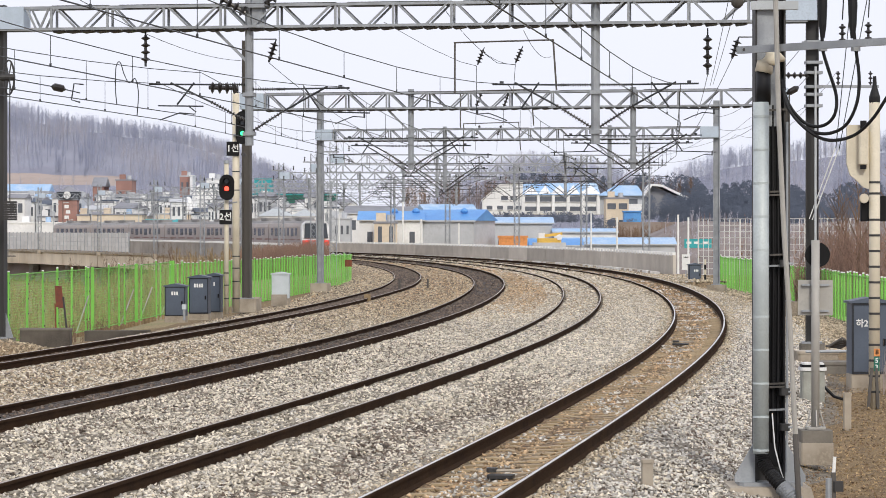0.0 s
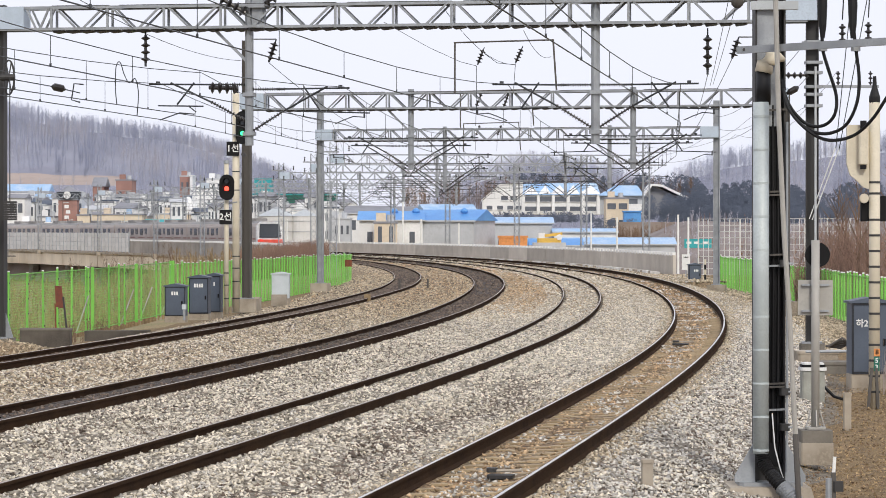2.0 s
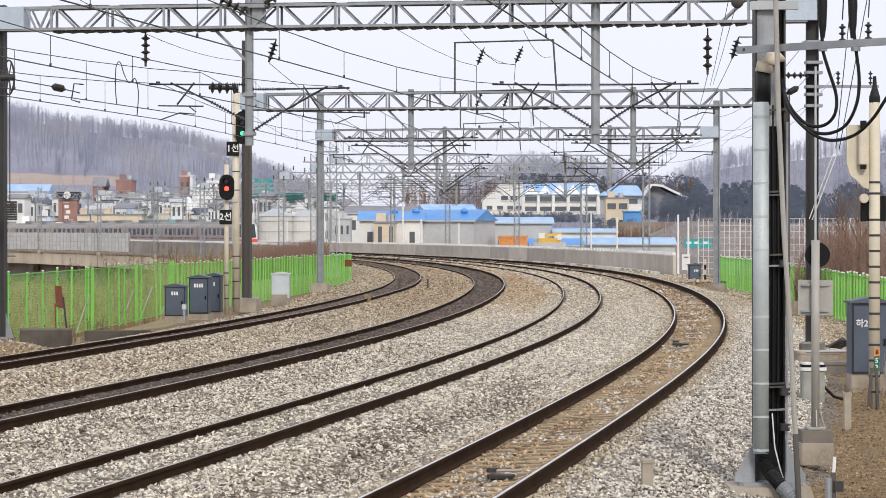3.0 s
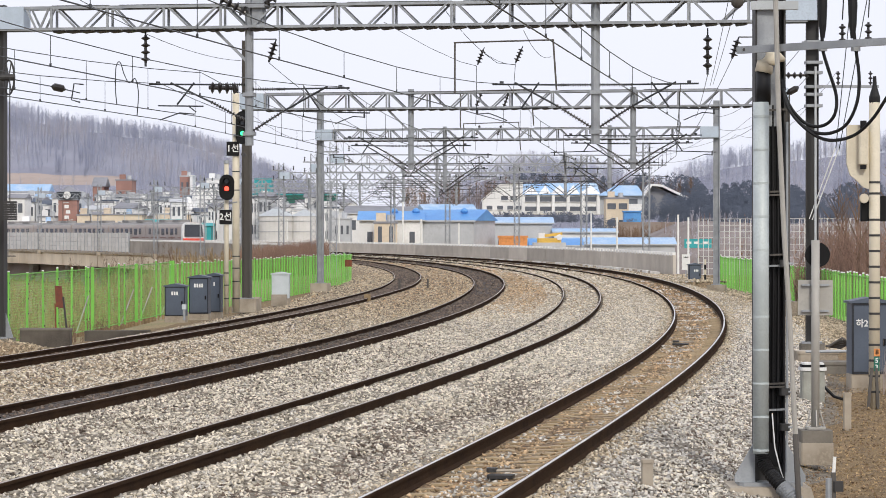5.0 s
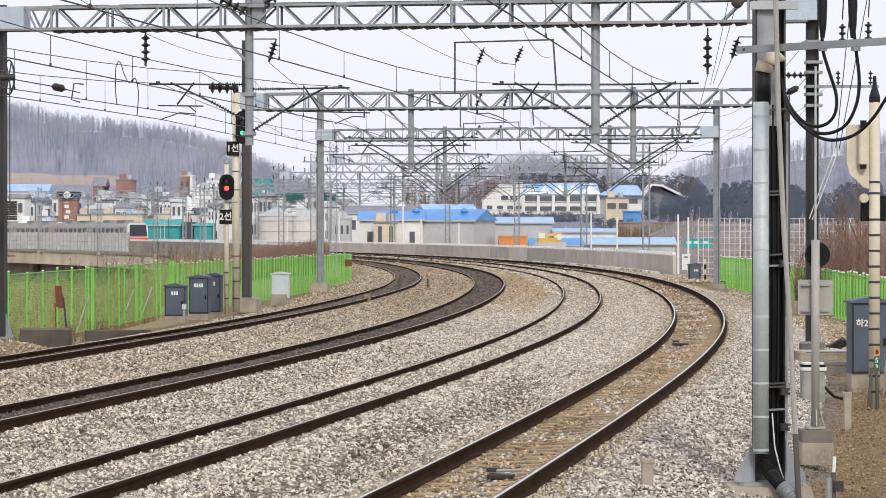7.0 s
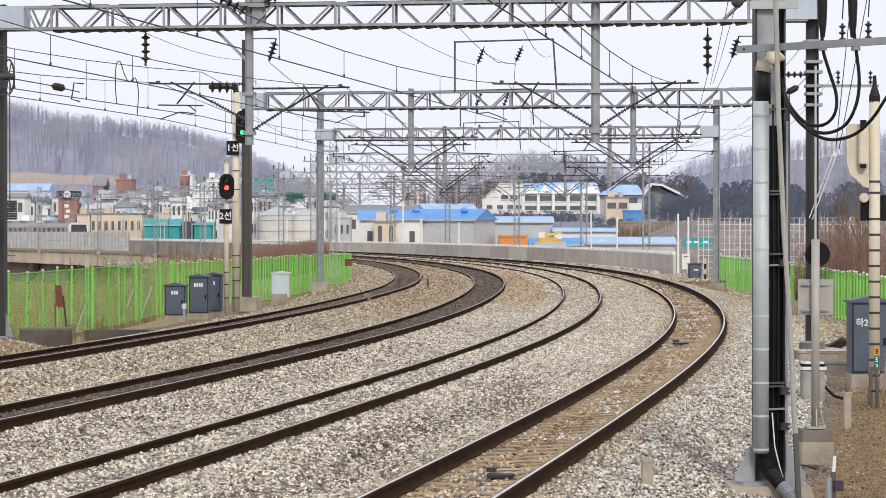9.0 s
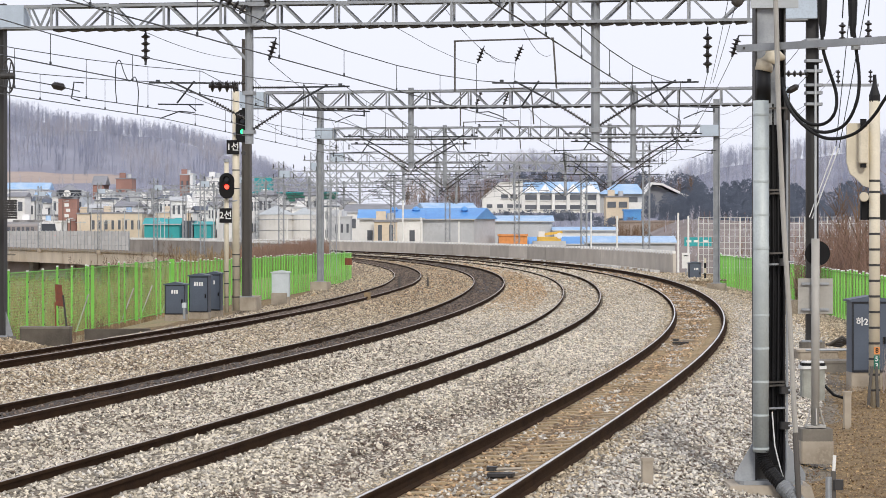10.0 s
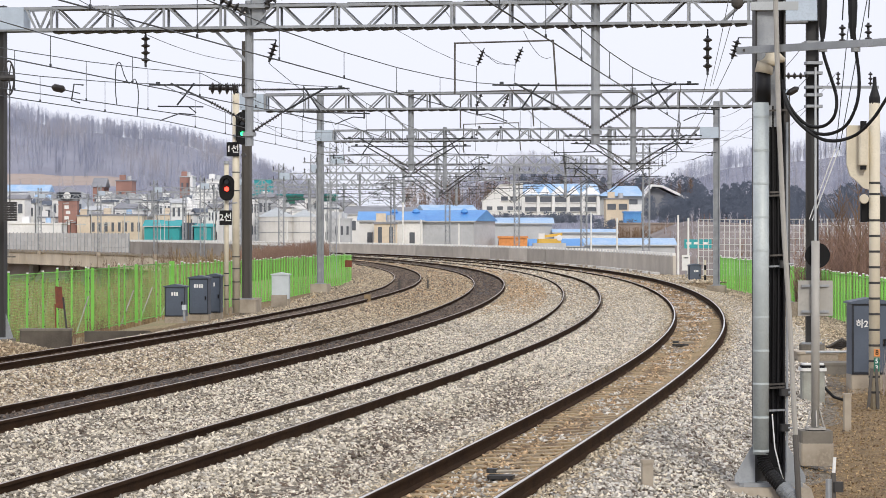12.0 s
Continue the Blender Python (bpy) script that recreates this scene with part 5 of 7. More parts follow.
def make_cabinets():
    c = cabinet(pose(-9.63, 97.9, -0.42, rz=-6), 0.74, 0.5, 1.05, M_CAB, "slate grey trackside cabinet with white markings", 0.04)
    bars_of_writing(c, 0.0, -0.28, 0.85, 0.27, 0.13, 3, M_WHITE)
    c = cabinet(pose(-9.00, 100.5, -0.42, rz=-6), 0.72, 0.55, 1.32, M_CAB, "tall slate grey trackside cabinet with white markings", 0.04)
    bars_of_writing(c, 0.0, -0.3, 1.08, 0.36, 0.14, 4, M_WHITE)
    c = cabinet(pose(-8.61, 102.5, -0.42, rz=-6), 0.5, 0.55, 1.36, M_CAB, "narrow slate grey trackside cabinet behind its neighbour", 0.04)
    bars_of_writing(c, 0.02, -0.3, 1.1, 0.08, 0.14, 1, M_WHITE)
    cabinet(pose(-7.16, 119.8, -0.42, rz=-4), 0.76, 0.5, 1.05, M_CAB_LIGHT, "pale grey trackside cabinet beside the fence", 0.12, lock=False)
    b = thing("concrete_block", pose(-7.01, 116, -0.55), "tan concrete block standing in ballast", "concrete block", "concrete blocks")
    part("block", Build().box((0, 0, 0.25), (0.66, 0.4, 0.5), bev=0.03), M_CONC, b)
    c = cabinet(pose(8.55, 54.6, -0.5, rz=4), 0.76, 0.5, 1.42, M_CAB, "slate grey trackside cabinet with white lettering on a concrete plinth", 0.33)
    writing("lettering", "하2", (-0.18, -0.29, 1.34), 0.18, M_WHITE, c, "white painted lettering")
    c = cabinet(pose(14.65, 158, -0.45, rz=5), 0.72, 0.5, 1.02, M_CAB, "small slate grey cabinet beside the parapet", 0.1)
    bars_of_writing(c, 0.05, -0.28, 0.8, 0.28, 0.12, 3, M_WHITE)


# ---------------------------------------------------------------- signals
def signal_head(parent, x, y, z, w, h, lens_z, lens_mat, dark_z):
    b = Build()
    ring = [(w / 2 * math.cos(a), h / 2 * (1 if math.sin(a) > 0 else -1) - (w / 2) * (1 if math.sin(a) > 0 else -1) + w / 2 * math.sin(a)) for a in np.linspace(0.01, 2 * math.pi + 0.01, 25)[:-1]]
    n = len(ring)
    b.add([(x + a, y + d, z + c) for d in (-0.03, 0.03) for a, c in ring], [tuple(range(n)), tuple(range(n, 2 * n))[::-1]] + [(i, n + i, n + (i + 1) % n, (i + 1) % n) for i in range(n)])
    head = part("backboard", b, M_BLACK, parent, "black rounded signal backboard")
    part("lamp_case", Build().box((x, y + 0.14, z), (w * 0.6, 0.22, h * 0.75), bev=0.04), M_BLACK, head)
    for zz, m, nm in ((lens_z, lens_mat, "lit_lens"), (dark_z, M_GLASS_DARK, "unlit_lens")):
        part(nm, Build().tube([(x, y - 0.03, zz), (x, y - 0.06, zz)], 0.085, 16), m, head)
        hood = Build()
        arc = np.linspace(math.radians(-20), math.radians(200), 12)
        hood.add([(x + r * math.cos(a), y - 0.03 - d, zz + r * math.sin(a)) for d in (0, 0.22) for r in (0.125, 0.14) for a in arc],
                 [(i, i + 1, 24 + i + 1, 24 + i) for i in range(11)] + [(12 + i + 1, 12 + i, 36 + i, 36 + i + 1) for i in range(11)] + [(24 + i, 24 + i + 1, 36 + i + 1, 36 + i) for i in range(11)])
        part("hood", hood, M_BLACK, head)
    return head


def number_plate_sign(parent, x, y, z, w, h, text):
    p = part("line_plate", Build().box((x, y, z), (w, 0.02, h), bev=0.004), M_BLACK, parent, "black plate with white lettering")
    writing("lettering", text, (x, y - 0.013, z), h * 0.62, M_WHITE, p)


def post_bands(parent, zs, r):
    for z in zs:
        part("band", Build().tube([(0, 0, z), (0, 0, z + 0.04)], r, 14), M_STEEL_DARK, parent)


def make_signals():
    s = thing("signal_post", pose(-8.02, 100.5, -0.4), "slim cream signal post showing red with a line plate", "railway signal", "railway signals")
    part("post", Build().tube([(0, 0, 0), (0, 0, 5.61)], 0.085, 12), M_CREAM, s, smooth=True)
    part("cap", Build().tube([(0, 0, 5.57), (0, 0, 5.69)], 0.11, 12), M_GALV, s)
    signal_head(s, 0.03, -0.25, 4.69, 0.56, 0.95, 4.65, M_TAIL_RED, 4.92)
    part("bracket", Build().box((0.03, -0.12, 4.42), (0.12, 0.3, 0.08), bev=0.02), M_GALV, s)
    part("ladder_step", Build().tube([(-0.15, 0, 4.0600000000000005), (0.4, 0, 4.15)], 0.03, 6), M_GALV, s)
    number_plate_sign(s, -0.02, -0.12, 3.59, 0.46, 0.54, "2선")
    post_bands(s, (0.55, 1.05, 1.5), 0.092)
    s = thing("signal_post", pose(-7.83, 102.6, -0.4), "tall cream signal post showing green with a line plate", "railway signal", "railway signals")
    part("post", Build().tube([(0, 0, 0), (0, 0, 8.29)], 0.135, 14), M_CREAM, s, smooth=True)
    part("cap", Build().tube([(0, 0, 8.29), (0, 0, 8.57)], 0.1, 12), M_BLACK, s)
    signal_head(s, 0.27, -0.3, 6.970000000000001, 0.5, 1.25, 6.760000000000001, M_SIG_GREEN, 7.16)
    part("bracket", Build().box((0.12, -0.15, 6.69), (0.4, 0.12, 0.1), bev=0.02), M_GALV, s)
    number_plate_sign(s, -0.1, -0.18, 6.180000000000001, 0.48, 0.54, "1선")
    part("telephone_lamp", Build().tube([(0.3, -0.2, 5.96), (0.3, -0.05, 5.96)], 0.09, 10), M_STEEL_DARK, s)
    post_bands(s, (0.5, 1.15, 1.65, 2.1, 4.6, 5.3), 0.142)
    # cream signal seen from behind
    Y = 48.6
    s = thing("signal_post", pose(7.73, Y, -0.5), "cream steel signal post seen from behind with a cable cap", "railway signal", "railway signals")
    part("post", Build().tube([(0, 0, 0), (0, 0, 5.5)], 0.1, 16), M_CREAM, s, smooth=True)
    part("cable_cap", Build().tube([(0, 0, 5.48), (0, 0, 5.6), (0, 0, 5.8), (0, 0, 5.97)], [0.1, 0.1, 0.04, 0.03], 12), M_CABLE, s, "black tapered cable cap")
    b = Build()
    ring = [(-0.47, 5.1), (-0.1, 5.1), (-0.1, 3.95), (-0.2, 3.98), (-0.34, 4.12), (-0.44, 4.2), (-0.5, 4.4), (-0.5, 5.05)]
    n = len(ring)
    b.add([(a, d, c) for d in (-0.02, 0.05) for a, c in ring], [tuple(range(n)), tuple(range(n, 2 * n))[::-1]] + [(i, n + i, n + (i + 1) % n, (i + 1) % n) for i in range(n)])
    back = part("backboard", b, M_CREAM, s, "cream rounded signal backboard")
    part("lamp_case", Build().box((-0.22, -0.1, 4.7), (0.16, 0.18, 0.62), bev=0.02), M_CREAM, back)
    part("hinge", Build().box((-0.22, -0.12, 5.1), (0.1, 0.12, 0.14), bev=0.01), M_BLACK, back)
    part("vent", Build().box((-0.22, -0.12, 4.34), (0.1, 0.1, 0.07), bev=0.01), M_BLACK, back)
    part("horn", Build().tube([(-0.2, 0, 3.8), (-0.2, -0.08, 3.78), (-0.2, -0.12, 3.78)], [0.04, 0.09, 0.08], 12), M_CREAM, s)
    part("junction_box", Build().box((0.0, 0.14, 3.6), (0.46, 0.14, 0.46), bev=0.02), M_BLACK, s, "black junction box")
    post_bands(s, [0.3 + 0.28 * i for i in range(12)] + [4.05, 3.85], 0.104)
    p = part("orange_plate", Build().box((0.03, -0.108, 1.03), (0.11, 0.012, 0.13)), M_ORANGE, s, "orange plate with a dark numeral")
    writing("lettering", "8", (0.03, -0.116, 1.03), 0.12, M_BLACK, p)
    p = part("green_plate", Build().box((0.025, -0.108, 0.82), (0.1, 0.012, 0.25)), M_GREENSIGN, s, "dark green plate with white numerals")
    for t, zz in (("5", 0.88), ("3", 0.76)):
        writing("lettering", t, (0.025, -0.116, zz), 0.12, M_WHITE, p)
    for dx in (-0.06, 0.02):
        part("foot_stay", Build().bar((dx, -0.1, 0.75), (dx * 2.2, -0.14, 0.02), 0.05), M_STEEL_BROWN, s)


# ---------------------------------------------------------------- small trackside things
def make_trackside():
    s = thing("trackside_sign", pose(5.04, 36.7, -0.42), "grey steel sign post with round black disc on a concrete block", "sign")
    part("block", Build().box((0, 0, 0.12), (0.44, 0.42, 0.3), bev=0.02), M_CONC, s, "tan rendered concrete base")
    part("block_cap", Build().box((0, 0, 0.35), (0.42, 0.41, 0.17), bev=0.02), M_CONC_DARK, s, "dark damp-stained upper concrete")
    part("post", Build().tube([(0, 0, 0.44), (0, 0, 3.0)], 0.056, 14), M_PVC, s, smooth=True)
    part("foot", Build().box((0, 0, 0.46), (0.26, 0.26, 0.03), bev=0.03), M_PVC, s)
    for a in range(4):
        part("gusset", Build().bar((0.06 * math.cos(a * 1.571), 0.06 * math.sin(a * 1.571), 0.7), (0.12 * math.cos(a * 1.571), 0.12 * math.sin(a * 1.571), 0.48), 0.015, 0.06), M_PVC, s)
    part("round_disc", Build().tube([(0.04, 0.09, 2.8), (0.04, 0.11, 2.8)], 0.17, 28), M_BLACK, s, "matt black round disc")
    pl = part("back_plate", Build().box((0.01, 0.08, 2.22), (0.47, 0.012, 0.48), rz=radians(-6)), M_PVC, s, "plain grey back of a square sign")
    for dz in (-0.18, 0.17):
        part("sign_bracket", Build().bar((-0.18, 0.06, 2.22 + dz), (0.19, 0.05, 2.22 + dz), 0.03, 0.03), M_GALV, pl)
    # bond box on legs
    t = thing("bond_box", pose(6.84, 50.2, -0.48), "grey concrete trackside bond box with a white lid", "junction box")
    part("body", Build().box((0, 0, 0.3), (0.42, 0.34, 0.6), bev=0.03), M_BOND, t, "grey concrete body")
    part("lid", Build().box((0, 0, 0.63), (0.48, 0.4, 0.06), bev=0.04), M_WHITE, t, "white lid")
    part("lid_seal", Build().box((0, 0, 0.685), (0.44, 0.36, 0.05), bev=0.04), M_BLACK, t)
    part("lid_top", Build().box((0, 0, 0.725), (0.4, 0.32, 0.03), bev=0.04), M_WHITE, t)
    part("cable", Build().tube([(0.2, -0.1, 0.3), (0.38, -0.1, 0.12), (0.7, 0.0, 0.02)], 0.03, 6), M_CABLE, t)
    # concrete blocks by the gantry foot
    for px_, Y, w, h, lab in ((8.8, 64.0, 0.95, 0.36, "tan weathered"), (8.6, 60.0, 0.8, 0.3, "stained grey"), (-7.76, 107.0, 1.1, 0.55, "broken white-tan")):
        b = thing("concrete_block", pose(px_, Y, -0.55), lab + " concrete foundation block", "concrete block", "concrete blocks")
        part("block", Build().box((0, 0, h / 2), (w, 0.8, h), bev=0.06), M_CONC_DARK if "stained" in lab else M_CONC, b)
        part("top_slab", Build().box((0, 0, h + 0.03), (w * 1.04, 0.84, 0.06), bev=0.05), M_CONC_DARK if "stained" in lab else M_CONC, b)
    b = thing("cable_pipe", pose(8.84, 61, 0), "thin grey cable pipe lying over concrete blocks", "pipe")
    part("pipe", Build().tube([(-0.75, -0.5, 0.0), (0.85, -0.55, 0.02)], 0.03, 8), M_GALV, b)
    b = thing("cable_coil", pose(9.31, 62, -0.3), "dark rusty cable ends and clamps", "cable")
    for i in range(5):
        a = i * 1.1
        part("cable", Build().tube([(-0.5, 0.1 * i, 0.35), (-0.2, -0.1 + 0.08 * i, 0.55 - 0.06 * i), (0.15, 0.0, 0.3 + 0.05 * i), (0.3, 0.05 * i, 0.0)], 0.03, 6), M_STEEL_BROWN, b)
    b = thing("concrete_block", pose(-11.49, 78.5, -0.6), "dark stained concrete block under a rusty board", "concrete block", "concrete blocks")
    part("block", Build().box((0, 0, 0.17), (1.45, 0.5, 0.49), bev=0.05), M_CONC_DEEP, b)
    # Top slab in a lighter tone than the block.
    part("top_slab", Build().box((0, 0, 0.445), (1.47, 0.52, 0.06), bev=0.03), M_CONC_DARK, b, "lighter top edge")
    b = thing("rusty_board", pose(-11.09, 78.6, -0.12), "leaning rusty red marker board on two legs", "marker board")
    part("board", Build().add([(-0.13, -0.02, 0.6), (0.12, -0.02, 0.56), (0.03, 0.02, 1.2), (-0.16, 0.02, 1.22), (-0.13, 0.01, 0.6), (0.12, 0.01, 0.56), (0.03, 0.05, 1.2), (-0.16, 0.05, 1.22)],
         [(0, 1, 2, 3), (7, 6, 5, 4), (0, 4, 5, 1), (1, 5, 6, 2), (2, 6, 7, 3), (3, 7, 4, 0)]), M_RUSTPLATE, b)
    part("leg", Build().bar((-0.13, 0, 0), (-0.15, 0, 0.7), 0.04), M_RUSTPLATE, b)
    part("leg", Build().bar((0.18, 0, 0), (0.08, 0, 0.9), 0.05), M_STEEL_DARK, b)
    b = thing("concrete_kerb", pose(-9.96, 83.0, -0.6, rz=12), "low dark concrete kerb at the fence foot", "kerb")
    part("kerb", Build().box((0, 0, 0.08), (2.0, 0.3, 0.32), bev=0.05), M_CONC_DEEP, b)
    b = thing("bollard", pose(-9.21, 96.5, -0.5), "short grey steel cable bollard beside a cabinet", "bollard")
    part("post", Build().tube([(0, 0, 0), (0, 0, 0.42)], 0.05, 8), M_GALV, b)
    part("head", Build().box((0, 0, 0.48), (0.16, 0.14, 0.18), bev=0.03), M_CAB_LIGHT, b)
    # distance posts and stakes
    for px_, Y, zb, w, h in ((2.29, 30.4, -0.5, 0.13, 0.62), (6.47, 43.4, -0.5, 0.12, 0.58)):
        b = thing("marker_post", pose(px_, Y, zb), "short weathered concrete marker post in the ballast", "marker post", "marker posts")
        part("post", Build().box((0, 0, h / 2), (w, w, h), bev=0.015), M_CONC, b)
        part("cap", Build().box((0, 0, h + 0.01), (w * 1.15, w * 1.15, 0.04), bev=0.02), M_CONC, b)
    b = thing("stake", pose(4.51, 31.3, -0.5), "short steel stake with a white tip", "stake")
    part("stake", Build().bar((0, 0, 0), (0.0, 0, 0.42), 0.05, 0.05), M_STEEL_BROWN, b)
    part("tip", Build().bar((0.0, 0, 0.41), (0.012, 0, 0.6), 0.035, 0.03), M_WHITE, b, "white painted tip")
    part("bracket", Build().box((0.05, -0.02, 0.26), (0.12, 0.06, 0.12), bev=0.02), M_STEEL_DARK, b)
    part("bracket", Build().box((-0.06, -0.02, 0.2), (0.07, 0.06, 0.3), bev=0.02), M_GALV, b)
    for a, b_, Y, lab in ((-1.99, 124.0, 0.8, "a"), (-0.74, 131.0, 0.7, "b"), (-2.89, 103.6, 0.62, "c")):
        t = thing("marker_post", pose(a, b_, -0.35), "short weathered brown post between tracks", "marker post", "marker posts")
        part("post", Build().box((0, 0, Y / 2), (0.1 if lab != "c" else 0.26, 0.12, Y), bev=0.02), M_CONC_TAN if lab == "c" else M_STEEL_BROWN, t)
        if lab == "a":
            part("pipe", Build().tube([(0.02, 0, 0.12), (1.25, 7.0, 0.2)], 0.05, 6), M_CONC, t)
    # parts lying in the four-foot: dark plates, each with a pale rod
    for s_, o_, sc in ((21.5, 0.1, 0.6), (58.0, -0.22, 0.8)):
        p = along(s_, o_)
        b = thing("rail_lubricator", Matrix.Translation((p[0], p[1], -0.15)) @ Matrix.Rotation(p[3], 4, "Z"), "dark track fitting lying between the rails", "track fitting")
        part("plate", Build().box((0, 0, 0.03), (0.5 * sc, 0.4 * sc, 0.04), bev=0.03), M_STEEL_DARK, b)
        part("rod", Build().tube([(-0.1, 0.1, 0.08), (0.4 * sc, 0.02, 0.1)], 0.02, 6), M_CONC, b, "pale worn rod")
        part("housing", Build().box((-0.12, 0.12, 0.09), (0.2 * sc, 0.24 * sc, 0.05), bev=0.03), M_STEEL_DARK, b)
    # signs near the parapet end
    t = thing("white_sign", pose(14.78, 165, -0.6), "small white board on a post beside the track", "sign")
    part("board", Build().box((0, 0, 1.35), (0.5, 0.03, 0.95)), M_WHITE, t)
    part("post", Build().tube([(0, 0.04, 0), (0, 0.04, 1.8)], 0.03, 6), M_GALV, t)
    bars_of_writing(t, 0, -0.02, 1.65, 0.3, 0.08, 4, M_BLACK)
    t = thing("striped_pole", pose(14.50, 150, -0.6), "thin yellow and black striped marker pole", "marker pole")
    for i in range(6):
        part("band", Build().tube([(0, 0, i * 0.28), (0, 0, i * 0.28 + 0.28)], 0.06, 8), M_CREAM if i % 2 else M_BLACK, t)
    t = thing("road_sign", pose(31.01, 330, -4.5), "green road direction sign on steel posts", "road sign")
    part("panel", Build().box((0, 0, 5.57), (3.3, 0.12, 1.1)), M_WALL_TEAL, t)
    for dx in (-1.1, -0.2, 0.9):
        part("lettering_bar", Build().box((dx, -0.07, 5.65), (0.6, 0.01, 0.28)), M_WHITE, t)
    part("post", Build().tube([(0, 0.1, 0), (0, 0.1, 3.8)], 0.1, 8), M_GALV, t)
    t = thing("small_plate", pose(-5.88, 164.2, 0), "orange-red warning plate fixed on the fence", "sign")
    part("plate", Build().box((0, 0, 0.70), (0.72, 0.02, 0.42), bev=0.01), M_RUSTPLATE, t)
    part("post", Build().tube([(0, 0.04, -0.6), (0, 0.04, 1.0)], 0.03, 6), M_FENCE, t)
    # white guy wires
    w = thing("guy_wires", pose(0, 0, 0), "pair of pale stay wires with a sleeve", "stay wire")
    for d in (0, 6):
        part("sleeve", Build().tube([(9.69, 67.00, 4.74), (9.06, 67.10, 2.99)] if d == 0 else [(9.77, 67.00, 4.70), (9.13, 67.10, 2.96)], 0.013, 6), M_WHITE, w)
        part("wire", Build().tube([(10.16, 67.00, 9.23), (9.70, 67.00, 4.74)] if d == 0 else [(10.62, 67.00, 9.23), (9.78, 67.00, 4.70)], 0.012, 5), M_WIRE, w)
    # rubble heaped round the foot of the inner gantry mast
    rng = np.random.default_rng(77)
    b = Build()
    for i in range(1500):
        a, r = rng.uniform(0, 6.283), 1.5 * math.sqrt(rng.random())
        c = Vector((r * math.cos(a), 0.8 * r * math.sin(a), 0.36 * (1 - r / 1.6)))
        q = rng.uniform(0.018, 0.036)
        d = rng.normal(size=(4, 3)) * q
        b.add([c + Vector(p) for p in d.tolist()], [(0, 1, 2), (0, 2, 3), (0, 3, 1), (1, 3, 2)])
    b.tube([(0, 0, -0.1), (0, 0, 0.3)], 1.5, 20, mi=1, r2=0.3)
    tagged(part("rubble", b, [STONE_MATS[3], M_BALLAST_TAN], at=pose(-11.3, 69.9, -0.47)), "pale tan rubble heaped round a mast foot", "rubble", kind="stuff")
    # mast fittings on the far-side gantry mast
    m = thing("mast_fittings", pose(9.17, 67.2, 0), "galvanised clamps and arms on a steel mast", "bracket")
    for y_ in (7.37, 6.86, 6.61, 6.26, 6.07, 5.79):
        part("clamp", Build().box((0, 0, y_), (0.42, 0.4, 0.07), bev=0.03), M_GALV, m)
    part("arm", Build().bar((0, -0.1, 6.26), (1.6, -0.1, 6.26), 0.06, 0.07), M_GALV, m)
    part("arm", Build().bar((-0.3, -0.1, 7.35), (1.0, -0.1, 7.38), 0.05, 0.05), M_GALV, m)
    part("earth_pipe", Build().tube([(0.03, -0.2, 6.75), (0.03, -0.2, 0.3)], 0.03, 6), M_GALV_LIGHT, m)
    part("insulator", insulator(Build(), (-0.7, -0.1, 6.54), (-0.1, -0.1, 6.54), 0.09, 4), M_INSUL, m)
    for dx in (0.6, 1.4):
        part("pin_insulator", insulator(Build(), (dx, -0.1, 6.30), (dx, -0.1, 6.64), 0.06, 3), M_INSUL, m)


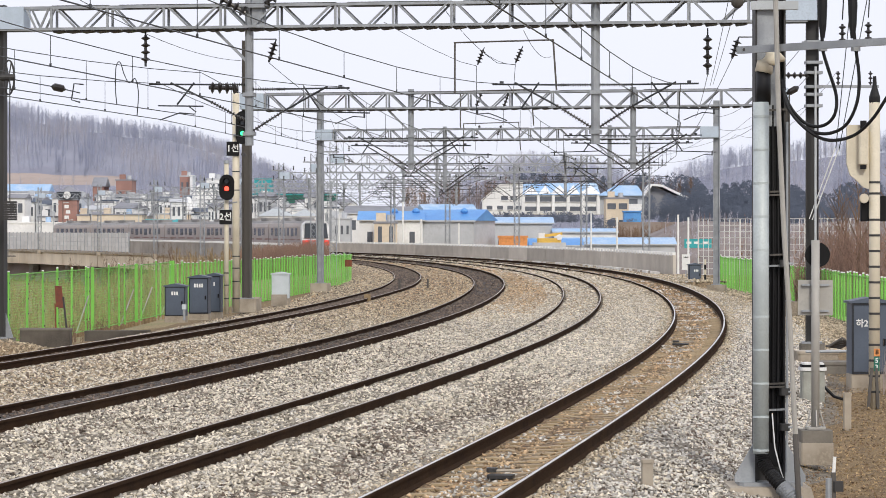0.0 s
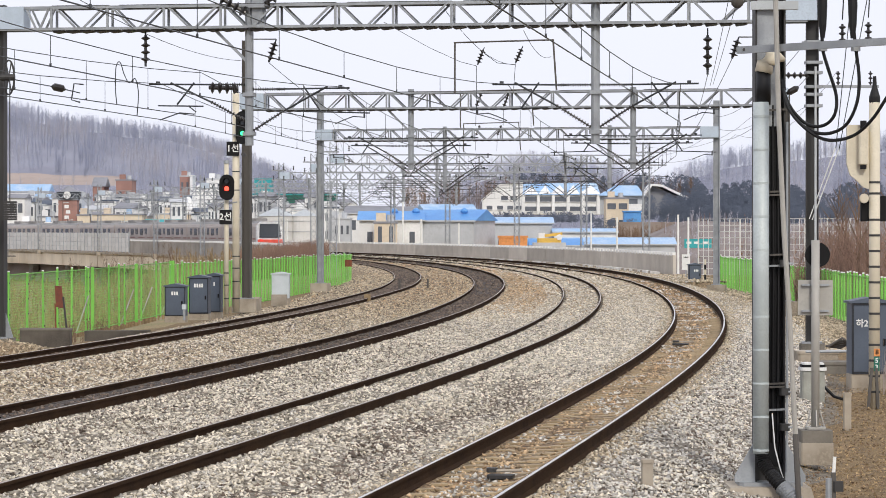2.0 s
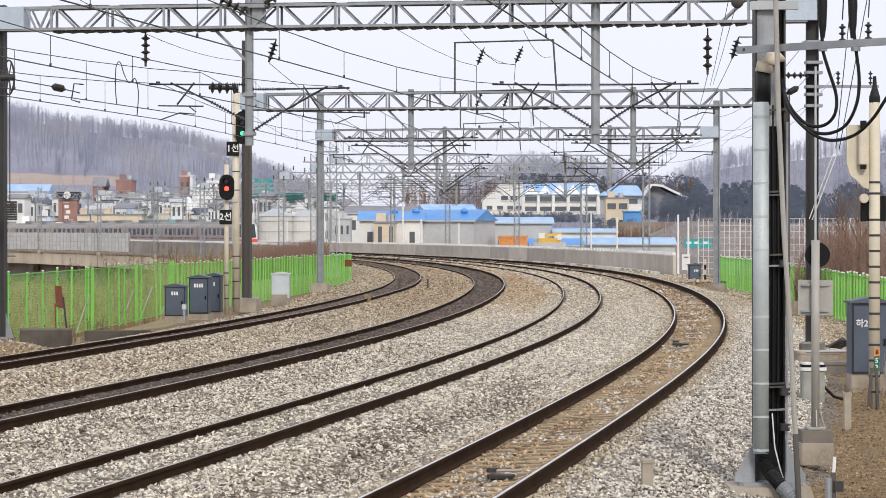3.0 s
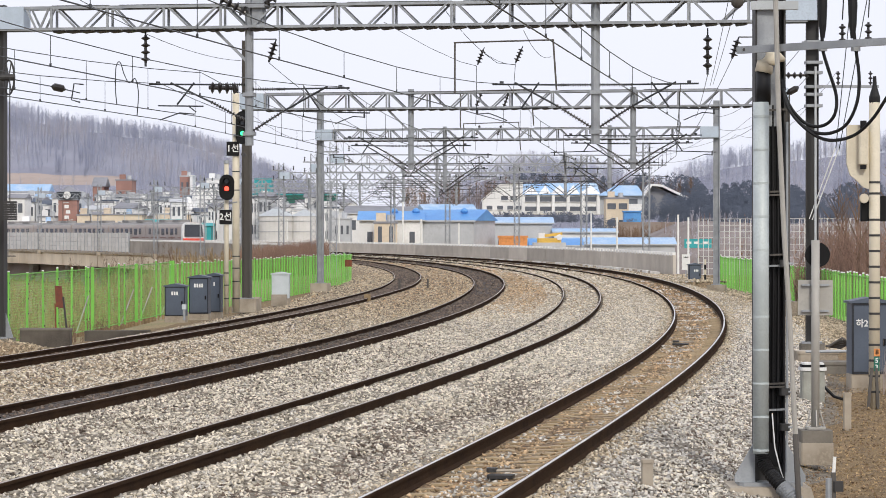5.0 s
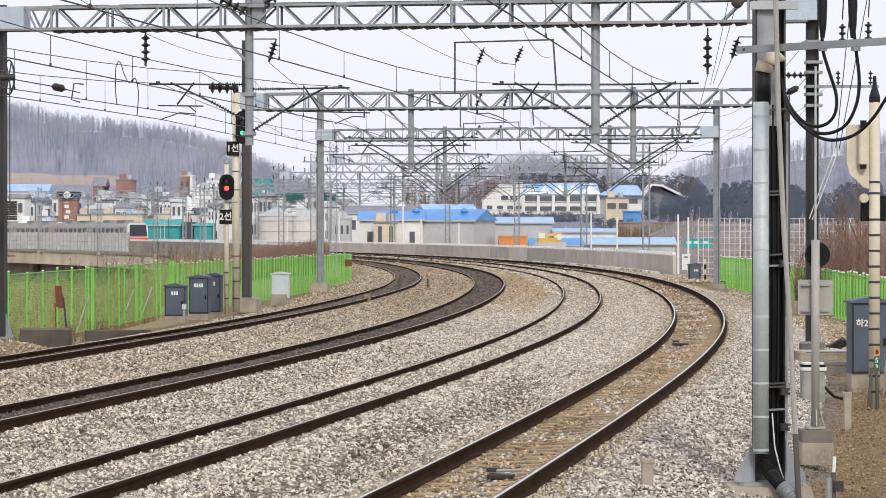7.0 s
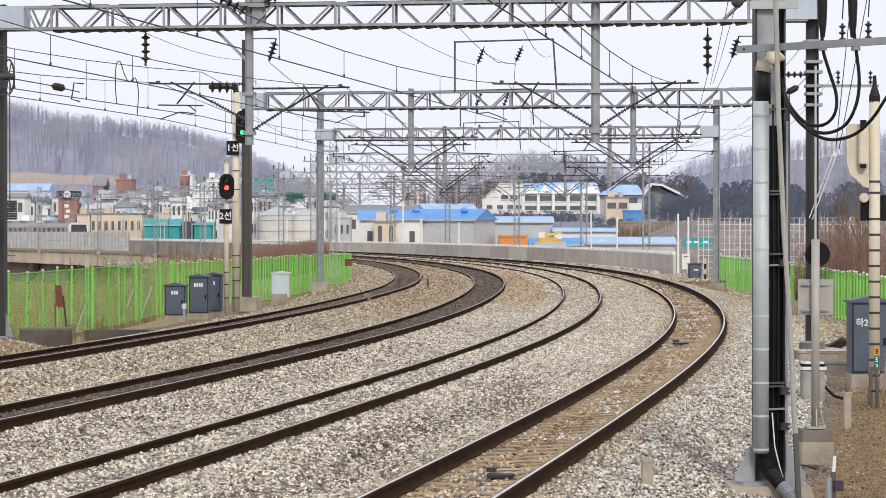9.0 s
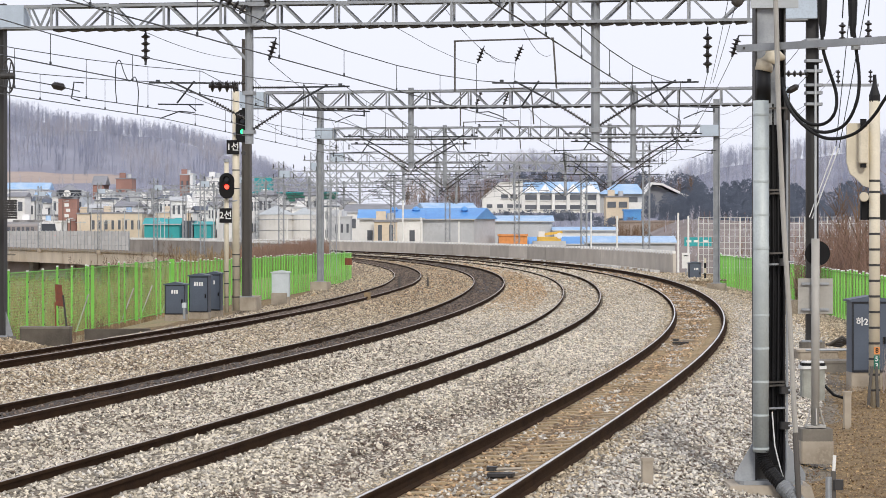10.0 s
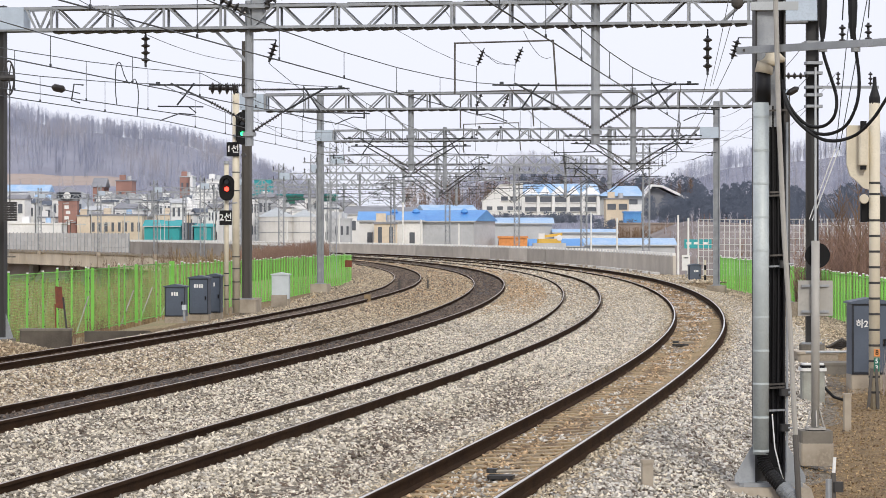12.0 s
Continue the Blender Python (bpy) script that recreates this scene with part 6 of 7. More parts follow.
# ---------------------------------------------------------------- viaduct and barriers
def make_viaduct():
    parapet(164, 560, 4.6, -0.25, 1.1, 9.0, "grey precast concrete parapet wall beside the outer track", M_CONC_WALL)
    parapet(232, 352, -16.5, -0.25, 1.3, 4.0, "rain-stained brown-grey concrete parapet on the viaduct edge", M_PARAPET_OLD)
    d = thing("viaduct_deck", pose(0, 0, 0), "beige concrete viaduct girder with dark joints", "viaduct", kind="structure")
    s = 250.0
    while s < 560:
        a, b = along(s + 0.15, -16.3), along(s + 19.8, -16.3)
        part("girder", Build().bar((a[0], a[1], -1.4), (b[0], b[1], -1.4), 0.7, 1.8), M_GIRDER, d)
        part("deck_edge", Build().bar((a[0], a[1], -0.38), (b[0], b[1], -0.38), 1.1, 0.24), M_CONC, d)
        p = along(s, -15.5)
        part("pier", Build().box((p[0], p[1], -3.4), (1.4, 1.4, 3.2), p[3], bev=0.3), M_CONC_DARK, d)
        s += 20
    part("slab", Build().sweep([(-16.4, -0.55), (5.0, -0.55), (5.0, -1.0), (-16.4, -1.0)], [along(q) for q in range(215, 560, 6)]), M_CONC, d)
    tagged(part("earth_bank", Build().sweep([(-16.0, -4.9), (-13.2, -1.02), (-11.5, -1.02), (-11.5, -4.9)], [along(q) for q in range(252, 560, 6)]), M_BANK), "bare earth bank under the viaduct deck", "earth bank", kind="structure")
    w = thing("noise_wall", pose(0, 0, 0), "pale grey ribbed noise barrier with steel posts", "noise barrier", kind="structure")
    s = 351.0
    while s < 432:
        a, b = along(s + 0.06, -16.75), along(s + 2.0 - 0.06, -16.75)
        for i in range(4):
            part("panel", Build().bar((a[0], a[1], 0.15 + 0.62 * i), (b[0], b[1], 0.15 + 0.62 * i), 0.12, 0.6), M_NOISE, w)
        part("post", Build().bar((a[0], a[1], -0.25), (a[0], a[1], 2.4), 0.16), M_GALV, w)
        s += 2.0
    f = thing("handrail", pose(0, 0, 0), "grey steel handrail on the viaduct walkway", "handrail")
    for z in (-0.1, 0.5):
        part("rail", Build().tube([along(q, -19.0, z)[:3] for q in range(412, 436, 4)], 0.05, 5), M_GALV, f)
    for q in range(412, 435, 3):
        p = along(q, -19.0)
        part("post", Build().tube([(p[0], p[1], -1.2), (p[0], p[1], 0.5)], 0.05, 5), M_GALV, f)
    part("walkway", Build().sweep([(-0.6, -1.3), (0.6, -1.3), (0.6, -1.1), (-0.6, -1.1)], [along(q, -19.0) for q in range(410, 436, 5)]), M_CONC_DARK, f)
    c = thing("cable_trough", pose(0, 0, 0), "row of pale concrete cable trough lids beside the parapet", "cable trough")
    rng = random.Random(4)
    for i in range(150):
        p = along(166 + i * 1.4, 3.7 + rng.uniform(-0.05, 0.05))
        part("lid", Build().box((p[0], p[1], -0.08), (0.4, 0.8, 0.18), p[3] + rng.uniform(-0.05, 0.05), bev=0.03), M_NOISE if rng.random() < 0.45 else M_CONC, c)
    # clear noise screen beyond the outer fence
    n = thing("noise_screen", pose(0, 0, 0), "clear panel noise screen in a pale steel grid", "noise barrier", kind="structure")
    x0, x1, Y, z0, z1 = 23.54, 37.26, 250.0, -2.0, 3.71
    cols = 32
    for i in range(cols + 1):
        f_ = i / cols
        part("upright", Build().bar((x0 + (x1 - x0) * f_, Y - 15 * f_, z0), (x0 + (x1 - x0) * f_, Y - 15 * f_, z1), 0.12 if i % 4 == 0 else 0.05), M_NOISE, n)
    for j in range(11):
        zz = z0 + (z1 - z0) * j / 10
        part("transom", Build().bar((x0, Y, zz), (x1, Y - 15, zz), 0.05), M_NOISE, n)


# ---------------------------------------------------------------- buildings
def building(name, x, y, w, d, base, top, wall, roof, label, rise=0.0, rz=0.0, floors=0, cols=0, along_x=True, ww=0.4, wh=0.36, group="town buildings"):
    """Building with wall slab, gabled or flat roof and window pieces on the front."""
    t = thing(name, pose(x, y, base, rz=rz), label, "building", group)
    h = top - base
    part("wall", Build().box((0, 0, h / 2), (w, d, h)), wall, t)
    o = 0.35
    if rise:
        if along_x:
            v = [(-w / 2 - o, -d / 2 - o, h - 0.05), (w / 2 + o, -d / 2 - o, h - 0.05), (w / 2 + o, d / 2 + o, h - 0.05), (-w / 2 - o, d / 2 + o, h - 0.05), (-w / 2 - o, 0, h + rise), (w / 2 + o, 0, h + rise)]
            f = [(0, 1, 5, 4), (2, 3, 4, 5), (1, 2, 5), (3, 0, 4), (3, 2, 1, 0)]
        else:
            v = [(-w / 2 - o, -d / 2 - o, h - 0.05), (w / 2 + o, -d / 2 - o, h - 0.05), (w / 2 + o, d / 2 + o, h - 0.05), (-w / 2 - o, d / 2 + o, h - 0.05), (0, -d / 2 - o, h + rise), (0, d / 2 + o, h + rise)]
            f = [(0, 1, 4), (2, 3, 5), (1, 2, 5, 4), (3, 0, 4, 5), (3, 2, 1, 0)]
        part("roof", Build().add(v, f), roof, t)
    else:
        part("roof", Build().box((0, 0, h + 0.15), (w + 0.3, d + 0.3, 0.3)), roof, t)
    if rise and w > 6:
        part("gutter", Build().bar((-w / 2 - o, -d / 2 - o, h - 0.12), (w / 2 + o, -d / 2 - o, h - 0.12), 0.18, 0.2), M_WALL_GREY, t)
    if not rise and w > 2.5 and wall in (M_WALL_WHITE, M_WALL_CREAM, M_WALL_BRICK, M_WALL_GREY) and roof not in (M_ROOF_BLUE, M_ROOF_LTBLUE):
        part("roof_tank", Build().tube([(w * 0.2, 0, h + 0.3), (w * 0.2, 0, h + 1.3)], 0.55, 10), M_WALL_GREY if w < 8 else M_ROOF_LTBLUE, t)
        part("stair_head", Build().box((-w * 0.22, 0.3, h + 0.9), (1.4, 1.6, 1.3)), wall, t)
    if floors:
        fh, cw = h / floors, w / cols
        win = Build().box((0, 0, 0), (cw * ww, 0.12, fh * wh)).mesh("window", [M_WINDOW])
        for i in range(floors):
            for j in range(cols):
                ob = new("window", win)
                ob.parent = t
                ob.matrix_basis = Matrix.Translation((-w / 2 + cw * (j + 0.5), -d / 2 - 0.02, fh * (i + 0.55)))
    return t


def silo(x, y, r, base, top, label="grey steel silo with a conical roof"):
    t = thing("silo", pose(x, y, base), label, "silo", "silos")
    h = top - base
    part("shell", Build().tube([(0, 0, 0), (0, 0, h)], r, 24), M_NOISE, t)
    part("cone_roof", Build().tube([(0, 0, h), (0, 0, h + r * 0.5)], r * 1.04, 24, r2=0.15), M_GALV_LIGHT, t)
    for i in range(5):
        part("hoop", Build().tube([(0, 0, h * (i + 0.5) / 5), (0, 0, h * (i + 0.5) / 5 + 0.12)], r * 1.02, 24), M_GALV, t)
    return t


def prism(ring, y0, y1):
    """Upright outline of (x, z) points given a depth from y0 to y1."""
    n = len(ring)
    return Build().add([(x, y, z) for y in (y0, y1) for x, z in ring],
                       [tuple(range(n)), tuple(range(n, 2 * n))[::-1]] + [(i, n + i, n + (i + 1) % n, (i + 1) % n) for i in range(n)])


def window_row(t, xs, w, z, h, y):
    for x in xs:
        pane = part("window", Build().box((x, y, z), (w, 0.16, h)), M_WINDOW, t)
        part("sill", Build().box((x, y - 0.1, z - h / 2 - 0.08), (w + 0.2, 0.3, 0.14)), M_WALL_WHITE, pane)


def hillside_hall(z0):
    """White hall: a lean-to wing, a long bay front under a steep patterned roof, a hipped wing and a pale end roof."""
    t = thing("assembly_hall", pose(9.0, 618, z0), "white two-storey hillside hall with blue patterned roof", "building", "hillside halls")
    part("wing_wall", prism([(0, 0), (0, 3.1), (4.1, 6.6), (9.2, 7.0), (9.2, 0)], 0, 10), M_WALL_WHITE, t, "white wing with a raking gable")
    part("wing_coping", prism([(-0.25, 3.1), (-0.25, 3.35), (4.0, 7.0), (9.3, 7.35), (9.3, 7.05), (4.1, 6.65)], -0.25, 10.2), M_NOISE, t)
    window_row(t, (5.0, 7.1), 1.5, 3.75, 0.95, -0.03)
    window_row(t, (1.6, 4.0, 6.3, 8.2), 1.3, 1.55, 0.85, -0.03)
    part("main_wall", Build().box((17.9, 6, 2.3), (17.4, 12, 4.6)), M_WALL_WHITE, t)
    part("main_roof", Build().add([(9.0, -0.6, 4.5), (26.9, -0.6, 4.5), (26.3, 5, 7.2), (9.2, 5, 7.2), (26.9, 12.5, 4.5), (9.0, 12.5, 4.5)],
         [(0, 1, 2, 3), (3, 2, 4, 5), (1, 4, 2), (5, 0, 3), (5, 4, 1, 0)]), M_ROOF_LTBLUE, t, "light blue steep metal roof")
    for x, w in ((11.0, 1.7), (14.2, 1.4), (17.4, 2.0), (20.6, 1.5), (24.4, 2.4)):
        part("roof_panel", Build().add([(x - w, -0.35, 4.68), (x + w, -0.35, 4.68), (x + 0.2 * w, 4.0, 6.78), (x - w, -0.2, 4.6), (x + w, -0.2, 4.6), (x + 0.2 * w, 4.1, 6.7)],
             [(0, 1, 2), (5, 4, 3), (0, 3, 4, 1), (1, 4, 5, 2), (2, 5, 3, 0)]), M_WALL_WHITE, t, "white triangular roof panel")
    for x in (9.3, 12.7, 16.1, 19.5, 22.9, 26.4):
        part("pilaster", Build().box((x, -0.2, 2.35), (0.7, 0.5, 4.7)), M_WALL_WHITE, t)
    for x in (11.0, 14.4, 17.8, 21.2, 24.6):
        window_row(t, (x,), 2.6, 3.5, 1.15, -0.03)
        window_row(t, (x,), 2.6, 1.3, 1.0, -0.03)
    part("wing_wall", Build().box((31.6, 6, 2.2), (9.6, 11, 4.4)), M_WALL_GREY, t, "grey wing wall")
    part("hipped_roof", Build().add([(26.5, -0.8, 4.3), (36.9, -0.8, 4.3), (36.9, 12, 4.3), (26.5, 12, 4.3), (30.6, 5, 6.7), (35.6, 5, 6.7)],
         [(0, 1, 5, 4), (1, 2, 5), (2, 3, 4, 5), (3, 0, 4), (3, 2, 1, 0)]), M_ROOF_LTBLUE, t, "light blue hipped roof")
    window_row(t, (28.6, 31.4, 34.4), 1.9, 2.9, 1.3, 0.48)
    part("white_bay", Build().box((33.9, -0.4, 1.2), (5.4, 1.6, 2.4)), M_WALL_WHITE, t)
    part("end_wall", prism([(36.8, 0), (36.8, 4.4), (38.6, 6.6), (46.0, 3.6), (46.0, 0)], 2, 12), M_ROOF_DARK, t)
    part("end_roof", prism([(36.5, 4.4), (38.6, 7.0), (41.0, 6.8), (47.0, 3.9), (46.8, 3.4), (40.9, 6.3), (38.7, 6.5), (36.9, 4.2)], 0, 12.5), M_WALL_WHITE, t, "pale sloping end roof")


def make_town():
    g = -4.6
    # blue-roofed warehouses
    building("warehouse", -7.51, 398, 9.15, 12, g, 4.19, M_WALL_WHITE, M_ROOF_BLUE, "pale warehouse with a bright blue metal roof", 1.3, 0, 1, 3, ww=0.25, wh=0.5, group="warehouses")
    building("warehouse", 1.47, 400, 9.64, 13, g, 4.11, M_WALL_GREY, M_ROOF_BLUE, "grey clad warehouse with a bright blue metal roof", 1.6, -15, group="warehouses")
    t = building("porch", -8.16, 388, 3.2, 5, g, 3.60, M_WALL_CREAM, M_ROOF_DARK, "brown porch block with dark doorway", 0, 0, 1, 2, ww=0.35, wh=0.8, group="warehouses")
    for px_ in (-7.16, -3.95, 3.13):
        v = thing("roof_vent", pose(px_, 397, 5.11), "blue round turbine vent on a metal roof", "roof vent", "roof vents")
        part("neck", Build().tube([(0, 0, -0.8), (0, 0, 0.1)], 0.3, 10), M_ROOF_BLUE, v)
        part("dome", Build().tube([(0, 0, 0.1), (0, 0, 0.3), (0, 0, 0.6), (0, 0, 0.8)], [0.45, 0.6, 0.45, 0.1], 12), M_ROOF_BLUE, v)
    building("warehouse", 12.92, 445, 9.62, 10, g, 3.91, M_WALL_GREY, M_ROOF_LTBLUE, "long grey shed with a light blue roof", 0.9, 0, 1, 4, ww=0.3, wh=0.2, group="warehouses")
    building("shed", 27.21, 425, 17.50, 9, g, 0.53, M_WALL_GREY, M_ROOF_LTBLUE, "long low shed with light blue roofing", 1.0, 0, group="sheds")
    building("shed", 17.17, 414, 7.69, 7, g, 0.41, M_WALL_GREY, M_ROOF_BLUE, "low shed with blue tarpaulin roof", 1.0, 0, group="sheds")
    building("container", 10.33, 402, 4.17, 3, g, 1.55, M_ORANGE, M_ORANGE, "bright orange steel container stack", 0, 0, group="containers")
    building("container", 5.81, 404, 2.2, 3, g, 2.47, M_ROOF_LTBLUE, M_ROOF_LTBLUE, "light blue steel container", 0, 0, group="containers")
    building("shed", 22.93, 440, 10, 6, g, 2.45, M_WALL_WHITE, M_ROOF_LTBLUE, "white low shed with pale roof", 0.5, 0, group="sheds")
    t = thing("mobile_crane", pose(16.0, 409, -4.6), "yellow mobile crane parked among the sheds", "crane")
    part("chassis", Build().box((0, 0, 5.7), (3.6, 2.2, 0.7), bev=0.2), M_YELLOW, t)
    part("boom", Build().bar((-1.6, 0, 6.3), (2.0, 0, 6.75), 0.5, 0.4), M_YELLOW, t, "yellow telescopic boom")
    part("cab", Build().box((-1.2, -0.3, 6.4), (1.0, 1.2, 0.9), bev=0.1), M_WALL_WHITE, t)
    part("drum", Build().tube([(1.5, -1.2, 6.2), (1.5, -1.0, 6.2)], 0.45, 14), M_WALL_WHITE, t)
    part("trailer", Build().box((0, 0, 2.7), (5.0, 2.3, 5.4), bev=0.1), M_WALL_GREY, t, "grey stacked crates under the crane")
    # hillside hall in white
    z0 = 6.21
    hillside_hall(z0)
    building("apartment_block", 36.05, 565, 4.67, 8, g, 9.14, M_WALL_CREAM, M_ROOF_DARK, "cream apartment block with dark window bands", 0, 0, 4, 2, ww=0.75, wh=0.35)
    building("container", 38.15, 548, 3.41, 4, 4.08, 6.24, M_ROOF_BLUE, M_ROOF_BLUE, "deep blue steel hut on the slope", 0, 0, group="containers")
    building("house", -9.22, 570, 9, 9, g, 5.64, M_WALL_CREAM, M_ROOF_DARK, "brown house with tiled roof behind the warehouse", 2.0, 0, 2, 5)
    building("house", -15.07, 548, 9, 8, g, 6.09, M_WALL_WHITE, M_ROOF_DARK, "white house with dark tiled roof", 1.5, 0, 2, 3)
    building("shed", 0.65, 530, 10, 8, g, 6.51, M_WALL_WHITE, M_ROOF_LTBLUE, "white shed with a pale blue lean-to roof", 1.2, 12, group="sheds")
    # brick tower and its neighbours
    Y = 560.0
    t = building("brick_tower", -77.23, Y, 3.8, 3.8, g, 8.79, M_WALL_BRICK, M_ROOF_DARK, "red brick tower with white vertical markings", 0, 0)
    for i in range(4):
        part("lettering_bar", Build().box((-0.2 + 0.3 * (i % 2), -1.93, 12.1 - 1.1 * i), (0.9, 0.05, 0.7)), M_WHITE, t)
    part("turret", Build().tube([(0, 0, 13.74), (0, 0, 15.139999999999999)], 2.6, 16), M_GLASS_DARK, t, "dark glazed round turret")
    part("turret_roof", Build().tube([(0, 0, 15.14), (0, 0, 16.3)], 2.1, 16, r2=0.3), M_ROOF_DARK, t)
    part("clock_dial", Build().tube([(0, -2.62, 14.45), (0, -2.72, 14.45)], 0.75, 16), M_WHITE, t, "round white dial")
    town = [
        (148, 555, 24, 382, "render", M_WALL_CREAM, M_ROOF_DARK, "orange-cream flat-roofed town building", 0, 0, 0),
        (205, 555, 92, 381, "render", M_WALL_CREAM, M_ROOF_DARK, "beige flat-roofed commercial building", 0, 2, 8),
        (286, 545, 62, 399, "teal", M_WALL_TEAL, M_WALL_TEAL, "teal clad shed with a gabled roof", 1.2, 0, 0),
        (330, 550, 24, 396, "navy", M_CAB, M_CAB, "dark blue clad metal shed", 0, 0, 0),
        (358, 548, 30, 400, "teal", M_WALL_TEAL, M_WALL_TEAL, "small teal clad metal shed", 0.6, 0, 0),
        (60, 540, 96, 396, "white", M_WALL_WHITE, M_WALL_WHITE, "long low white wall building", 0, 0, 0),
        (45, 700, 80, 338, "blue", M_WALL_WHITE, M_ROOF_LTBLUE, "white factory with a light blue roof", 1.8, 1, 6),
        (90, 660, 60, 352, "white", M_WALL_WHITE, M_ROOF_LTBLUE, "white house row with pale blue roofs", 1.2, 2, 6),
        (174, 640, 20, 330, "brick", M_WALL_BRICK, M_ROOF_DARK, "red brick house with a pointed dark roof", 2.2, 2, 2),
        (219, 640, 28, 320, "brick", M_WALL_BRICK, M_ROOF_DARK, "red brick rooftop block", 0, 2, 2),
        (205, 620, 70, 348, "white", M_WALL_WHITE, M_ROOF_DARK, "white villa with dark windows", 0.6, 2, 6),
        (165, 610, 36, 365, "dark", M_ROOF_DARK, M_ROOF_DARK, "dark slate-roofed house with gable", 1.2, 1, 3),
        (70, 610, 70, 372, "white", M_WALL_WHITE, M_ROOF_DARK, "white low houses with dark windows", 0.8, 2, 7),
        (300, 630, 44, 352, "white", M_WALL_WHITE, M_WALL_GREY, "white flat-roofed house with windows", 0, 2, 5),
        (327, 680, 18, 313, "brick", M_WALL_BRICK, M_WALL_GREY, "brick apartment block with white gable", 0, 4, 2),
        (338, 678, 5, 312, "white", M_WALL_WHITE, M_WALL_WHITE, "tall narrow white stair tower", 0, 0, 0),
        (378, 640, 26, 318, "white", M_WALL_WHITE, M_WALL_GREY, "white apartment block with grey bands", 0, 5, 3),
        (355, 610, 74, 372, "white", M_WALL_WHITE, M_WALL_WHITE, "white flat buildings with small windows", 0, 2, 8),
        (305, 580, 60, 380, "cream", M_WALL_CREAM, M_WALL_GREY, "cream flat-roofed low building", 0, 1, 6),
        (395, 575, 50, 386, "white", M_WALL_WHITE, M_ROOF_DARK, "white house with grey roof", 1.0, 1, 4),
        (540, 545, 46, 372, "white", M_WALL_WHITE, M_WALL_GREY, "white panel factory building", 0, 2, 3),
        (600, 530, 40, 388, "white", M_WALL_GREY, M_WALL_GREY, "pale grey flat factory building", 0, 2, 4),
        (465, 690, 30, 318, "teal", M_WALL_TEAL, M_WALL_TEAL, "teal rooftop water tank block", 0, 0, 0),
        (520, 680, 150, 345, "green", M_GREENSIGN, M_WALL_TEAL, "green steel-framed factory roof structure", 0, 1, 12),
        (520, 640, 110, 362, "grey", M_WALL_WHITE, M_ROOF_DARK, "white factory block with dark windows", 0, 2, 8),
        (1150, 520, 110, 396, "earth", M_BANK, M_BANK, "brown retaining bank below the wooded hill", 0, 0, 0),
    ]
    for px_, Y, w, top, kind, wall, roof, lab, rise, fl, co in town:
        building("town_building" if "house" not in lab else "house", (px_ - 784) / 4800 * Y, Y + 5, w / 4800 * Y, 9, g, EYE_Z + (407 - top) / 4800 * Y, wall, roof, lab, rise, 0, fl, max(co, 1))
    # crowd of small houses
    rng = random.Random(9)
    walls = [M_WALL_WHITE, M_WALL_WHITE, M_WALL_CREAM, M_WALL_BRICK, M_WALL_GREY, M_WALL_WHITE]
    roofs = [M_ROOF_DARK, M_WALL_GREY, M_ROOF_LTBLUE, M_WALL_GREY, M_ROOF_DARK, M_CAB]
    names = ["white", "pale white", "cream", "red brick", "grey", "plain white"]
    tone = [0, 1, 2, 4, 5, 0, 1, 4, 5, 0]
    for i in range(130):
        Y = rng.uniform(565, 690)
        px_ = rng.uniform(14, 400) if i < 100 else rng.uniform(440, 640)
        k = rng.choice(tone)
        building("house", (px_ - 784) / 4800 * Y, Y, rng.uniform(1.8, 4.5), rng.uniform(3, 5), g, EYE_Z + (407 - rng.uniform(348, 388)) / 4800 * Y, walls[k], roofs[k],
                 "small %s town house with %s" % (names[k], "pitched roof" if i % 3 else "flat roof"), (0.9 if i % 3 else 0), rng.uniform(-20, 20), 3, rng.choice((2, 3)), ww=0.5, wh=0.42)
    # slim poles and lamps among the houses
    for i in range(46):
        Y = rng.uniform(480, 560)
        t = thing("street_pole", pose((rng.uniform(20, 620) - 784) / 4800 * Y, Y, g), "slim pale street pole among houses", "pole", "street poles")
        h = rng.uniform(8.5, 13.5)
        part("pole", Build().tube([(0, 0, 0), (0, 0, h)], 0.12, 6, r2=0.07), M_GALV_LIGHT if i % 3 else M_STEEL_BROWN, t)
        part("arm", Build().tube([(-0.9 if i % 2 else 0, 0, h - 0.3), (0.9, 0, h - 0.3)], 0.06, 5), M_GALV_LIGHT, t)
        part("lamp_head" if i % 2 == 0 else "insulator", Build().box((0.9, 0, h - 0.25), (0.5, 0.25, 0.18), bev=0.03), M_GALV_LIGHT, t)
    # domed white buildings
    for px_, Y, r, base, top in ((354, 630, 1.5, 352, 326), (333, 625, 0.9, 360, 348)):
        t = thing("domed_tower", pose((px_ - 784) / 4800 * Y, Y, g), "white tower with a rounded dome", "tower", "town towers")
        zb, zt = EYE_Z + (407 - base) / 4800 * Y - g, EYE_Z + (407 - top) / 4800 * Y - g
        part("shaft", Build().tube([(0, 0, 0), (0, 0, zb)], r * 1.3, 14), M_WALL_WHITE, t)
        part("dome", Build().tube([(0, 0, zb), (0, 0, zb + (zt - zb) * 0.5), (0, 0, zb + (zt - zb) * 0.85), (0, 0, zt)], [r * 1.3, r, r * 0.6, 0.05], 14), M_WHITE, t)
    for px_, r in ((489, 3.4), (539, 2.6)):
        silo((px_ - 784) / 4800 * 505, 505, r, g, EYE_Z + (407 - 383) / 4800 * 505)
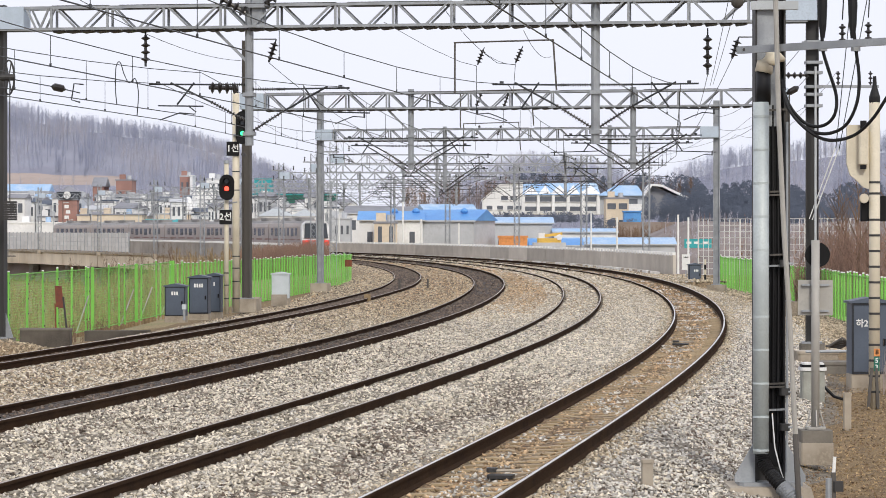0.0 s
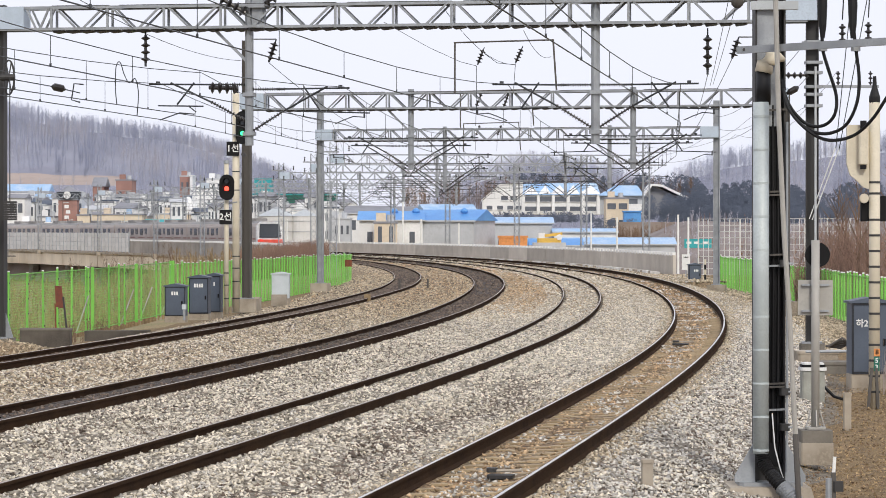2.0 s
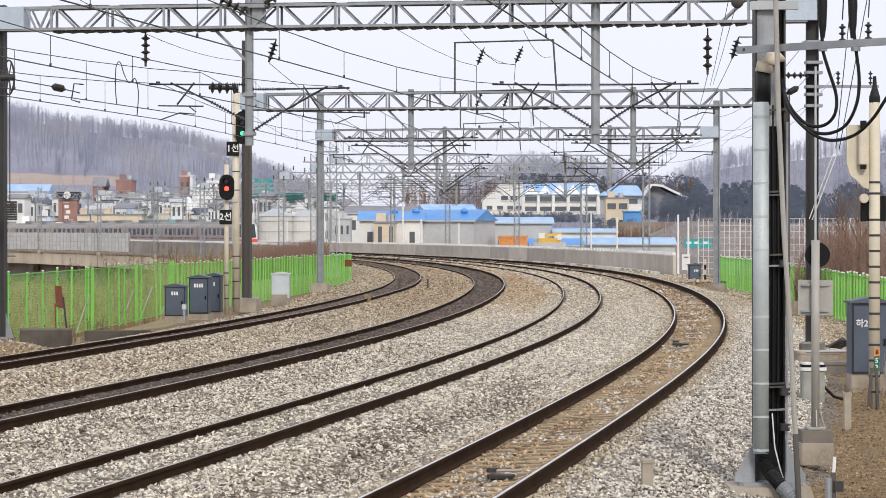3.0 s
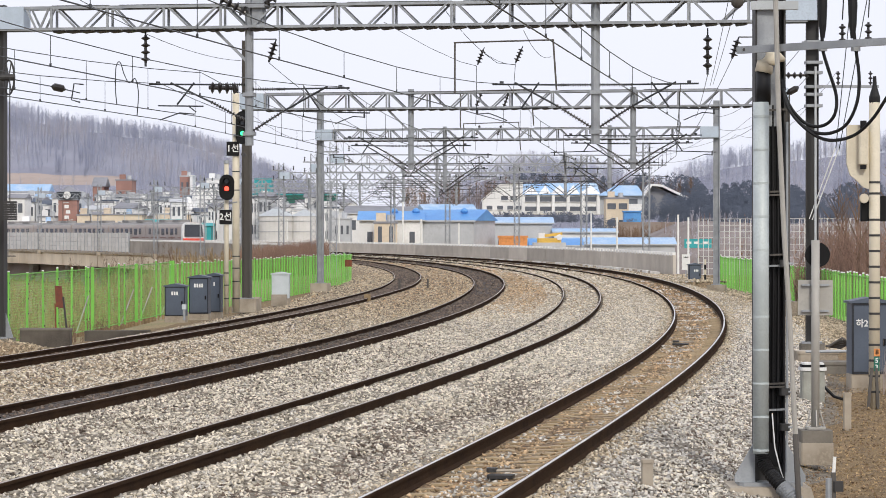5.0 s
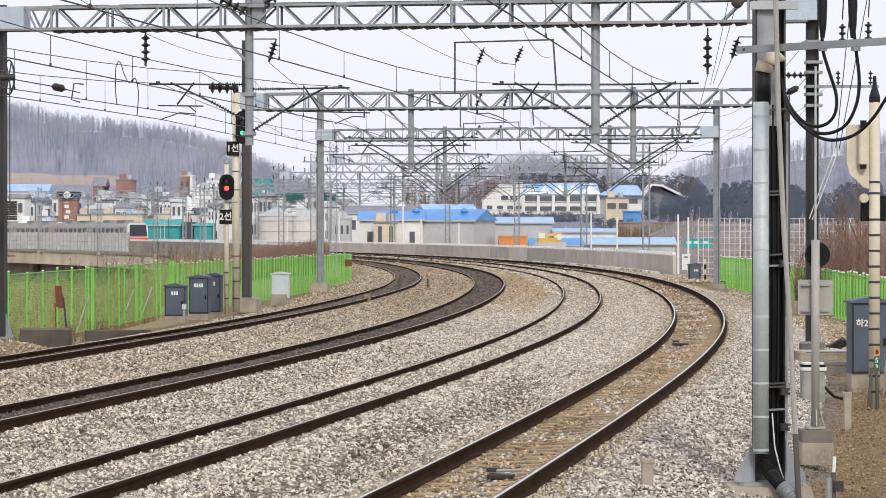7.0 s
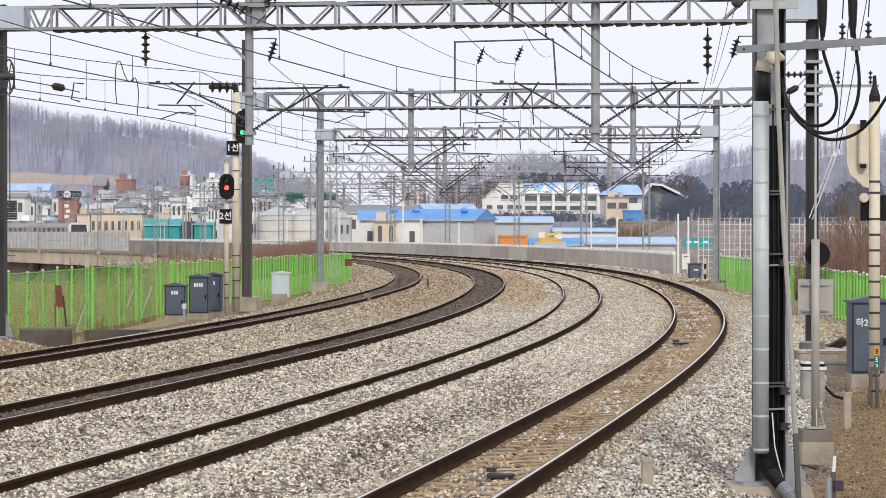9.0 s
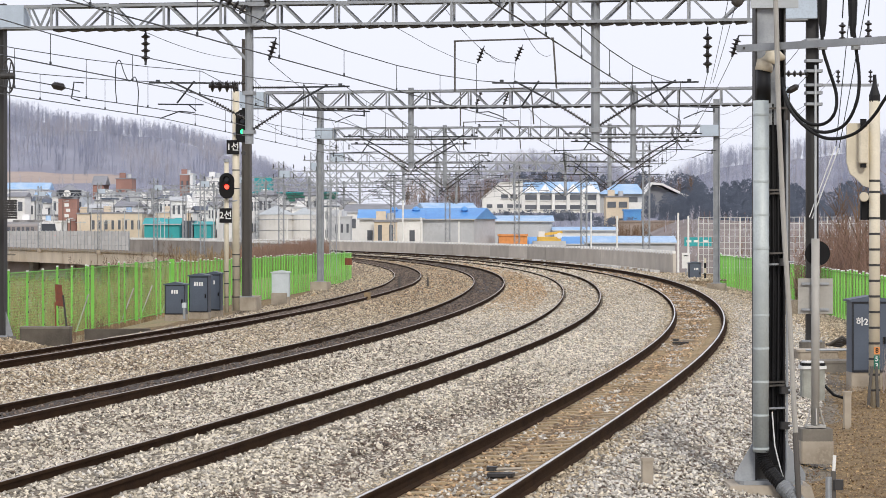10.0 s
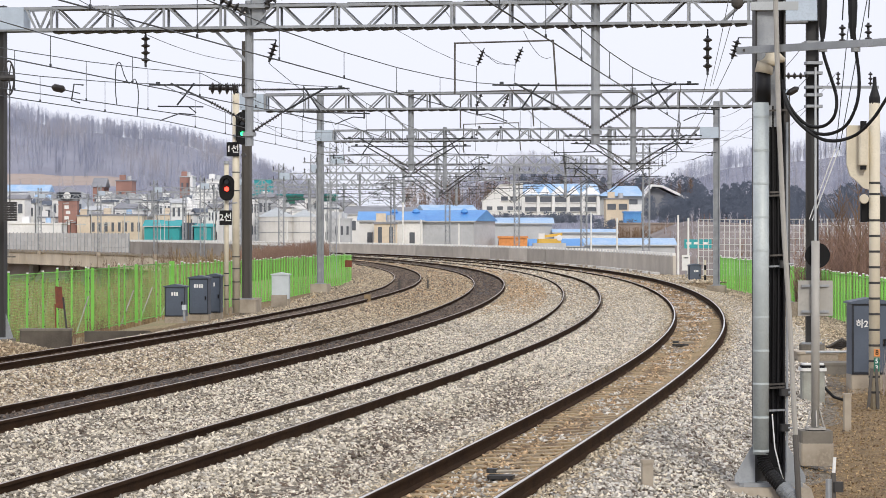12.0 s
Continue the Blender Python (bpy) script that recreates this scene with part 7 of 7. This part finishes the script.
    # light poles in the yard
    for px_, Y, top in ((713, 370, 345), (812, 372, 395), (1092, 372, 385), (1200, 300, 380), (1218, 320, 385), (508, 470, 388), (600, 480, 380), (745, 388, 388), (1046, 420, 375)):
        t = thing("yard_pole", pose((px_ - 784) / 4800 * Y, Y, g), "thin white painted yard pole", "pole", "yard poles")
        part("pole", Build().tube([(0, 0, 0), (0, 0, EYE_Z + (407 - top) / 4800 * Y - g)], 0.16, 8, r2=0.11), M_WHITE, t)
        part("base", Build().box((0, 0, 0.1), (0.5, 0.5, 0.3), bev=0.05), M_CONC, t)


# ---------------------------------------------------------------- hills and vegetation
def twigs(name, trees, material, label, seed, branches=14, thick=0.014, spread=0.35, category="trees"):
    """Bare trees: tapered three-sided trunks and branches. trees: arrays of x, y, z, height."""
    rng = np.random.default_rng(seed)
    T = np.asarray(trees, float)
    n = len(T)
    k = branches + 1
    H = T[:, 3:4]
    t0 = np.concatenate([np.zeros((n, 1)), rng.uniform(0.15, 0.85, (n, branches))], 1)
    ln = np.concatenate([np.ones((n, 1)), rng.uniform(0.25, 0.5, (n, branches)) * (1.15 - t0[:, 1:])], 1)
    az = rng.uniform(0, 6.283, (n, k))
    lean = np.concatenate([rng.uniform(0, 0.08, (n, 1)), rng.uniform(spread * 0.6, spread * 2.2, (n, branches))], 1)
    base = np.stack([T[:, :1] + 0 * t0, T[:, 1:2] + 0 * t0, T[:, 2:3] + t0 * H], 2)
    tip = base + (ln * H)[:, :, None] * np.stack([np.sin(lean) * np.cos(az), np.sin(lean) * np.sin(az), np.cos(lean)], 2)
    r = np.concatenate([np.full((n, 1), thick), np.full((n, branches), thick * 0.7)], 1) * H
    V = np.empty((n, k, 4, 3))
    for j in range(3):
        a = 2.094 * j
        V[:, :, j] = base + np.stack([r * math.cos(a), r * math.sin(a), 0 * r], 2)
    V[:, :, 3] = tip
    F = np.array([(0, 1, 3), (1, 2, 3), (2, 0, 3)])[None] + (np.arange(n * k) * 4)[:, None, None]
    me = bpy.data.meshes.new(name)
    me.vertices.add(n * k * 4)
    me.vertices.foreach_set("co", V.astype(np.float32).ravel())
    me.loops.add(n * k * 9)
    me.loops.foreach_set("vertex_index", F.astype(np.int32).ravel())
    me.polygons.add(n * k * 3)
    me.polygons.foreach_set("loop_start", np.arange(0, n * k * 9, 3, dtype=np.int32))
    me.materials.append(material)
    me.update(calc_edges=True)
    return tagged(new(name, me), label, category, kind="stuff")


def clumps(name, trees, material, label, seed, per=90, size=0.12, girth=0.3):
    """Evergreen crowns of many small leaf triangles. trees: x, y, z, height."""
    rng = np.random.default_rng(seed)
    T = np.repeat(np.asarray(trees, float), per, 0)
    n = len(T)
    u = rng.uniform(0.12, 1, n)
    rad = T[:, 3] * girth * np.sqrt(rng.random(n)) * np.sin(np.pi * np.clip(u, 0.08, 0.97)) ** 0.6
    az = rng.uniform(0, 6.283, n)
    C = np.stack([T[:, 0] + rad * np.cos(az), T[:, 1] + rad * np.sin(az), T[:, 2] + u * T[:, 3]], 1)
    # sprays share one tilt towards the viewer, so light falls evenly on them
    q = rng.normal(size=(n, 3, 3)) * np.array([1.0, 1.0, 0.22])
    q = np.stack([q[..., 0], 0.5 * q[..., 1] - 0.86 * q[..., 2], 0.86 * q[..., 1] + 0.5 * q[..., 2]], 2)
    V = C[:, None] + q * (T[:, 3] * size * 0.5)[:, None, None]
    me = bpy.data.meshes.new(name)
    me.vertices.add(n * 3)
    me.vertices.foreach_set("co", V.astype(np.float32).ravel())
    me.loops.add(n * 3)
    me.loops.foreach_set("vertex_index", np.arange(n * 3, dtype=np.int32))
    me.polygons.add(n)
    me.polygons.foreach_set("loop_start", np.arange(0, n * 3, 3, dtype=np.int32))
    me.materials.append(material)
    me.update(calc_edges=True)
    return tagged(new(name, me), label, "trees", kind="stuff")


def wooded(name, trees, label, seed, per):
    """Bare crowns of many fine upright twigs, three tones mixed tree by tree."""
    rng = np.random.default_rng(seed)
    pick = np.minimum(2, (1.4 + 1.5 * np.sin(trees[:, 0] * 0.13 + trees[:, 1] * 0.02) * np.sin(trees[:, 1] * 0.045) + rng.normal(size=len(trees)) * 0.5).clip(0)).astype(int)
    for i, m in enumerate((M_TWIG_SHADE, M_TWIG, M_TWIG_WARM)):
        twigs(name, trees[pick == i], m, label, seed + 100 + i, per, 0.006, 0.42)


def hill(name, ridge, y0, y1, z0, label, field=None, seed=1, floor=None):
    """Slope from (y0, z0) up to a ridge line of (x, z) at y1. Returns a height function."""
    rng = np.random.default_rng(seed)
    rx, rzs = np.array([p[0] for p in ridge], float), np.array([p[1] for p in ridge], float)
    ph = rng.uniform(0, 6.28, 4)

    def height(x, y):
        f = np.clip((np.asarray(y) - y0) / (y1 - y0), 0, 1.6)
        top = np.interp(x, rx, rzs)
        g = np.where(f <= 1, np.sin(np.clip(f, 0, 1) * math.pi / 2) ** 1.1, 1 - (f - 1) * 1.2)
        bumps = 0.8 * np.sin(x * 0.06 + ph[0]) * np.sin(np.asarray(y) * 0.05 + ph[1]) + 0.5 * np.sin(x * 0.17 + ph[2])
        return z0 + (top - z0) * g + bumps * np.clip(f * 2, 0, 1)

    gx, gy = np.linspace(rx[0], rx[-1], 90), np.linspace(y0, y1 + (y1 - y0) * 0.5, 26)
    X, Y = np.meshgrid(gx, gy)
    Z = height(X.ravel(), Y.ravel())
    b = Build()
    b.v = list(zip(X.ravel().tolist(), Y.ravel().tolist(), Z.tolist()))
    for j in range(25):
        for i in range(89):
            b.f.append((j * 90 + i, j * 90 + i + 1, (j + 1) * 90 + i + 1, (j + 1) * 90 + i))
            b.m.append(1 if field and field(gx[i], gy[j]) else 0)
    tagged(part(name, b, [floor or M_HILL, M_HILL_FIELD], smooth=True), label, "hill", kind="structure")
    return height


def scatter(height, x0, x1, y0, y1, n, h0, h1, seed, skip=None, sink=0.5):
    rng = np.random.default_rng(seed)
    x, y = rng.uniform(x0, x1, n), rng.uniform(y0, y1, n)
    if skip:
        k = np.array([not skip(a, b) for a, b in zip(x, y)])
        x, y = x[k], y[k]
    return np.stack([x, y, height(x, y) - sink, rng.uniform(h0, h1, len(x))], 1)


def make_hills():
    def field(x, y):
        return -175 < x < -92 and 742 < y < 780 - 0.2 * (x + 150)
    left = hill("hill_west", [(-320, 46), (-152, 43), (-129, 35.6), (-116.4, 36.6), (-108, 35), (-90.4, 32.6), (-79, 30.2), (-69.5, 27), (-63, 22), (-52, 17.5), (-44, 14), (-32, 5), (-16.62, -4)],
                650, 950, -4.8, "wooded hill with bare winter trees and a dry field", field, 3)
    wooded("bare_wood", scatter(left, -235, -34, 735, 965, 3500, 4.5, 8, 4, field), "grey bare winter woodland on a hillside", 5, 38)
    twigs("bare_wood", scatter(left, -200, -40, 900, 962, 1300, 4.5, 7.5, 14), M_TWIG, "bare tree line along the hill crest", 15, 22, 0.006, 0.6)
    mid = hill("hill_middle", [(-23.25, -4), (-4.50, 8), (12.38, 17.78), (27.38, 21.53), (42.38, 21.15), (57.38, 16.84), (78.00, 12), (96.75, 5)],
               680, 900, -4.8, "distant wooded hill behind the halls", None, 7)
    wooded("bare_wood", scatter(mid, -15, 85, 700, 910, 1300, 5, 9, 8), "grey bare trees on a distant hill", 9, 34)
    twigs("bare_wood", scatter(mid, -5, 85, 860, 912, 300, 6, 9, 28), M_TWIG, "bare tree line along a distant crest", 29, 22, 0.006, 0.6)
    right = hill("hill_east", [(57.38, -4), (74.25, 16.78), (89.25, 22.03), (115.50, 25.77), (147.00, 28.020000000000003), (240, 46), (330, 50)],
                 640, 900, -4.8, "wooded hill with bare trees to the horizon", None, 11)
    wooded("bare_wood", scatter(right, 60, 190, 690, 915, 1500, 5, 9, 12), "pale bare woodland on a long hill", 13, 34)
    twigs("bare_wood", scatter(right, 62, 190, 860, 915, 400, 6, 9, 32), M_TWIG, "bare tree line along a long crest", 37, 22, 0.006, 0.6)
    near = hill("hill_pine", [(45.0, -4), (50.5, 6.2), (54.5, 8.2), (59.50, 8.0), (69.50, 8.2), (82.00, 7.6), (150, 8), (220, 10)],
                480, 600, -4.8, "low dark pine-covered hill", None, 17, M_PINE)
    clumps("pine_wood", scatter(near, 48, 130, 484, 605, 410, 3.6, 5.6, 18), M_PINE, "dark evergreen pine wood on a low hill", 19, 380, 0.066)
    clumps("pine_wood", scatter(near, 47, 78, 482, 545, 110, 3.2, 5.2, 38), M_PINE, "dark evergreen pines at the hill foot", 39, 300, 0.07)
    bank = hill("hill_bank", [(36, 1.5), (42, 3.6), (60, 4.0), (90, 3.8), (150, 4.2)], 436, 478, -4.8, "low bare earth bank before the pine hill", None, 23, M_BANK_SCRUB)
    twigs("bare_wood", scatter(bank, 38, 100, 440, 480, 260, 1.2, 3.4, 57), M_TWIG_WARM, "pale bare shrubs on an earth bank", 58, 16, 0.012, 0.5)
    twigs("brown_scrub", scatter(bank, 38, 100, 440, 480, 260, 1.0, 2.6, 59), M_SCRUB, "brown scrub on an earth bank", 60, 16, 0.012, 0.5, "scrub")
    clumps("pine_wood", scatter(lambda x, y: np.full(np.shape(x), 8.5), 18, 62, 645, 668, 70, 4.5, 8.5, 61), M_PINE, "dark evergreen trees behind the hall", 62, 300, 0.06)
    twigs("bare_wood", scatter(lambda x, y: np.full(np.shape(x), 7.0), -10, 60, 640, 670, 170, 6, 10.5, 63), M_TWIG_BROWN, "bare brown trees behind the hall", 64, 30, 0.007, 0.45)
    flat = lambda x, y: np.full(np.shape(x), 4.72)
    clumps("pine_wood", scatter(flat, 9.50, 33.5, 596, 606, 90, 1.4, 2.6, 21), M_PINE, "dark evergreen shrubs below the hall", 22)
    twigs("bare_wood", scatter(lambda x, y: np.full(np.shape(x), -4.6), 1.19, 9.32, 520, 560, 60, 6, 10, 23), M_TWIG_BROWN, "bare brown trees beside the warehouse", 24)
    low = lambda x, y: np.full(np.shape(x), -4.6)
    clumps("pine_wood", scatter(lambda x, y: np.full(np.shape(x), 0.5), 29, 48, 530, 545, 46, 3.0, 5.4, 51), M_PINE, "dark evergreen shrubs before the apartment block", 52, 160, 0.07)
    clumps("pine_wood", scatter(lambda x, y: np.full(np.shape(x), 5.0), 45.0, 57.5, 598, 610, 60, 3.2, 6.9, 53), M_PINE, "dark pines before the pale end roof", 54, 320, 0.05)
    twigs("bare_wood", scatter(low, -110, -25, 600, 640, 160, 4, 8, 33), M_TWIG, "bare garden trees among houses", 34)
    twigs("bare_wood", scatter(low, 42, 110, 440, 480, 120, 4, 7.5, 35), M_TWIG_BROWN, "bare brown trees before the pine hill", 36)
    twigs("brown_scrub", scatter(lambda x, y: np.full(np.shape(x), 0.6), 33, 50, 508, 516, 260, 2.2, 4.0, 55), M_TWIG_BROWN, "brown hedge before a retaining bank", 56, 14, 0.012, 0.5, "scrub")


def make_bushes():
    ground = lambda x, y: ground_height(np.asarray(x), np.asarray(y))
    twigs("brown_scrub", scatter(ground, -16.30, -9.36, 208, 226, 2000, 1.9, 3.0, 41, sink=0.1), M_SCRUB, "dense reddish-brown winter scrub behind the fence", 42, 12, 0.007, 0.5, "scrub")
    twigs("brown_scrub", scatter(ground, 14.29, 16.58, 98, 112, 230, 2.0, 4.6, 43), M_SCRUB, "bare brown bushes behind the green fence", 44, 22, 0.006, 0.4, "scrub")
    twigs("brown_scrub", scatter(ground, 14.21, 17.03, 100, 112, 12, 4.6, 7.0, 45), M_TWIG_BROWN, "tall leaning bare shrubs behind the fence", 46, 30, 0.006, 0.45, "scrub")
    twigs("brown_scrub", scatter(ground, -14, -10.6, 84.5, 92, 150, 0.4, 1.0, 47, sink=0.1), M_TWIG_BROWN, "dry brown weeds behind the fence", 48, 10, 0.012, 0.5, "scrub")
    twigs("dry_grass", scatter(ground, -25, -13.6, 100, 132, 1100, 0.8, 1.7, 61, sink=0.05), M_WEED, "olive-brown dry weeds behind the fence", 62, 8, 0.026, 0.4, "grass")
    twigs("dry_grass", scatter(ground, -18, -14.2, 86, 100, 350, 0.6, 1.5, 63, sink=0.05), M_WEED, "olive-brown dry weeds behind the fence", 64, 8, 0.026, 0.4, "grass")
    twigs("dry_grass", scatter(ground, -44, -15, 132, 286, 1500, 1.2, 2.6, 65, sink=0.05), M_WEED, "olive-brown dry weeds before the viaduct", 66, 8, 0.03, 0.4, "grass")
    twigs("brown_scrub", scatter(ground, -42.75, -28.38, 296, 312, 60, 3.0, 5.0, 49, sink=0.0), M_TWIG_BROWN, "bare saplings below the viaduct", 50, 16, 0.007, 0.4, "scrub")
    twigs("dry_grass", scatter(ground, 8.36, 10.5, 50, 56, 160, 0.5, 1.3, 51, sink=0.05), M_HILL_FIELD, "tall dry straw grass beside the cabinet", 52, 6, 0.008, 0.15, "grass")
    rng = np.random.default_rng(60)
    # leaf litter on the soil
    n = 60000
    x, y = rng.uniform(4.2, 10.5, n), rng.uniform(27, 62, n)
    s, o = nearest(x, y)
    k = (o > 3.0 + rng.random(n))
    x, y = x[k], y[k]
    n = len(x)
    z = ground_height(x, y) + 0.05
    V = np.stack([x, y, z], 1)[:, None] + rng.normal(size=(n, 3, 3)) * np.array([0.014, 0.018, 0.01])
    b = Build()
    b.v = [tuple(p) for p in V.reshape(-1, 3).tolist()]
    b.f = [(3 * i, 3 * i + 1, 3 * i + 2) for i in range(n)]
    b.m = [int(q) for q in rng.choice(3, n, p=[0.25, 0.35, 0.4])]
    tagged(part("leaf_litter", b, [M_TWIG_BROWN, M_LEAF, M_WEED]), "dry brown leaf litter on soil", "leaf litter", kind="stuff")


# ---------------------------------------------------------------- build
make_ground()
make_bed()
make_tracks()
make_gantries()
make_viaduct()
make_fences()
make_town()
make_hills()
make_near_mast()
make_signals()
make_cabinets()
make_trackside()
make_overhead()
make_bushes()
make_train()
make_stones()
motions()
